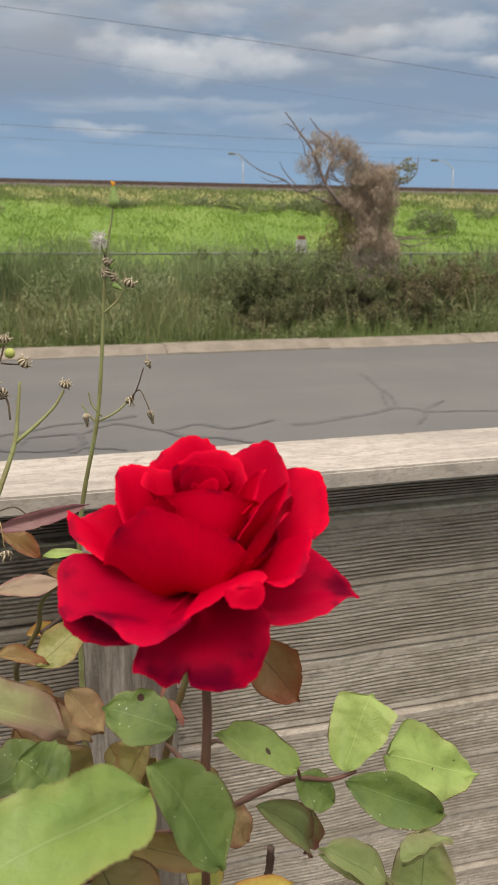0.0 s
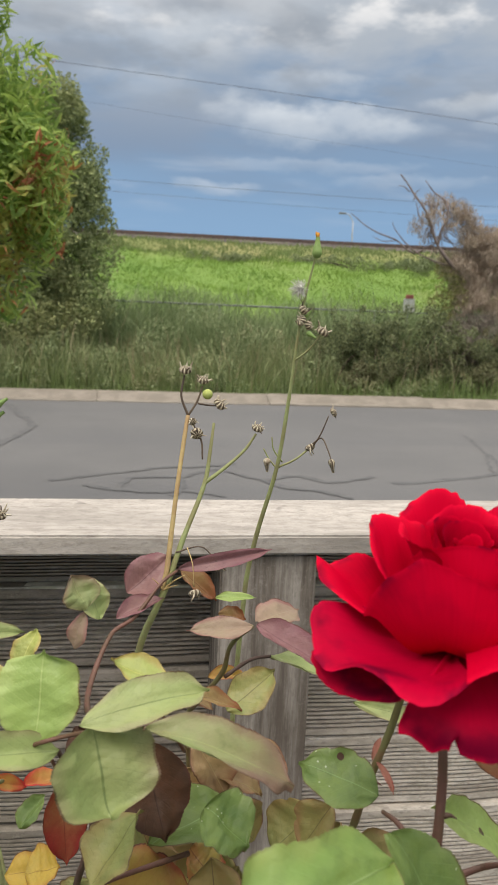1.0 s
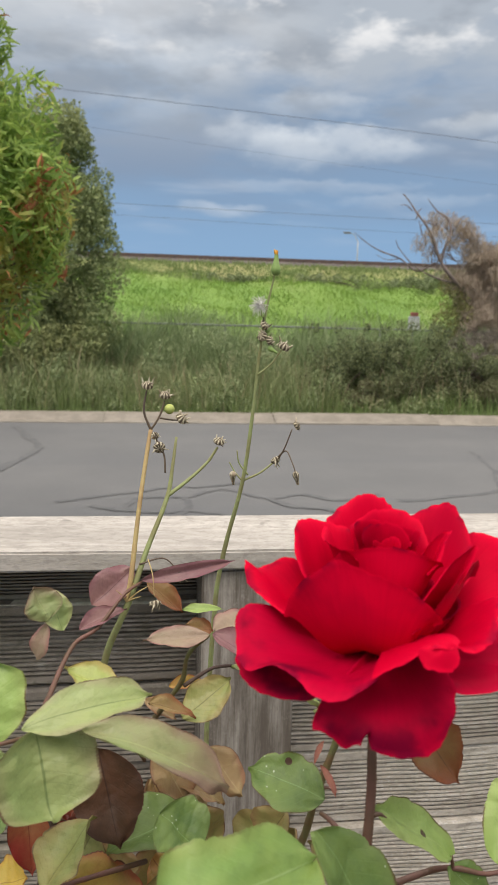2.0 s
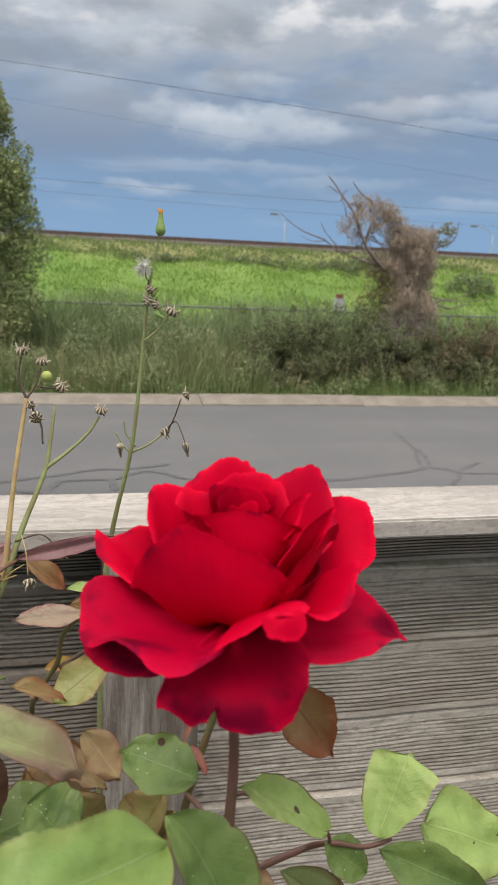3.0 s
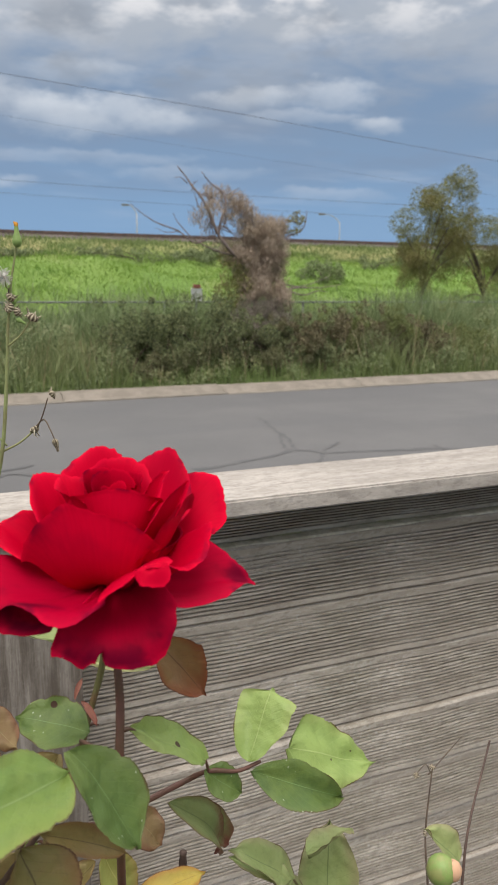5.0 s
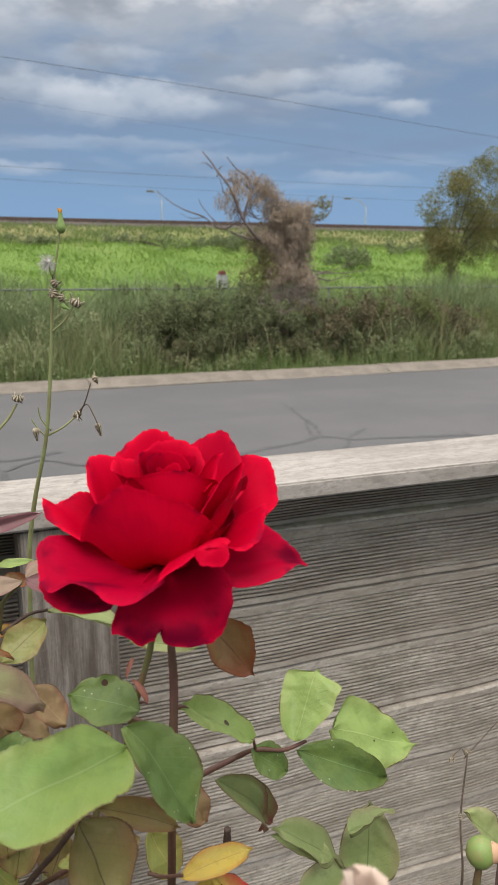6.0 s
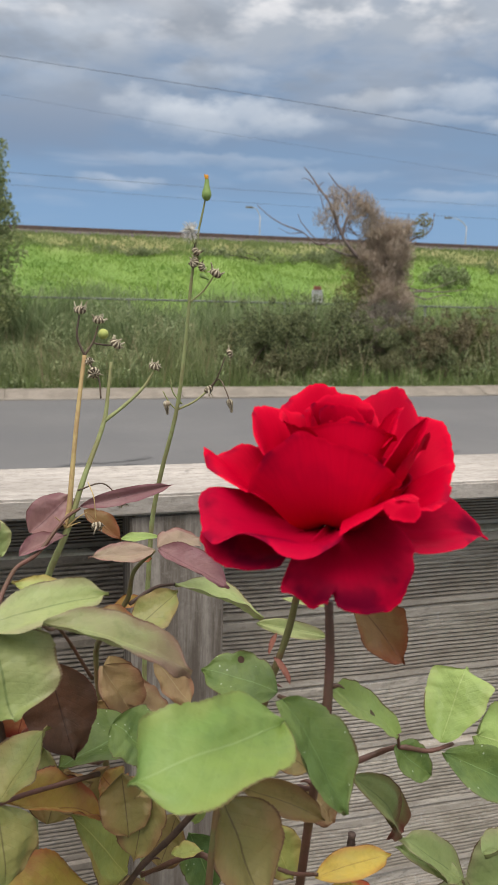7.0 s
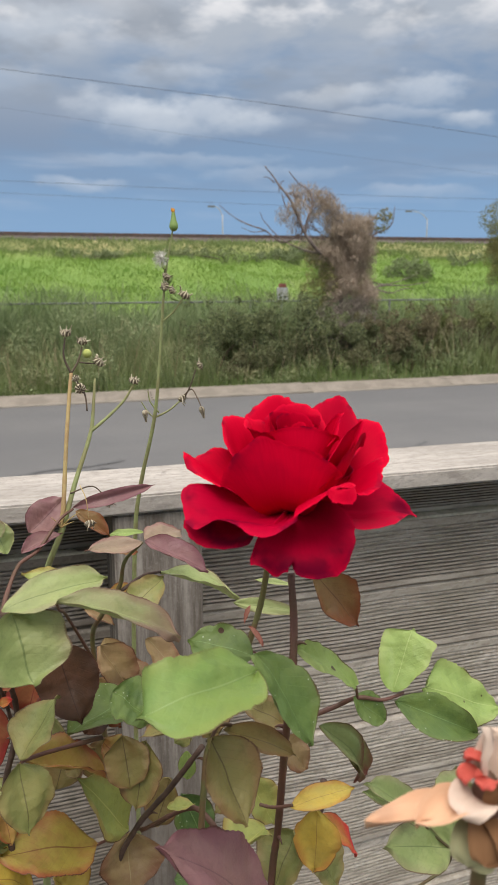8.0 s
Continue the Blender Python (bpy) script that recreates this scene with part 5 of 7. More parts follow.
    sheet((-6, -1, 2), (-4, -1, -8), ((-25, 8, 27), (-31, 10, 27), (-38, 9, 25), (-42, 7, 25), (-44, 6, 28), (-43, 1, 23), (-38, -6, 20), (-30, -13, 17)), roll=1.5)
    sheet((5, -3, 2), (8, -6, -8), ((8, -28, 19), (12, -26, 22), (16, -23, 27), (21, -19, 31), (25, -13, 33), (30, -7, 34), (29, -4, 28)), roll=1)
    sheet((-2, -6, 0), (-1, -20, -13), ((-29, -17, 20), (-27, -18, 27), (-24, -19, 31.5), (-19, -20, 36), (-14, -20, 40), (-12, -20.5, 41.2), (-9, -21, 39.8), (-3, -22, 38), (3, -24, 36), (9, -26, 33.5), (14, -28, 29), (16, -28, 26), (14, -26, 23)), roll=2.2)
    sheet((6, -3, 0), (2, -6, -2), ((18, -30, 5), (25, -29, 2), (34, -24, -0), (42, -17, -0), (47, -11, -1), (51, -7, -4), (47, -5, 2), (42, -2, 7), (36, 0, 12)), roll=2, burnt=True)
    sheet((6, -6, 0), (2, -6, -4), ((15, -27, 19), (20, -32, 19), (25, -33, 18), (29, -30, 18), (32, -26, 19), (34, -20, 22), (35, -13, 26), (31, -10, 22)), roll=2)
    sheet((-5, -4, -2), (0, -4, 0), ((-44, -14, 7), (-45, -18, 4), (-41, -22, -1), (-35, -26, -3), (-28, -29, -3), (-21, -33, -0), (-18, -36, 6)), roll=1.5, burnt=True)
    sheet((-5, -6, 1), (0, -6, -3), ((-35, -2, 15), (-41, -3, 17), (-45, -8, 16), (-45, -16, 11), (-44, -21, 8), (-40, -27, 6), (-32, -34, 12), (-25, -40, 12), (-20, -44, 10), (-14, -47, 10), (-9, -46, 11), (-5, -43, 12), (-2, -39, 12)), roll=2.4, burnt=True)
    sheet((1, -8, 2), (0, -14, 7), ((-13, -28, 3), (-16, -34, 4), (-19, -38, 0), (-21, -40, -6), (-17, -41, -7), (-12, -41, -12), (-8, -42, -10), (-6, -43, -10), (0, -42, -13), (8, -41, -14), (15, -39, -13), (19, -37, -6), (21, -33, 0), (20, -30, 5), (15, -24, 10)), roll=-1, burnt=True, nick=0.0)
    sheet((4, -8, 6), (0, -8, 2), ((-4, -45, 15), (2, -46, 19), (7, -47, 23), (13, -47, 26), (18, -43, 25), (20, -36, 23)), roll=1.2)
    sheet((13, -45, 24), (0, -2, 3), ((8, -47, 23), (9, -49, 22), (10, -50, 21), (14, -50, 20), (17, -48, 19), (19, -46, 21), (19, -43, 23)), roll=0.3)
    for i in range(5):
        p = petal(20 + i * 72, -6, 4, 20, 2.6, -50, -80, 20, tip=0.9, seed=50 + i, rows=8, cols=4)
        on_bush("sepal", p, SEPAL, "", head)


bloom()

# near the camera's mean place: leaf faces are turned toward it
CAMERA_SIDE = Vector((-0.1, 0.06, 1.66))
FRESH = leaf_paint("leaf_fresh_green", (0.341, 0.462, 0.132), (0.275, 0.385, 0.11), (0.363, 0.418, 0.143), 0.5, vein=(0.44, 0.539, 0.198), spots=0.16)
GREEN = leaf_paint("leaf_pale_green", (0.165, 0.285, 0.074), (0.225, 0.325, 0.082), (0.285, 0.325, 0.09), 0.5, vein=(0.293, 0.402, 0.149), spots=0.14)
DEEP = leaf_paint("leaf_deep_green", (0.10, 0.172, 0.050), (0.165, 0.24, 0.060), (0.196, 0.241, 0.0805), 0.4, vein=(0.23, 0.345, 0.127), spots=0.2, specks=0.15)
SAGE = leaf_paint("leaf_sage_green", (0.285, 0.363, 0.132), (0.350, 0.406, 0.162), (0.322, 0.233, 0.15), 0.45, vein=(0.156, 0.209, 0.0752))
SAGEB = leaf_paint("leaf_sage_bronzed", (0.255, 0.319, 0.122), (0.29, 0.296, 0.139), (0.244, 0.139, 0.11), 0.7, tip=0.6, vein=(0.348, 0.383, 0.162))
LIME = leaf_paint("leaf_lime", (0.394, 0.429, 0.116), (0.325, 0.383, 0.116), (0.441, 0.267, 0.0928), 0.6, vein=(0.557, 0.557, 0.186))
OLIVE = leaf_paint("leaf_olive_brown", (0.261, 0.238, 0.0805), (0.302, 0.215, 0.0805), (0.269, 0.127, 0.0659), 0.6, vein=(0.0952, 0.0634, 0.0322))
OLIVEG = leaf_paint("leaf_olive_green", (0.238, 0.281, 0.0924), (0.302, 0.288, 0.099), (0.317, 0.173, 0.0792), 0.45, vein=(0.13, 0.115, 0.0462))
TAN = leaf_paint("leaf_tan", (0.396, 0.286, 0.132), (0.319, 0.204, 0.11), (0.264, 0.11, 0.066), 0.7, vein=(0.44, 0.352, 0.176))
ORANGE = leaf_paint("leaf_orange", (0.47, 0.381, 0.0784), (0.448, 0.246, 0.0784), (0.403, 0.084, 0.0448), 0.85, vein=(0.246, 0.101, 0.0392))
YELLOW = leaf_paint("leaf_yellow", (0.66, 0.47, 0.075), (0.56, 0.44, 0.1), (0.497, 0.184, 0.05), 0.65, vein=(0.367, 0.216, 0.05), spots=0.15)
FLAME = leaf_paint("leaf_yellow_red", (0.598, 0.437, 0.09), (0.575, 0.207, 0.06), (0.667, 0.0345, 0.05), 0.7, tip=0.9, vein=(0.529, 0.23, 0.07))
RED = leaf_paint("leaf_red", (0.40, 0.06, 0.045), (0.46, 0.20, 0.09), (0.34, 0.025, 0.03), 0.7, tip=0.6, vein=(0.25, 0.05, 0.04))
DULL_RED = leaf_paint("leaf_dull_red", (0.22, 0.055, 0.05), (0.27, 0.11, 0.07), (0.20, 0.03, 0.035), 0.5, vein=(0.30, 0.12, 0.09))
RUST = leaf_paint("leaf_rust", (0.297, 0.209, 0.0825), (0.275, 0.154, 0.0605), (0.264, 0.077, 0.033), 0.8, tip=0.7, vein=(0.132, 0.055, 0.0275))
DARK = leaf_paint("leaf_dark_brown", (0.075, 0.042, 0.025), (0.12, 0.055, 0.03), (0.055, 0.027, 0.02), 0.5, vein=(0.05, 0.025, 0.018))
PINK = leaf_paint("leaf_pink_bronze", (0.345, 0.23, 0.178), (0.31, 0.265, 0.161), (0.287, 0.115, 0.115), 0.7, vein=(0.345, 0.276, 0.184))
PURPLE = leaf_paint("leaf_purple_bronze", (0.239, 0.113, 0.122), (0.295, 0.166, 0.154), (0.188, 0.0616, 0.0837), 0.6, vein=(0.15, 0.0678, 0.0773))
EDGED = leaf_paint("leaf_green_rust_tip", (0.253, 0.336, 0.121), (0.22, 0.292, 0.11), (0.22, 0.077, 0.055), 0.6, tip=1.0, vein=(0.132, 0.165, 0.066))
STIPULE = leaf_paint("stipule_red", (0.48, 0.2, 0.14), (0.42, 0.20, 0.13), (0.36, 0.07, 0.06), 0.6, vein=(0.4, 0.15, 0.1))
LEAVES = []


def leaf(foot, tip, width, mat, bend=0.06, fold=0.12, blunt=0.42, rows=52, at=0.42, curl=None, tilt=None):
    """A rose leaf from foot to tip: folded along its midrib, arched, its rim waved, worn and finely toothed."""
    k = len(LEAVES)
    LEAVES.append(foot)
    foot, tip = Vector(foot), Vector(tip)
    axis = tip - foot
    length = axis.length
    axis.normalize()
    face = CAMERA_SIDE - (foot + tip) / 2
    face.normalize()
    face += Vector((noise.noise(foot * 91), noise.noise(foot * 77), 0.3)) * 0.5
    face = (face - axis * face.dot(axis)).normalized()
    # from facing the camera, leaves tilt at odd angles, most of them upward
    tilt = max(-0.15, min(0.9, 0.4 + 0.9 * noise.noise(Vector((k * 4.3, 2.2, 7.0))))) if tilt is None else tilt
    side = axis.cross(face)
    if side.z < 0:
        tilt = -tilt
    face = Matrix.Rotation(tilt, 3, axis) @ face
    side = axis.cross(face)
    # widened so that the width seen from the camera holds
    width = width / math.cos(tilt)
    cols = 10
    half = width / 2
    fold = fold + 0.16 + 0.14 * noise.noise(Vector((k * 3.3, 1.5, 0)))
    curl = 0.10 + 0.16 * noise.noise(Vector((k * 7.7, 0.4, 2.0))) if curl is None else curl
    sway = 0.05 * noise.noise(Vector((k * 2.9, 5.5, 1.0)))
    verts, faces, uvs = [], [], []
    for i in range(rows + 1):
        s = i / rows
        if s < at:
            w = math.sin((s / at) * math.pi / 2) ** (0.7 if blunt < 0.9 else 0.5)
        else:
            q = (s - at) / (1 - at)
            w = (1 - q ** (2.4 + 2.4 * max(0.0, blunt - 0.5))) ** 0.5 * blunt + (1 - q ** 1.7) * (1 - blunt)
        # a short pointed end
        if s > 0.84:
            w = max(w * max(0.0, 1 - ((s - 0.84) / 0.12) ** 2.5), 0.3 * (1 - s) / 0.16)
        w = max(w, 0.015)
        for j in range(cols + 1):
            t = 2 * j / cols - 1
            rim = 1.0
            if abs(t) == 1:
                n1 = noise.noise(Vector((s * 9.0, t * 4, k * 2.7)))
                rim = 1 + (0.019 if i % 2 else -0.017) * (0.12 < s < 0.93) * (0.55 + noise.noise(Vector((s * 40, t * 9, k * 1.9)))) - 0.22 * max(0.0, n1 - 0.28)
            a = t * half * w * rim * (1 + 0.13 * noise.noise(Vector((s * 3.1, 0.7 * (t > 0), k * 2.3))))
            roll = 0.34 * noise.noise(Vector((k * 5.1, s * 1.6, 1.0 if t > 0 else 4.0))) * half * abs(t) ** 3
            lift = bend * length * 4 * s * (1 - s) * 0.5 + fold * abs(a) * 1.2 - 0.5 * fold * half * w - curl * length * s ** 3
            lift += 0.23 * half * (noise.noise(Vector((t * 1.5 + k, s * 2.2, k * 1.7))) + 0.8 * noise.noise(Vector((t * 3 + k, s * 6, k * 0.7))) * abs(t))
            lift += 0.026 * half * math.sin((s * 9.0 - abs(t) * 3.0) * 2 * math.pi) * abs(t) * (1 - abs(t)) * 3
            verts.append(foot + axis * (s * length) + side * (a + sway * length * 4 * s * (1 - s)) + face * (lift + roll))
            uvs.append((j / cols, s))
    w = cols + 1
    for i in range(rows):
        for j in range(cols):
            faces.append((i * w + j, i * w + j + 1, (i + 1) * w + j + 1, (i + 1) * w + j))
    return on_bush("leaf", (verts, faces, uvs), mat)


leaf((-0.0536, 0.290, 1.456), (-0.105, 0.262, 1.463), 0.0300, GREEN, bend=.1, fold=.0, blunt=1.3, at=.34, curl=.05, tilt=0.1)
leaf((-0.052, 0.300, 1.458), (-0.027, 0.292, 1.416), 0.0260, DEEP, bend=.1, fold=.25)
leaf((-0.032, 0.365, 1.422), (-0.063, 0.380, 1.430), 0.0254, DEEP)
leaf((0.018, 0.348, 1.405), (-0.020, 0.335, 1.440), 0.0181, FRESH, fold=.1)
leaf((-0.0056, 0.3520, 1.4695), (0.0176, 0.3460, 1.4393), 0.0215, RUST, fold=.45, tilt=-0.2, blunt=.3, at=.45, curl=.0)
leaf((0.0424, 0.3530, 1.3942), (0.0617, 0.3680, 1.4218), 0.0275, FRESH, blunt=1.15, fold=-.12, at=.7, curl=0, tilt=0.2)
leaf((0.0751, 0.3740, 1.3810), (0.1310, 0.3780, 1.3544), 0.0402, FRESH, fold=.05, bend=.05, at=.22, blunt=.1, curl=.0, tilt=0.02)
leaf((0.0426, 0.3500, 1.3916), (0.0947, 0.3440, 1.3651), 0.0223, DEEP, bend=.15, fold=.2, curl=.12, at=.36, blunt=.1, tilt=-0.2)
leaf((0.019, 0.352, 1.397), (0.038, 0.348, 1.382), 0.0174, DEEP)
leaf((0.004, 0.362, 1.377), (0.047, 0.378, 1.322), 0.0150, EDGED, bend=.18, fold=.4, curl=.2)
leaf((-0.0239, 0.3300, 1.3567), (0.0146, 0.3380, 1.3549), 0.0140, YELLOW, fold=.0, curl=.05, tilt=0.2)
leaf((-0.0078, 0.3350, 1.3483), (-0.0071, 0.3400, 1.3081), 0.0235, YELLOW, fold=-.1, curl=0, blunt=.5, tilt=0.2)
leaf((-0.0050, 0.3400, 1.3400), (0.0249, 0.3480, 1.3044), 0.0160, FLAME, fold=.1, curl=.1, tilt=0.15)
leaf((-0.070, 0.302, 1.422), (-0.059, 0.284, 1.390), 0.0281, OLIVE, fold=.15)
leaf((-0.066, 0.302, 1.428), (-0.101, 0.295, 1.433), 0.0124, OLIVE, fold=.5, bend=.1)
leaf((-0.062, 0.312, 1.418), (-0.027, 0.310, 1.400), 0.0121, OLIVE, fold=.5)
leaf((-0.010, 0.380, 1.370), (-0.032, 0.390, 1.383), 0.0200, OLIVE)
leaf((-0.090, 0.455, 1.263), (-0.117, 0.440, 1.317), 0.0338, LIME, fold=.15)
leaf((-0.089, 0.455, 1.261), (-0.091, 0.440, 1.227), 0.0398, TAN, fold=.1)
leaf((-0.111, 0.440, 1.269), (-0.170, 0.420, 1.294), 0.0435, ORANGE, fold=.1)
leaf((-0.150, 0.372, 1.379), (-0.147, 0.360, 1.347), 0.0280, OLIVEG)
leaf((-0.149, 0.370, 1.382), (-0.132, 0.385, 1.407), 0.0202, OLIVEG, fold=.2)
leaf((-0.149, 0.380, 1.375), (-0.100, 0.410, 1.346), 0.0225, ORANGE, fold=.3)
leaf((-0.083, 0.425, 1.373), (-0.128, 0.410, 1.370), 0.0272, DEEP, bend=.15)
leaf((-0.084, 0.400, 1.361), (-0.093, 0.390, 1.325), 0.0251, OLIVE)
leaf((-0.129, 0.410, 1.422), (-0.118, 0.390, 1.383), 0.0334, DARK, fold=.3)
leaf((-0.102, 0.445, 1.399), (-0.084, 0.440, 1.367), 0.0215, TAN, fold=.3)
leaf((-0.075, 0.460, 1.350), (-0.093, 0.470, 1.382), 0.0214, TAN, fold=.3)
leaf((-0.148, 0.353, 1.466), (-0.137, 0.336, 1.440), 0.0385, SAGE, fold=.15, blunt=1.0, bend=.12, tilt=0.25)
leaf((-0.1516, 0.3462, 1.4706), (-0.1042, 0.3595, 1.4768), 0.0165, SAGE, fold=.1, blunt=.8, at=.5, tilt=0.45, curl=.05)
leaf((-0.1287, 0.3300, 1.4788), (-0.0759, 0.3250, 1.4605), 0.0185, SAGEB, fold=.2, bend=.12, blunt=.8, at=.5, tilt=0.5, curl=.08)
leaf((-0.170, 0.364, 1.452), (-0.168, 0.378, 1.484), 0.0300, FRESH, fold=.05, blunt=1.2, at=.5, curl=0, tilt=0.1)
leaf((-0.118, 0.400, 1.451), (-0.143, 0.410, 1.464), 0.0148, LIME)
leaf((-0.090, 0.420, 1.429), (-0.066, 0.430, 1.445), 0.0192, OLIVEG)
leaf((-0.106, 0.400, 1.449), (-0.082, 0.410, 1.438), 0.0082, RUST, fold=.3)
leaf((-0.076, 0.441, 1.462), (-0.109, 0.438, 1.462), 0.0124, PINK, fold=.3)
leaf((-0.074, 0.441, 1.463), (-0.038, 0.430, 1.446), 0.0163, PURPLE, fold=.35)
leaf((-0.073, 0.450, 1.460), (-0.046, 0.470, 1.459), 0.0171, PINK)
leaf((-0.111, 0.500, 1.469), (-0.057, 0.500, 1.480), 0.0098, PURPLE, fold=.5)
leaf((-0.139, 0.500, 1.455), (-0.115, 0.510, 1.475), 0.0220, PURPLE, fold=.1)
leaf((-0.152, 0.475, 1.451), (-0.160, 0.480, 1.474), 0.0175, SAGE, tilt=0.1)
leaf((-0.144, 0.480, 1.449), (-0.119, 0.490, 1.458), 0.0103, PURPLE, fold=.4)
leaf((-0.108, 0.525, 1.459), (-0.085, 0.520, 1.442), 0.0126, RUST, fold=.4)
leaf((-0.062, 0.465, 1.433), (-0.012, 0.455, 1.418), 0.0184, SAGE, fold=.3, bend=.1)
leaf((-0.019, 0.450, 1.413), (0.021, 0.440, 1.406), 0.0103, SAGE, fold=.2)
leaf((-0.008, 0.440, 1.431), (0.019, 0.440, 1.425), 0.0047, SAGE)
leaf((0.095, 0.405, 1.266), (0.057, 0.400, 1.307), 0.0219, SAGE)
leaf((0.116, 0.400, 1.243), (0.122, 0.410, 1.294), 0.0367, SAGE, fold=.2)
leaf((0.241, 0.425, 1.212), (0.217, 0.430, 1.245), 0.0242, SAGE, fold=.2)
leaf((0.119, 0.405, 1.238), (0.069, 0.400, 1.256), 0.0361, SAGE, fold=.15)
leaf((0.091, 0.400, 1.272), (0.056, 0.410, 1.293), 0.0192, SAGE)
leaf((0.093, 0.385, 1.300), (0.126, 0.390, 1.304), 0.0181, SAGE)
leaf((-0.038, 0.310, 1.320), (-0.087, 0.285, 1.392), 0.0362, PURPLE)
leaf((-0.171, 0.462, 1.367), (-0.168, 0.455, 1.318), 0.0235, RED, fold=.3, blunt=.1, tilt=0.2)
leaf((-0.161, 0.366, 1.448), (-0.197, 0.352, 1.457), 0.0145, SAGE, fold=.2)
leaf((-0.218, 0.410, 1.477), (-0.253, 0.400, 1.493), 0.0134, SAGEB, fold=.25)
leaf((-0.218, 0.415, 1.476), (-0.195, 0.430, 1.500), 0.0164, PINK, fold=.2)
leaf((-0.217, 0.415, 1.473), (-0.182, 0.425, 1.470), 0.0098, SAGE, fold=.2)
leaf((-0.223, 0.410, 1.453), (-0.247, 0.400, 1.461), 0.0196, TAN, fold=.2)
leaf((-0.227, 0.420, 1.455), (-0.214, 0.430, 1.447), 0.0141, LIME)
leaf((-0.195, 0.405, 1.456), (-0.215, 0.400, 1.436), 0.0164, TAN, fold=.25)
leaf((-0.183, 0.400, 1.452), (-0.209, 0.405, 1.463), 0.0146, LIME, fold=.15)
leaf((-0.184, 0.410, 1.457), (-0.177, 0.420, 1.473), 0.0139, LIME, fold=.15)
leaf((-0.246, 0.335, 1.462), (-0.234, 0.315, 1.427), 0.0366, SAGE, fold=.1, blunt=.6, tilt=0.25)
leaf((-0.244, 0.335, 1.462), (-0.246, 0.340, 1.478), 0.0119, LIME)
leaf((-0.262, 0.400, 1.416), (-0.242, 0.410, 1.421), 0.0192, SAGE)
leaf((-0.254, 0.420, 1.417), (-0.236, 0.410, 1.398), 0.0170, SAGE, fold=.2)
leaf((-0.201, 0.420, 1.396), (-0.235, 0.410, 1.388), 0.0190, LIME)
leaf((-0.237, 0.430, 1.369), (-0.233, 0.420, 1.350), 0.0210, LIME, fold=.15)
leaf((-0.222, 0.430, 1.357), (-0.201, 0.420, 1.344), 0.0093, TAN, fold=.3)
leaf((-0.205, 0.480, 1.294), (-0.176, 0.480, 1.298), 0.0206, YELLOW)
leaf((-0.197, 0.480, 1.324), (-0.185, 0.490, 1.338), 0.0142, DEEP)
leaf((-0.150, 0.480, 1.347), (-0.123, 0.480, 1.343), 0.0111, DEEP)
leaf((-0.170, 0.460, 1.369), (-0.190, 0.450, 1.374), 0.0108, FLAME, fold=.3)
leaf((-0.170, 0.460, 1.368), (-0.152, 0.450, 1.378), 0.0108, RED, fold=.3)
leaf((-0.034, 0.340, 1.339), (-0.057, 0.330, 1.343), 0.0216, LIME)
leaf((0.006, 0.370, 1.302), (0.016, 0.360, 1.274), 0.0288, OLIVEG)
leaf((-0.007, 0.370, 1.309), (-0.024, 0.360, 1.282), 0.0316, OLIVEG)
leaf((-0.149, 0.420, 1.266), (-0.172, 0.410, 1.292), 0.0263, YELLOW)
leaf((-0.008, 0.390, 1.353), (0.007, 0.385, 1.334), 0.0199, TAN)
leaf((-0.162, 0.400, 1.343), (-0.157, 0.390, 1.320), 0.0196, ORANGE)
leaf((-0.138, 0.420, 1.402), (-0.148, 0.420, 1.367), 0.0240, RED, fold=.3)
leaf((-0.086, 0.535, 1.436), (-0.061, 0.530, 1.440), 0.0061, FRESH)
leaf((-0.162, 0.430, 1.288), (-0.179, 0.430, 1.327), 0.0322, OLIVEG)
leaf((-0.133, 0.460, 1.298), (-0.123, 0.470, 1.328), 0.0300, OLIVE)
leaf((-0.059, 0.470, 1.284), (-0.071, 0.460, 1.256), 0.0278, OLIVE)
leaf((-0.104, 0.470, 1.286), (-0.100, 0.470, 1.322), 0.0268, OLIVE)
leaf((-0.049, 0.480, 1.262), (-0.035, 0.470, 1.225), 0.0292, DEEP)
leaf((-0.162, 0.450, 1.405), (-0.151, 0.440, 1.368), 0.0268, DARK)
leaf((-0.105, 0.470, 1.364), (-0.089, 0.460, 1.334), 0.0254, RUST)
leaf((-0.017, 0.420, 1.309), (-0.005, 0.410, 1.281), 0.0219, LIME, fold=.3)
leaf((-0.077, 0.430, 1.407), (-0.059, 0.420, 1.386), 0.0193, TAN)
leaf((-0.038, 0.400, 1.382), (-0.050, 0.400, 1.356), 0.0224, OLIVE)
leaf((-0.138, 0.440, 1.253), (-0.116, 0.430, 1.234), 0.0273, YELLOW)
leaf((-0.060, 0.460, 1.212), (-0.028, 0.450, 1.223), 0.0251, DEEP)
leaf((-0.132, 0.420, 1.373), (-0.144, 0.410, 1.348), 0.0286, OLIVEG)
leaf((-0.104, 0.440, 1.338), (-0.088, 0.430, 1.328), 0.0297, ORANGE)
leaf((-0.094, 0.450, 1.377), (-0.063, 0.450, 1.364), 0.0194, TAN, fold=.4)
leaf((-0.112, 0.470, 1.327), (-0.101, 0.470, 1.355), 0.0241, DARK)
leaf((-0.056, 0.460, 1.315), (-0.034, 0.460, 1.344), 0.0283, OLIVEG, fold=.3)
leaf((-0.260, 0.440, 1.348), (-0.243, 0.430, 1.337), 0.0195, OLIVEG)
leaf((-0.192, 0.420, 1.428), (-0.181, 0.420, 1.425), 0.0082, YELLOW)
leaf((-0.042, 0.400, 1.391), (-0.056, 0.400, 1.367), 0.0213, OLIVE)
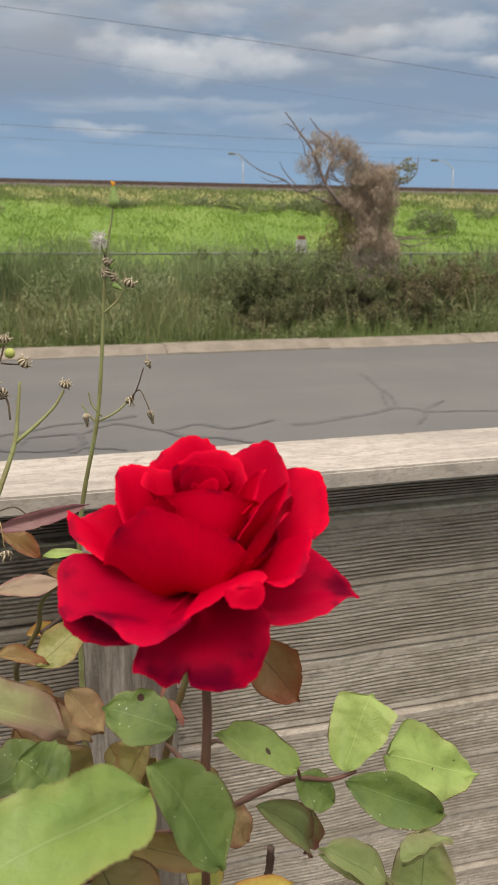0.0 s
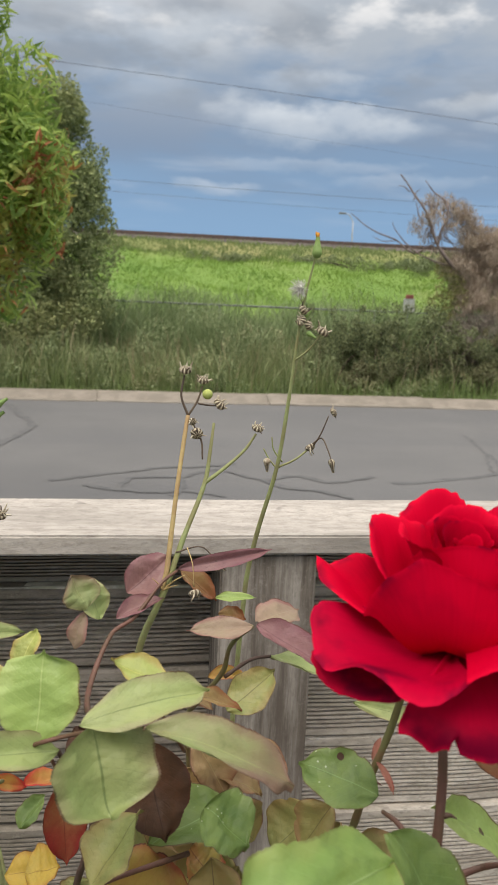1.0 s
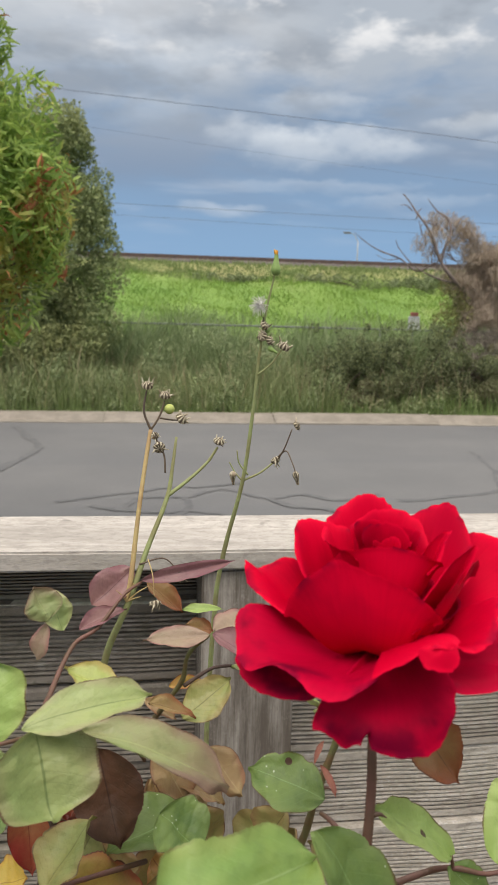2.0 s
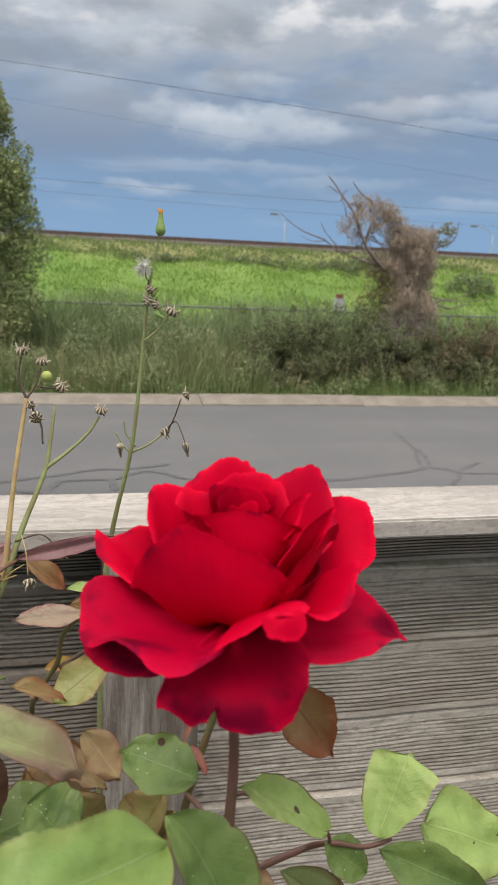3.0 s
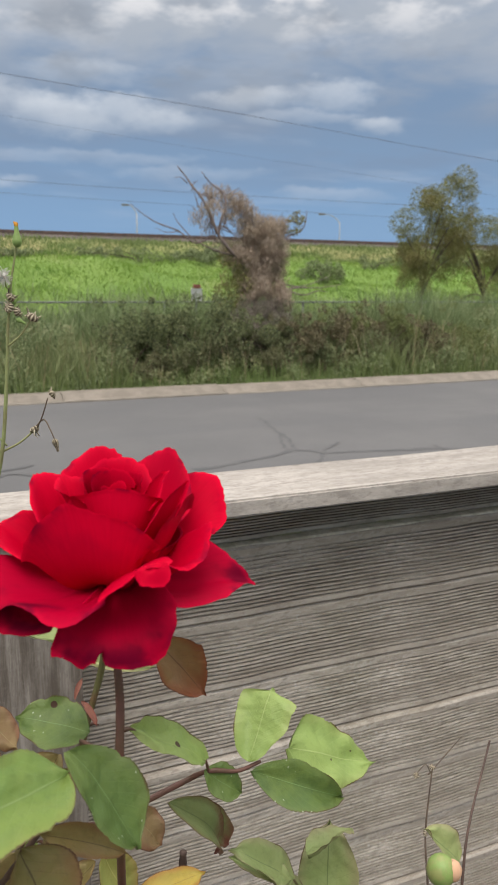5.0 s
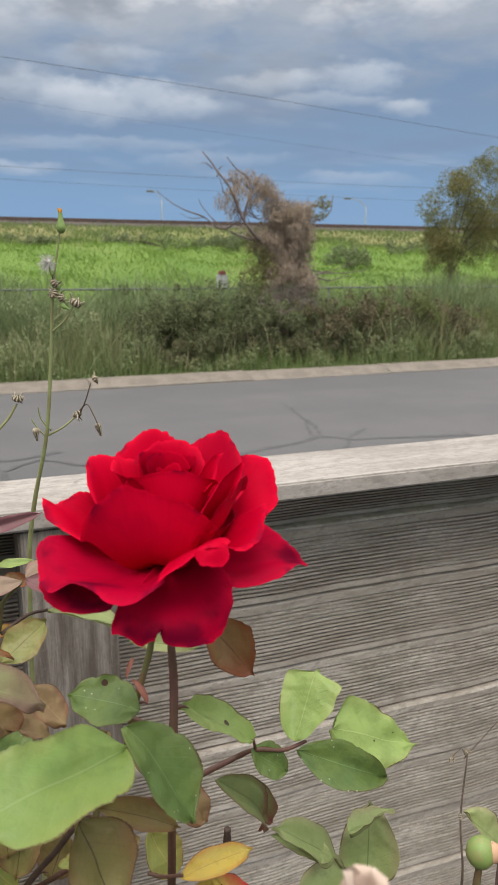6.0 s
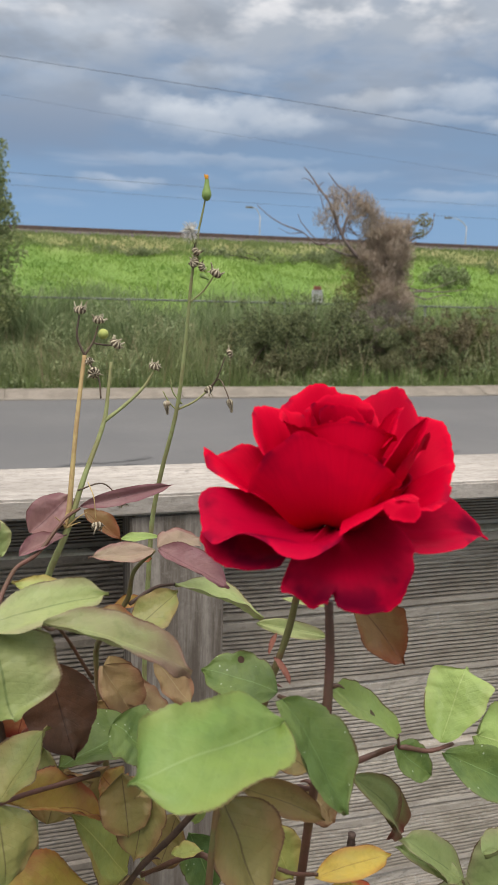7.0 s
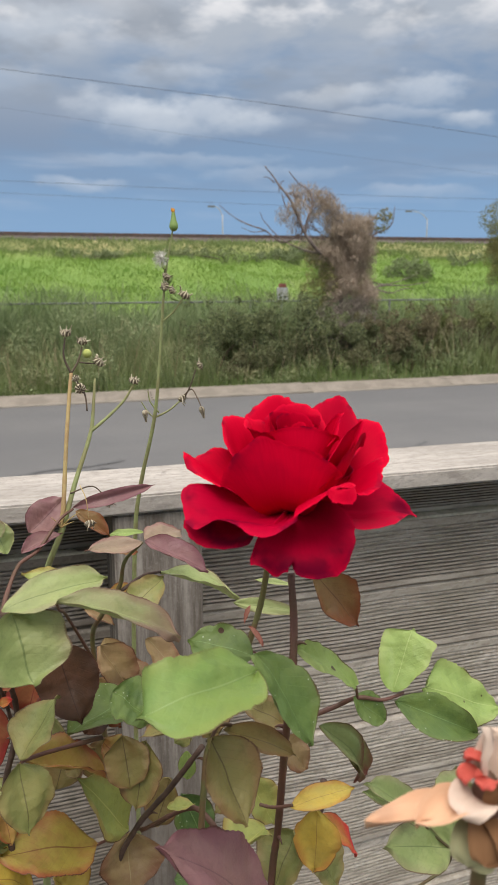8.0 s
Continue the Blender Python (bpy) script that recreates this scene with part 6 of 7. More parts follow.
leaf((0.024, 0.380, 1.360), (0.045, 0.380, 1.324), 0.0147, EDGED, fold=.3)
leaf((-0.035, 0.360, 1.452), (-0.040, 0.355, 1.445), 0.0023, STIPULE)
leaf((-0.036, 0.360, 1.441), (-0.031, 0.350, 1.434), 0.0033, STIPULE)
leaf((-0.223, 0.400, 1.459), (-0.218, 0.395, 1.455), 0.0025, STIPULE)
leaf((-0.222, 0.400, 1.459), (-0.214, 0.400, 1.457), 0.0030, STIPULE)
leaf((-0.202, 0.430, 1.391), (-0.184, 0.440, 1.379), 0.0078, FLAME)
leaf((-0.217, 0.420, 1.365), (-0.203, 0.410, 1.355), 0.0103, PINK)
leaf((-0.192, 0.470, 1.303), (-0.174, 0.470, 1.308), 0.0250, YELLOW)
leaf((-0.101, 0.400, 1.393), (-0.080, 0.390, 1.381), 0.0312, DEEP, blunt=.6)
leaf((-0.165, 0.470, 1.437), (-0.160, 0.470, 1.458), 0.0102, PINK)
leaf((-0.159, 0.470, 1.459), (-0.167, 0.475, 1.476), 0.0159, SAGEB)
leaf((-0.084, 0.530, 1.428), (-0.066, 0.530, 1.425), 0.0120, RUST, fold=.4)


# curled red scraps, small weeds and half-hidden leaves low in the bush
leaf((-0.1569, 0.4000, 1.4099), (-0.1479, 0.4000, 1.4113), 0.0075, FLAME, fold=.4)
leaf((-0.1573, 0.4100, 1.3990), (-0.1509, 0.4100, 1.4006), 0.0062, RED, fold=.4)
leaf((-0.1584, 0.4000, 1.3958), (-0.1521, 0.4000, 1.3985), 0.0060, FLAME, fold=.5)
leaf((-0.1411, 0.4600, 1.3834), (-0.1501, 0.4500, 1.3561), 0.0300, RED, fold=.2, tilt=0.1)
leaf((-0.0956, 0.4600, 1.4247), (-0.0749, 0.4600, 1.4264), 0.0085, ORANGE, fold=.4)
leaf((-0.1089, 0.4700, 1.4118), (-0.0903, 0.4700, 1.3998), 0.0090, TAN, fold=.3)
leaf((-0.0566, 0.4200, 1.3361), (-0.0578, 0.4200, 1.3154), 0.0110, FRESH, fold=.3)
leaf((-0.1370, 0.4300, 1.4035), (-0.1444, 0.4200, 1.3772), 0.0220, DULL_RED, fold=.2)
leaf((-0.0969, 0.4000, 1.3664), (-0.0944, 0.3900, 1.3387), 0.0260, OLIVE, fold=.2, tilt=0.1)
leaf((-0.1264, 0.4500, 1.3176), (-0.1115, 0.4400, 1.3361), 0.0200, OLIVE, fold=.2)
leaf((-0.0713, 0.4400, 1.3410), (-0.0822, 0.4300, 1.3720), 0.0220, OLIVE, fold=.2)
leaf((-0.1527, 0.4300, 1.3319), (-0.1638, 0.4200, 1.3196), 0.0220, OLIVEG, fold=.2)
leaf((-0.0592, 0.4400, 1.2587), (-0.0647, 0.4400, 1.2434), 0.0100, DEEP, fold=.3)
leaf((-0.0578, 0.4400, 1.2542), (-0.0591, 0.4400, 1.2313), 0.0090, DEEP, fold=.3)
leaf((-0.0682, 0.4300, 1.2922), (-0.0504, 0.4300, 1.2913), 0.0090, LIME, fold=.3)
leaf((-0.0150, 0.4600, 1.2716), (-0.0310, 0.4600, 1.2578), 0.0120, OLIVE, fold=.3)
leaf((-0.0815, 0.4800, 1.3021), (-0.0854, 0.4700, 1.2758), 0.0200, OLIVEG, fold=.2)
leaf((-0.0977, 0.4700, 1.3913), (-0.0869, 0.4600, 1.3677), 0.0180, TAN, fold=.2)


def cane(name, pts, r0, r1, mat, label="", thorns=0, parent=None):
    r0, r1 = r0 * 0.95, r1 * 0.95
    shape = tube(pts, r0, r1, 9, 8, 0.2)
    ob = on_bush(name, shape, mat, label, parent)
    line = smooth_line(pts, 8)
    for i in range(thorns):
        k = (i + 1) * (len(line) - 1) // (thorns + 1)
        d = Vector((math.cos(i * 2.4), math.sin(i * 2.4), 0))
        r = r0 + (r1 - r0) * k / len(line)
        on_bush("thorn", tube([line[k] + d * r * 0.7, line[k] + d * (r + 0.002), line[k] + d * (r + 0.0045) - Vector((0, 0, 0.0015))], 0.0012, 0.0002, 5, 3), STEM_RED, "", ob)
    return ob


cane("cane", [(-0.029, 0.318, 1.484), (-0.029, 0.314, 1.463), (-0.031, 0.310, 1.439), (-0.027, 0.330, 1.393), (-0.022, 0.355, 1.324), (-0.023, 0.360, 1.299), (-0.05, 0.37, 0.9), (-0.055, 0.38, 0.09)], 0.0017, 0.0023, STEM_RED, "red-brown rose cane", thorns=4)
cane("cane", [(-0.020, 0.375, 1.472), (-0.022, 0.384, 1.441), (-0.030, 0.385, 1.413), (-0.036, 0.390, 1.381), (-0.050, 0.400, 1.342), (-0.06, 0.4, 1.1), (-0.06, 0.38, 0.09)], 0.0017, 0.0022, STEM_GREEN, "green rose cane", thorns=2)
cane("stalk", [(-0.232, 0.420, 1.517), (-0.232, 0.420, 1.498), (-0.229, 0.415, 1.479)], 0.0024, 0.0023, BUD_GREEN, "green bud stalk")
cane("cane", [(-0.230, 0.416, 1.482), (-0.224, 0.410, 1.455), (-0.221, 0.405, 1.433), (-0.216, 0.405, 1.414), (-0.205, 0.410, 1.389), (-0.199, 0.410, 1.354), (-0.15, 0.4, 0.9), (-0.08, 0.38, 0.09)], 0.0022, 0.0027, STEM_RED, "red-brown rose cane", thorns=5)
cane("cane", [(-0.052, 0.400, 1.351), (-0.068, 0.420, 1.313), (-0.087, 0.440, 1.274), (-0.099, 0.450, 1.234), (-0.09, 0.42, 0.9), (-0.065, 0.38, 0.09)], 0.0018, 0.0022, STEM_DARK, "old dark rose cane", thorns=2)
cane("twig", [(-0.082, 0.450, 1.264), (-0.064, 0.440, 1.279), (-0.050, 0.430, 1.288), (-0.040, 0.420, 1.279), (-0.035, 0.410, 1.271)], 0.0013, 0.0022, STEM_RED)
cane("twig", [(-0.087, 0.452, 1.264), (-0.073, 0.450, 1.266), (-0.066, 0.440, 1.278)], 0.0009, 0.0012, STEM_RED)
cane("twig", [(0.048, 0.352, 1.394), (0.036, 0.352, 1.392), (0.021, 0.352, 1.396), (0.013, 0.360, 1.388), (-0.019, 0.345, 1.392)], 0.0009, 0.0016, STEM_RED)
cane("twig", [(0.018, 0.348, 1.405), (0.021, 0.352, 1.396)], 0.0007, 0.0008, STEM_RED)
cane("twig", [(-0.023, 0.330, 1.358), (-0.030, 0.340, 1.351), (-0.035, 0.345, 1.350)], 0.0008, 0.001, STEM_RED)
cane("twig", [(-0.070, 0.302, 1.421), (-0.066, 0.305, 1.425), (-0.052, 0.320, 1.412), (-0.027, 0.332, 1.397)], 0.0008, 0.0012, STEM_RED)
cane("twig", [(-0.041, 0.335, 1.438), (-0.038, 0.325, 1.440), (-0.030, 0.312, 1.431)], 0.0009, 0.0012, STEM_RED)
cane("twig", [(-0.076, 0.441, 1.462), (-0.086, 0.445, 1.450), (-0.089, 0.450, 1.433), (-0.099, 0.462, 1.411), (-0.104, 0.485, 1.385), (-0.100, 0.490, 1.330), (-0.090, 0.47, 1.10), (-0.065, 0.38, 0.09)], 0.001, 0.0024, STEM_GREEN)
cane("twig", [(-0.062, 0.465, 1.433), (-0.073, 0.460, 1.434), (-0.088, 0.450, 1.430)], 0.0009, 0.0012, STEM_DARK)
cane("twig", [(-0.111, 0.500, 1.468), (-0.120, 0.490, 1.465), (-0.134, 0.480, 1.450), (-0.146, 0.470, 1.445), (-0.155, 0.440, 1.432), (-0.149, 0.360, 1.462)], 0.0009, 0.0016, STEM_RED)
cane("twig", [(-0.1287, 0.333, 1.4765), (-0.127, 0.360, 1.462), (-0.122, 0.410, 1.436), (-0.108, 0.440, 1.395)], 0.0006, 0.0010, STEM_RED)
cane("twig", [(-0.149, 0.372, 1.380), (-0.139, 0.380, 1.377), (-0.107, 0.410, 1.361)], 0.001, 0.0014, STEM_RED)
cane("twig", [(-0.090, 0.455, 1.262), (-0.111, 0.440, 1.269)], 0.0008, 0.001, STEM_RED)
cane("twig", [(-0.222, 0.405, 1.424), (-0.233, 0.400, 1.434), (-0.238, 0.380, 1.442), (-0.241, 0.350, 1.454), (-0.247, 0.335, 1.460)], 0.0015, 0.001, STALK_PINK, "pinkish drooping leaf stalk")
cane("twig", [(-0.224, 0.410, 1.454), (-0.217, 0.410, 1.454), (-0.207, 0.410, 1.452), (-0.196, 0.405, 1.455)], 0.001, 0.0008, STEM_RED)
cane("twig", [(-0.184, 0.410, 1.457), (-0.184, 0.405, 1.452), (-0.192, 0.410, 1.442)], 0.0008, 0.001, STEM_RED)
cane("twig", [(-0.228, 0.415, 1.476), (-0.218, 0.415, 1.474)], 0.001, 0.0008, STEM_RED)
cane("twig", [(-0.171, 0.462, 1.366), (-0.170, 0.400, 1.424), (-0.170, 0.364, 1.452), (-0.157, 0.360, 1.458), (-0.147, 0.353, 1.464)], 0.0009, 0.0009, STEM_RED)
cane("twig", [(-0.162, 0.370, 1.445), (-0.157, 0.430, 1.380), (-0.153, 0.450, 1.339)], 0.001, 0.0014, STEM_DARK)
cane("twig", [(-0.205, 0.410, 1.389), (-0.199, 0.420, 1.394), (-0.195, 0.430, 1.390)], 0.0013, 0.001, STEM_GREEN)
cane("cane", [(-0.1531, 0.4100, 1.4022), (-0.1512, 0.4200, 1.3788), (-0.1534, 0.4200, 1.3626), (-0.1614, 0.4300, 1.3181), (-0.1, 0.38, 0.09)], 0.0016, 0.0022, STEM_DARK, "old dark rose cane", thorns=3)
cane("twig", [(0.116, 0.400, 1.243), (0.125, 0.420, 1.209), (0.104, 0.420, 1.198)], 0.001, 0.0012, STEM_GREEN)
cane("twig", [(0.095, 0.405, 1.266), (0.105, 0.410, 1.249), (0.119, 0.405, 1.236)], 0.0008, 0.001, STEM_GREEN)
cane("twig", [(0.023, 0.400, 1.313), (0.022, 0.400, 1.298), (0.017, 0.400, 1.281)], 0.0022, 0.0026, STEM_DARK, "cut dead stub")


def lathe(foot, axis, rings, seg=14, sway=(0, 0, 0)):
    """A round body along an axis: rings of (height, radius)."""
    foot, axis, sway = Vector(foot), Vector(axis).normalized(), Vector(sway)
    s = axis.orthogonal().normalized()
    o = axis.cross(s)
    verts, faces, uvs = [], [], []
    top = rings[-1][0]
    for i, (h, r) in enumerate(rings):
        c = foot + axis * h + sway * (h / top) ** 2
        for k in range(seg):
            a = 2 * math.pi * k / seg
            q = r * (1 + 0.05 * math.cos(5 * a))
            verts.append(c + s * math.cos(a) * q + o * math.sin(a) * q)
            uvs.append((k / seg, i / len(rings)))
    for i in range(len(rings) - 1):
        for k in range(seg):
            a, b = i * seg + k, i * seg + (k + 1) % seg
            faces.append((a, b, b + seg, a + seg))
    return verts, faces, uvs


def rose_bud():
    body = lathe((-0.2315, 0.42, 1.5155), (0.03, 0, 1), [(0, 0.0028), (0.001, 0.0052), (0.003, 0.0085), (0.006, 0.0104), (0.009, 0.0107), (0.013, 0.0098), (0.017, 0.0081), (0.020, 0.0064),
                 (0.0225, 0.0048), (0.025, 0.0037), (0.028, 0.0031), (0.032, 0.0027), (0.036, 0.0020), (0.040, 0.0012)], 20, (0.012, 0, 0.001))
    b = on_bush("flower_bud", body, BUD_GREEN, "tight green rose bud with a pink tip")
    # the seams where the sepals meet
    for a, mat in ((262, STALK_PINK), (205, BUD_GREEN), (330, BUD_GREEN)):
        d = Vector((math.cos(radians(a)), math.sin(radians(a)), 0))
        c = [Vector((-0.2315 + 0.03 * h + 0.012 * (h / 0.04) ** 2, 0.42, 1.5155 + h)) + d * r for h, r in ((0.005, 0.0098), (0.009, 0.0106), (0.013, 0.0098), (0.017, 0.0081), (0.0225, 0.0048), (0.028, 0.0031), (0.036, 0.002))]
        on_bush("sepal", tube(c, 0.0002, 0.0006, 6, 4), mat, "", b)
    on_bush("sepal", tube([(-0.2195, 0.42, 1.551), (-0.217, 0.42, 1.5555), (-0.2155, 0.418, 1.5575), (-0.214, 0.42, 1.5535)], 0.0016, 0.0006, 6, 5), BUD_PINK, "pink curled sepal tip", b)
    on_bush("sepal", tube([(-0.2215, 0.421, 1.547), (-0.2185, 0.423, 1.553), (-0.2185, 0.424, 1.5575)], 0.0012, 0.0003, 6, 5), BUD_PINK, "", b)

rose_bud()


def spent_bloom():
    """A withered rose: limp faded petals round a brown heart."""
    global ROSE, TURN
    keep = (ROSE, TURN)
    ROSE, TURN = Vector((-0.0310, 0.168, 1.478)), Matrix.Rotation(radians(-14), 3, "Z") @ Matrix.Rotation(radians(8), 3, "Y")
    b = on_bush("spent_bloom", ball(ROSE + Vector((0, 0, 0.003)), 0.004, 0.004, 0.008, 10, 8), STEM_RED, "withered cream and pink rose with a browned heart")
    brown = petal_paint("brown_petal", (0.26, 0.14, 0.07), (0.15, 0.07, 0.035), 0.3)
    flush = petal_paint("flushed_petal", (0.52, 0.06, 0.05), (0.62, 0.25, 0.18), 0.2)
    pale = petal_paint("pale_petal", (0.68, 0.56, 0.46), (0.50, 0.28, 0.20), 0.1)
    green = petal_paint("green_petal", (0.42, 0.44, 0.24), (0.55, 0.42, 0.26), 0.2)
    for mat, args, kw in ((PINK_PETAL, (190, 2, 2, 56, 10, 2, -14, 12), dict(tip=0.85, seed=61, wave=0.1)),
                          (PINK_PETAL, (206, 6, 2, 40, 11, 12, -22, 13), dict(tip=0.5, seed=71, wave=0.16)),
                          (pale, (225, 6, 3, 24, 13, 40, -20, 13), dict(seed=62, wave=0.16, rim=30)),
                          (green, (240, -4, 3, 22, 12, 0, -85, 14), dict(seed=63, wave=0.16)),
                          (brown, (285, -2, 4, 30, 13, 10, -84, 12), dict(seed=69, wave=0.2)),
                          (brown, (255, 0, 4, 24, 11, 20, -70, 12), dict(seed=72, wave=0.2)),
                          (pale, (150, 10, 2, 30, 11, 60, 105, 10), dict(seed=64, wave=0.2, rim=40)),
                          (flush, (195, 17, 4, 14, 7, 40, -40, 6), dict(seed=65, wave=0.3, rim=60)),
                          (flush, (232, 18, 4, 12, 6, 50, -30, 6), dict(seed=70, wave=0.3, rim=60)),
                          (flush, (165, 20, 3, 12, 6, 60, -20, 6), dict(seed=73, wave=0.3, rim=60)),
                          (brown, (320, 2, 3, 30, 13, 60, 88, 11), dict(seed=66, wave=0.2)),
                          (brown, (285, 2, 4, 26, 10, 56, 80, 10), dict(seed=67, wave=0.2)),
                          (pale, (60, 8, 2, 30, 12, 62, 100, 12), dict(seed=68, wave=0.2, rim=40))):
        phi, h0, r0, long, half, e0, e1, cup = args
        on_bush("petal", petal(phi, h0 * 0.56, r0 * 0.7, long * 0.56, half * 0.56, e0, e1, cup * 0.56, rows=14, cols=10, **kw), mat, "", b)
    on_bush("stalk", tube([tuple(ROSE), (-0.030, 0.172, 1.44), (-0.02, 0.22, 1.25), (-0.03, 0.32, 0.9), (-0.05, 0.38, 0.1)], 0.0018, 0.0035, 8, 6), STEM_GREEN, "", b)
    ROSE, TURN = keep


spent_bloom()


def small_bud():
    b = on_bush("flower_bud", ball((0.203, 0.40, 1.240), 0.010, 0.010, 0.011, 12, 8), BUD_GREEN, "small green and pink rose bud")
    on_bush("petal", ball((0.209, 0.396, 1.241), 0.0065, 0.0065, 0.0075, 10, 7), PINK_PETAL, "pink petals showing", b)
    on_bush("stalk", tube([(0.203, 0.40, 1.231), (0.200, 0.40, 1.20), (0.17, 0.40, 1.0), (0.0, 0.38, 0.6), (-0.05, 0.38, 0.1)], 0.0024, 0.004, 7, 6), STEM_GREEN, "", b)


small_bud()

# ---- weeds between the bush and the fence ----
WEED = two_tone("weed_stem", (0.30, 0.34, 0.14), (0.25, 0.23, 0.10), 70, 0.7, bump_by=0.2, depth=0.0005)
WEED_DRY = two_tone("weed_straw", (0.52, 0.39, 0.17), (0.42, 0.27, 0.13), 70, 0.8, bump_by=0.2, depth=0.0005)
WEED_BROWN = two_tone("weed_brown", (0.15, 0.105, 0.07), (0.09, 0.065, 0.05), 90, 0.8, bump_by=0.3, depth=0.0005)
BRACT = two_tone("withered_bract", (0.60, 0.53, 0.40), (0.32, 0.25, 0.17), 300, 0.9, low=0.42, high=0.6, bump_by=0.3, depth=0.0004)


def striped_seed():
    m, ns, ls, b = material("ribbed_seed_head", 0.85)
    uv = ns.new("ShaderNodeUVMap")
    sp = ns.new("ShaderNodeSeparateXYZ")
    ls.new(uv.outputs[0], sp.inputs[0])
    rib = maths(ns, ls, "SINE", maths(ns, ls, "MULTIPLY", sp.outputs[0], 2 * math.pi * 9))
    rib = maths(ns, ls, "ADD", rib, maths(ns, ls, "MULTIPLY", grain(ns, ls, 650, 4, 0.7), 2.4))
    c = mix(ns, ls, step(ns, ls, rib, 0.7, 2.2), (0.11, 0.08, 0.05), (0.58, 0.50, 0.36))
    ls.new(c, b.inputs["Base Color"])
    bump(ns, ls, b, rib, 0.6, 0.0006)
    return m


SEED = striped_seed()
DOWN = two_tone("seed_down", (0.75, 0.73, 0.68), (0.6, 0.58, 0.53), 200, 0.9, bump_by=0)
WEED_BUD = two_tone("weed_bud", (0.26, 0.38, 0.11), (0.19, 0.30, 0.08), 200, 0.6, bump_by=0.2, depth=0.0005)
WEED_LIME = two_tone("weed_round_bud", (0.50, 0.54, 0.14), (0.38, 0.44, 0.12), 200, 0.6, bump_by=0.1, depth=0.0004)
FLORET = two_tone("orange_floret", (0.65, 0.30, 0.03), (0.5, 0.2, 0.03), 300, 0.7, bump_by=0)


class Weed:
    def __init__(self, base, label):
        self.at = Vector(base)
        self.root = thing("weed", base, label, "weed", "weeds by the fence")

    def add(self, name, shape, mat, label="", parent=None):
        v, f, u = shape
        return part(name, mesh_of(name, [Vector(p) - self.at for p in v], f, mat, uvs=u), parent or self.root, label)

    def stem(self, pts, r0, r1, mat=None, name="stem", label=""):
        return self.add(name, tube(pts, r0, r1, 7, 6, 0.1), mat or WEED, label)

    def seed_head(self, c, size=0.0036, axis=(0, 0, 1), seed=0):
        """A spent seed head: a dark knob in a ragged star of dry cream and brown bracts."""
        c, ax = Vector(c), Vector(axis).normalized()
        r = np.random.default_rng(900 + seed)
        k = size * r.uniform(0.9, 1.1)
        dome = lathe(c - ax * k * 0.5, ax, [(k * h, k * q) for h, q in ((0, 0.2), (0.08, 0.6), (0.28, 0.82), (0.55, 0.84), (0.78, 0.66), (0.95, 0.4), (1.0, 0.1))], 14)
        head = self.add("seed_head", dome, SEED, "dry ribbed brown and cream seed head")
        other = ax.orthogonal().normalized()
        for i in range(11):
            d = Matrix.Rotation(i * 2.4 + r.uniform(-0.4, 0.4), 3, ax) @ other
            e = Vector(r.normal(size=3)) * 0.25
            q = r.uniform(0.7, 1.05)
            up = r.uniform(-0.5, 1.1)
            pts = [c + d * k * 0.4 - ax * k * 0.1, c + (d * 0.75 + e * 0.3 + ax * up * 0.5) * k * q, c + (d * 0.95 + e + ax * up) * k * q]
            self.add("bract", tube(pts, k * 0.2, k * 0.06, 4, 3), (BRACT, BRACT, BRACT, WEED_BROWN)[i % 4], "", head)
        return head

    def pod(self, c, size, axis, mat=None, label="", tuft=None):
        c, ax = Vector(c), Vector(axis).normalized()
        pieces = [lathe(c - ax * size, ax, [(size * h, size * r) for h, r in ((0, 0.12), (0.15, 0.36), (0.45, 0.5), (0.8, 0.46), (1.2, 0.32), (1.6, 0.24), (2.0, 0.2))], 9)]
        b = self.add("bud", join(pieces), mat or WEED_BUD, label)
        if tuft:
            r = np.random.default_rng(int(size * 1e6))
            q = []
            for i in range(16):
                d = Vector(r.normal(size=3)) * 0.22 + ax
                q.append(tube([c + ax * size * 0.8, c + ax * size * 0.8 + d * size * 0.55], size * 0.1, size * 0.07, 4, 2))
            self.add("florets", join(q), tuft, "orange florets" if tuft is FLORET else "white down", b)
        return b

    def puff(self, c, size, seed=0):
        r = np.random.default_rng(77 + seed)
        pieces = [ball(c, size * 0.25, size * 0.25, size * 0.4, 7, 5)]
        for i in range(170):
            d = Vector(r.normal(size=3)).normalized()
            d.z = d.z * 1.2
            pieces.append(tube([Vector(c), Vector(c) + d * size * r.uniform(0.6, 1.15) + Vector((-0.2, 0, -0.15)) * size], size * 0.035, size * 0.02, 3, 2, caps=False))
        self.add("down", join(pieces), DOWN, "fluffy white seed down")


w = Weed((-0.075, 0.60, 0.09), "tall spindly green weed with seed heads and white down")
main = [(-0.075, 0.60, 0.09), (-0.068, 0.59, 0.8), (-0.066, 0.58, 1.3), (-0.062, 0.57, 1.429), (-0.057, 0.565, 1.466), (-0.047, 0.557, 1.515), (-0.042, 0.555, 1.56), (-0.039, 0.552, 1.600), (-0.036, 0.55, 1.624), (-0.033, 0.548, 1.640), (-0.032, 0.547, 1.648)]
w.stem(main, 0.0023, 0.0004)
w.pod((-0.0318, 0.546, 1.6495), 0.0062, (0, 0, 1), None, "green seed bud", FLORET)
w.puff((-0.0405, 0.547, 1.626), 0.0058)
w.stem([(-0.0365, 0.551, 1.616), (-0.0395, 0.549, 1.620), (-0.0405, 0.547, 1.624)], 0.0005, 0.0004)
w.stem([(-0.040, 0.5525, 1.583), (-0.032, 0.551, 1.590), (-0.0255, 0.55, 1.5995)], 0.0007, 0.0004)
w.seed_head((-0.0245, 0.55, 1.601), 0.0045, (0.5, -0.3, 1), 1)
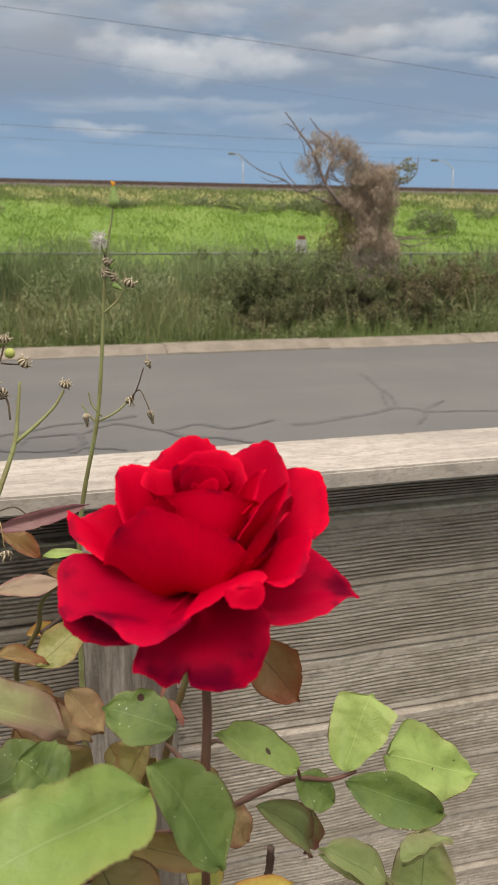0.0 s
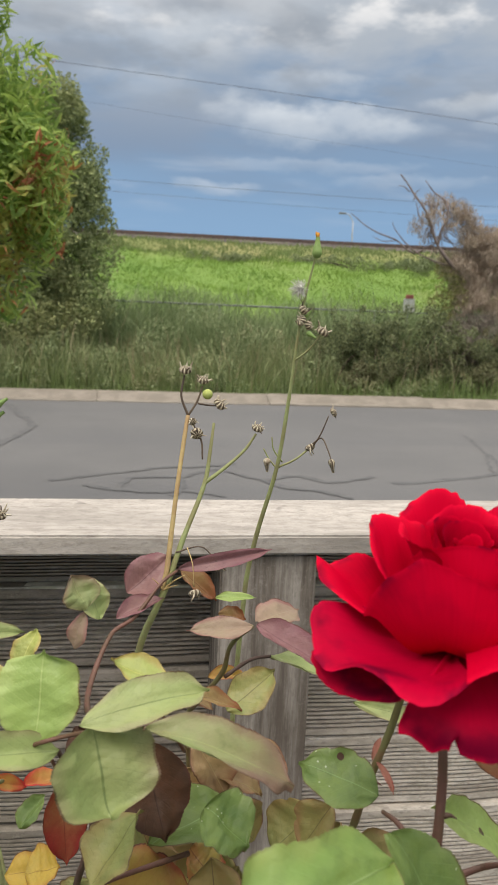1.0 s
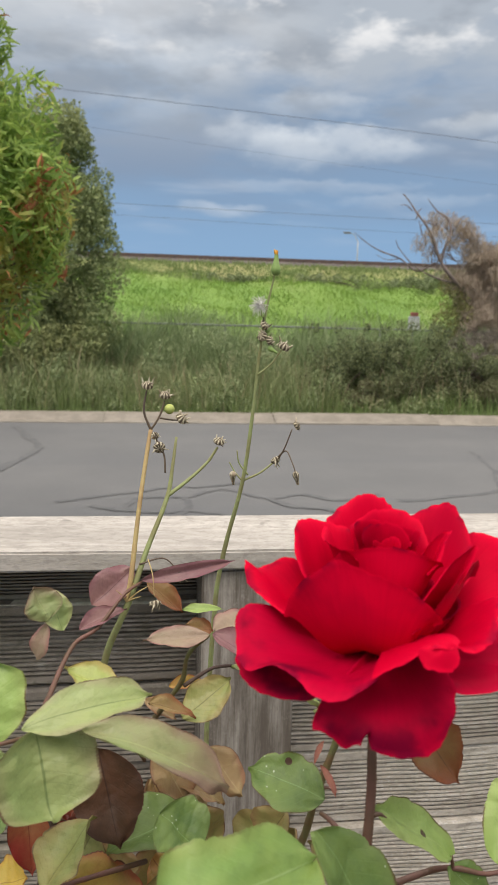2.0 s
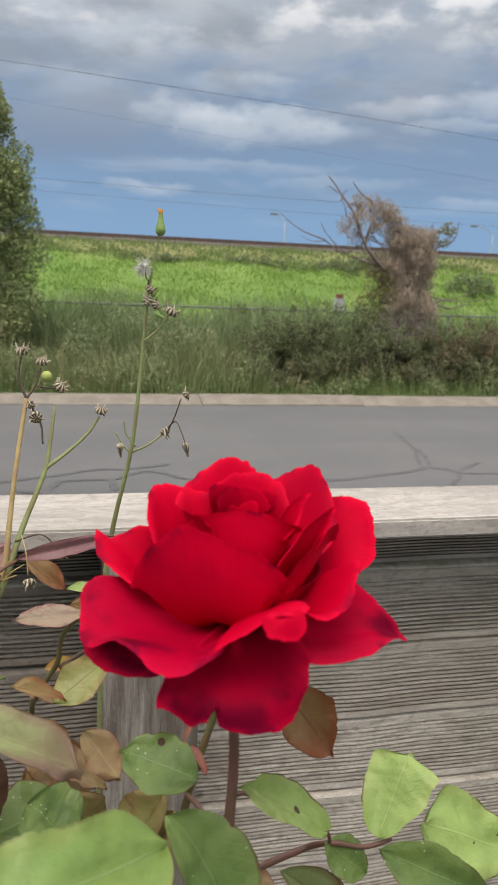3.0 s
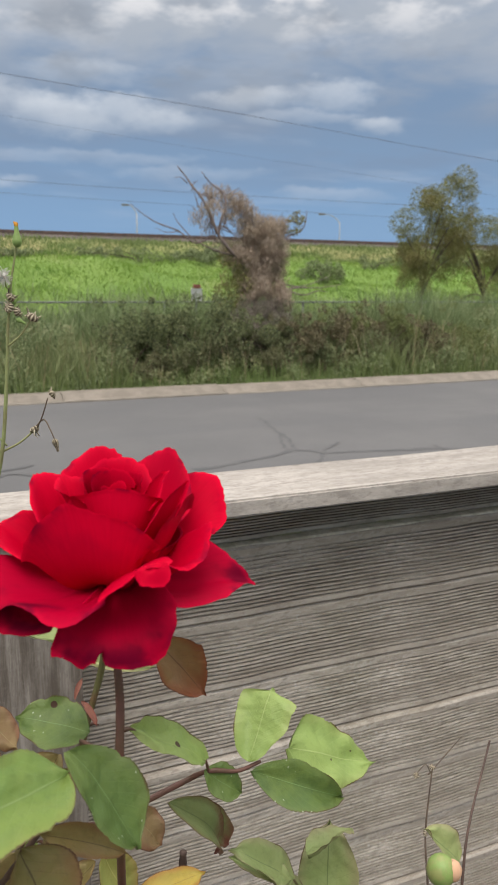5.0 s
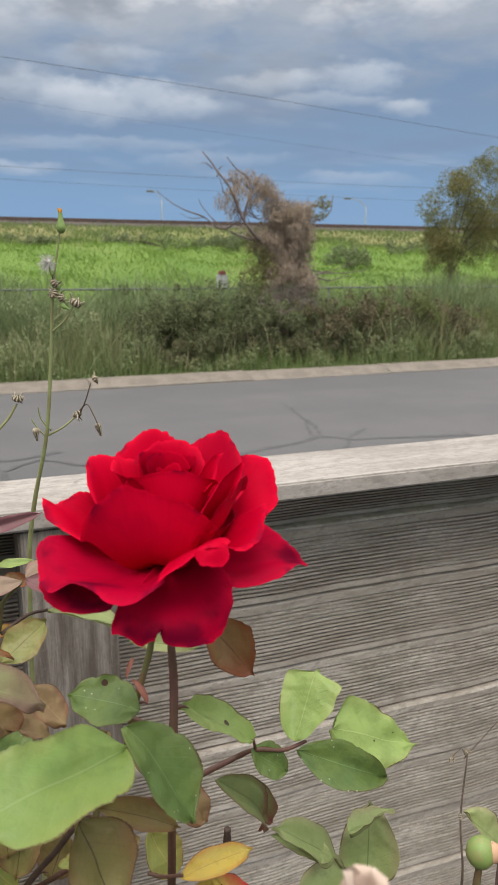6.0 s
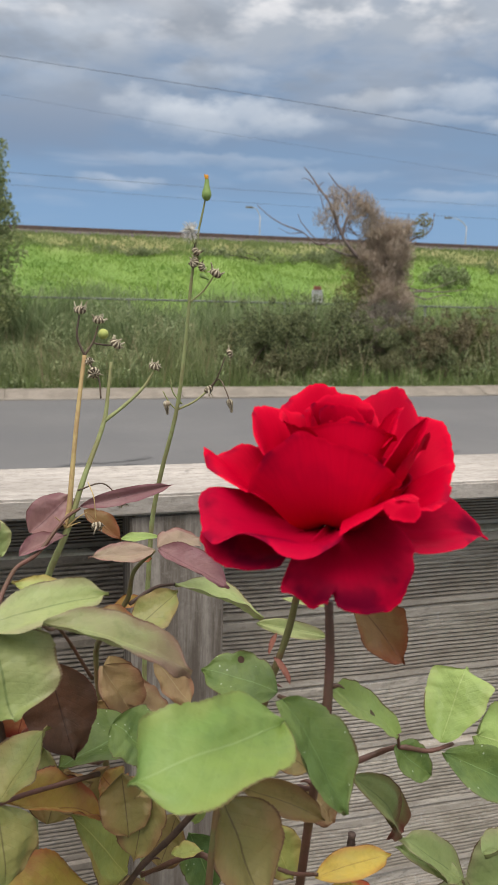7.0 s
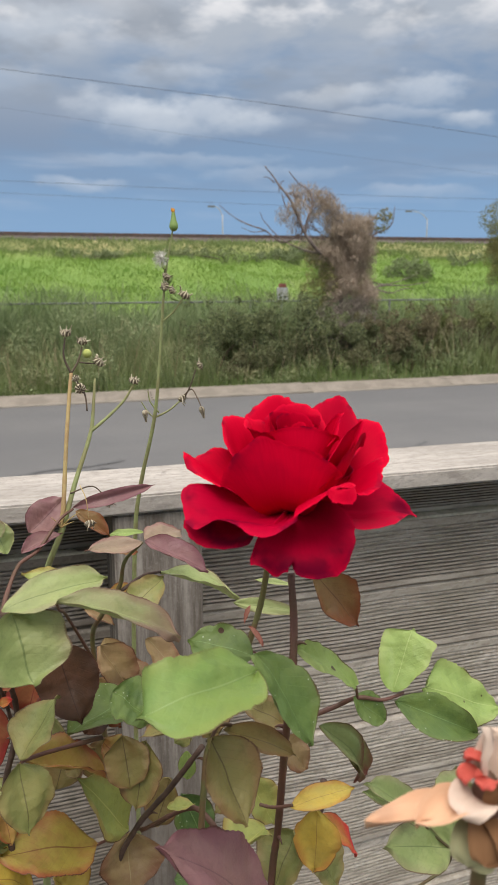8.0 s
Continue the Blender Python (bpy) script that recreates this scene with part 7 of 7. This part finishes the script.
w.seed_head((-0.0385, 0.549, 1.607), 0.0042, (-0.6, -0.5, 0.3), 2)
w.seed_head((-0.0335, 0.549, 1.6045), 0.0038, (0.6, -0.5, 0.1), 3)
w.seed_head((-0.0372, 0.549, 1.6135), 0.0034, (0.6, -0.4, 0.5), 5)
w.pod((-0.0318, 0.549, 1.5985), 0.0034, (0.7, -0.2, -0.4))
w.pod((-0.0345, 0.549, 1.611), 0.0028, (0.5, -0.2, 0.6))
w.stem([(-0.0475, 0.557, 1.514), (-0.036, 0.558, 1.519), (-0.026, 0.561, 1.526)], 0.0008, 0.0006)
w.seed_head((-0.0255, 0.561, 1.5265), 0.0042, (0.3, -0.4, -0.6), 4)
w.stem([(-0.0475, 0.557, 1.514), (-0.052, 0.558, 1.519), (-0.056, 0.5585, 1.526)], 0.0006, 0.0004)
w.add("bud", ball((-0.0535, 0.558, 1.5180), 0.0024, 0.0024, 0.0021, 12, 9), BRACT)
w.pod((-0.0535, 0.558, 1.5150), 0.004, (0.1, 0, -1), SEED, "brown drooping seed head")
w.stem([(-0.026, 0.561, 1.527), (-0.020, 0.555, 1.534), (-0.017, 0.549, 1.528), (-0.0145, 0.547, 1.521)], 0.0005, 0.0004, WEED_BROWN)
w.pod((-0.014, 0.547, 1.518), 0.0045, (0.25, 0, -1), SEED, "brown drooping seed head")
w.stem([(-0.024, 0.559, 1.528), (-0.021, 0.553, 1.537), (-0.0175, 0.55, 1.549)], 0.0005, 0.0004, WEED_BROWN)
w.seed_head((-0.0145, 0.55, 1.5515), 0.0032, (0.8, -0.2, 0.5), 6)
w.stem([(-0.044, 0.556, 1.518), (-0.050, 0.556, 1.526), (-0.0515, 0.556, 1.534)], 0.0006, 0.0004)

w = Weed((-0.150, 0.50, 0.09), "branching green weed with a straw-coloured dead stem and seed heads")
w.stem([(-0.150, 0.50, 0.09), (-0.145, 0.50, 0.9), (-0.140, 0.50, 1.36), (-0.131, 0.50, 1.423), (-0.118, 0.50, 1.456), (-0.108, 0.505, 1.485), (-0.096, 0.515, 1.515), (-0.093, 0.52, 1.533), (-0.091, 0.525, 1.548)], 0.0030, 0.0008)
w.stem([(-0.096, 0.515, 1.515), (-0.084, 0.517, 1.524), (-0.073, 0.519, 1.534), (-0.067, 0.52, 1.543)], 0.0012, 0.0007)
w.seed_head((-0.0662, 0.52, 1.5465), 0.0040, (0.2, -0.3, 1), 11)
w.stem([(-0.119, 0.50, 1.458), (-0.117, 0.50, 1.468), (-0.1145, 0.505, 1.49), (-0.112, 0.51, 1.512), (-0.108, 0.52, 1.540), (-0.106, 0.525, 1.552)], 0.0016, 0.0012, WEED_DRY, "stem", "dead straw-coloured stem")
w.stem([(-0.106, 0.525, 1.552), (-0.110, 0.526, 1.563), (-0.1085, 0.527, 1.575)], 0.0008, 0.0005, WEED_BROWN)
w.seed_head((-0.108, 0.527, 1.578), 0.0038, (0, -0.3, 1), 12)
w.stem([(-0.106, 0.525, 1.552), (-0.101, 0.526, 1.560), (-0.098, 0.527, 1.569)], 0.0007, 0.0005, WEED_BROWN)
w.seed_head((-0.0978, 0.527, 1.5725), 0.0042, (0.1, -0.4, 1), 13)
w.add("bud", ball((-0.0952, 0.525, 1.5645), 0.0030, 0.0030, 0.0030, 12, 9), WEED_LIME, "yellow-green round bud")
w.seed_head((-0.088, 0.525, 1.559), 0.0042, (0.5, -0.3, 0.6), 14)
w.stem([(-0.1005, 0.526, 1.559), (-0.094, 0.526, 1.558), (-0.089, 0.525, 1.558)], 0.0006, 0.0004, WEED_BROWN)
w.seed_head((-0.101, 0.52, 1.5425), 0.0045, (0.1, -0.7, -0.2), 15)
w.seed_head((-0.1035, 0.522, 1.549), 0.003, (0.1, -0.7, -0.2), 16)
w.stem([(-0.105, 0.524, 1.55), (-0.0985, 0.52, 1.539), (-0.0975, 0.518, 1.528)], 0.0007, 0.0005, WEED_BROWN)
w.seed_head((-0.103, 0.471, 1.4665), 0.0042, (0.1, -0.5, -0.8), 17)
w.stem([(-0.107, 0.482, 1.488), (-0.1045, 0.474, 1.482), (-0.1035, 0.472, 1.470)], 0.0003, 0.0003, WEED_DRY)
w.seed_head((-0.088, 0.50, 1.470), 0.0036, (0.2, -0.5, -0.8), 18)
w.stem([(-0.112, 0.502, 1.478), (-0.098, 0.50, 1.482), (-0.089, 0.50, 1.473)], 0.0005, 0.0004, WEED_BROWN)
for dx, dz in ((0.008, 0.004), (-0.006, 0.008), (0.012, 0.010), (0.004, 0.012)):
    w.stem([(-0.119, 0.499, 1.457), (-0.119 + dx * 0.5, 0.497, 1.457 + dz * 0.6), (-0.119 + dx, 0.496, 1.457 + dz)], 0.0007, 0.0002, WEED_DRY, "bract")

w = Weed((-0.15, 0.47, 0.09), "slim green weed with clustered green flower buds")
w.stem([(-0.15, 0.47, 0.09), (-0.16, 0.48, 0.9), (-0.212, 0.500, 1.277), (-0.231, 0.520, 1.327), (-0.243, 0.530, 1.377), (-0.242, 0.535, 1.416), (-0.239, 0.535, 1.46), (-0.229, 0.537, 1.502), (-0.222, 0.54, 1.539), (-0.2185, 0.54, 1.556)], 0.0026, 0.001)
w.pod((-0.2168, 0.54, 1.5615), 0.0082, (0.05, 0, 1), None, "green flower bud", WEED_DRY)
w.pod((-0.230, 0.54, 1.5585), 0.0074, (-0.1, 0, 1))
w.pod((-0.2245, 0.538, 1.555), 0.006, (0.1, -0.2, 1))
w.pod((-0.2145, 0.54, 1.5465), 0.005, (0.7, 0, 0.5))
w.pod((-0.2115, 0.538, 1.555), 0.0042, (0.7, 0, 0.5))
w.pod((-0.2265, 0.538, 1.5475), 0.0042, (-0.6, 0, 0.5))
for q in ((-0.230, 0.54, 1.5535), (-0.2145, 0.54, 1.545), (-0.2265, 0.538, 1.547)):
    w.stem([(-0.2225, 0.54, 1.537), ((-0.2225 + q[0]) / 2, 0.54, (1.539 + q[2]) / 2), q], 0.0006, 0.0005)
w.stem([(-0.239, 0.535, 1.460), (-0.226, 0.535, 1.471), (-0.2135, 0.535, 1.487)], 0.0009, 0.0006)
w.seed_head((-0.213, 0.535, 1.4895), 0.0046, (0.2, -0.4, 1), 21)
w.stem([(-0.239, 0.535, 1.460), (-0.244, 0.535, 1.470), (-0.2455, 0.535, 1.474)], 0.0006, 0.0004, WEED_BROWN)
w.seed_head((-0.2445, 0.535, 1.4675), 0.0042, (-0.4, -0.4, 0.6), 22)
for dx in (-0.006, 0.007, 0.004):
    w.stem([(-0.239, 0.534, 1.459), (-0.239 + dx, 0.531, 1.4585), (-0.239 + dx * 1.6, 0.53, 1.456)], 0.0009, 0.0002, WEED, "bract")

w = Weed((-0.17, 0.52, 0.09), "thin weed with a single orange-tipped bud")
w.stem([(-0.17, 0.52, 0.09), (-0.18, 0.53, 0.9), (-0.219, 0.550, 1.233), (-0.250, 0.580, 1.323), (-0.262, 0.600, 1.393), (-0.264, 0.600, 1.445), (-0.278, 0.60, 1.499)], 0.002, 0.0008)
w.pod((-0.2783, 0.60, 1.505), 0.0075, (0, 0, 1), None, "green flower bud", FLORET)

w = Weed((0.30, 0.60, 0.09), "dry brown dead weed against the fence boards")
w.stem([(0.30, 0.60, 0.09), (0.305, 0.57, 0.7), (0.314, 0.55, 1.049), (0.315, 0.56, 1.11), (0.326, 0.57, 1.171)], 0.0018, 0.0007, WEED_BROWN)
w.stem([(0.322, 0.57, 1.166), (0.345, 0.575, 1.178), (0.367, 0.58, 1.189)], 0.0006, 0.0004, WEED_BROWN)
w.stem([(0.324, 0.57, 1.168), (0.318, 0.57, 1.178), (0.309, 0.57, 1.172)], 0.0005, 0.0004, WEED_BROWN)
w.seed_head((0.326, 0.57, 1.173), 0.0034, (0, -0.5, 1), 31)
w.seed_head((0.308, 0.57, 1.169), 0.003, (-0.4, -0.5, 0.5), 32)
w.seed_head((0.315, 0.56, 1.112), 0.004, (0.4, -0.5, 0.2), 33)
w.stem([(0.29, 0.45, 0.09), (0.29, 0.47, 0.8), (0.311, 0.50, 1.141), (0.375, 0.55, 1.171 + 0.03)], 0.0018, 0.0009, STEM_DARK)
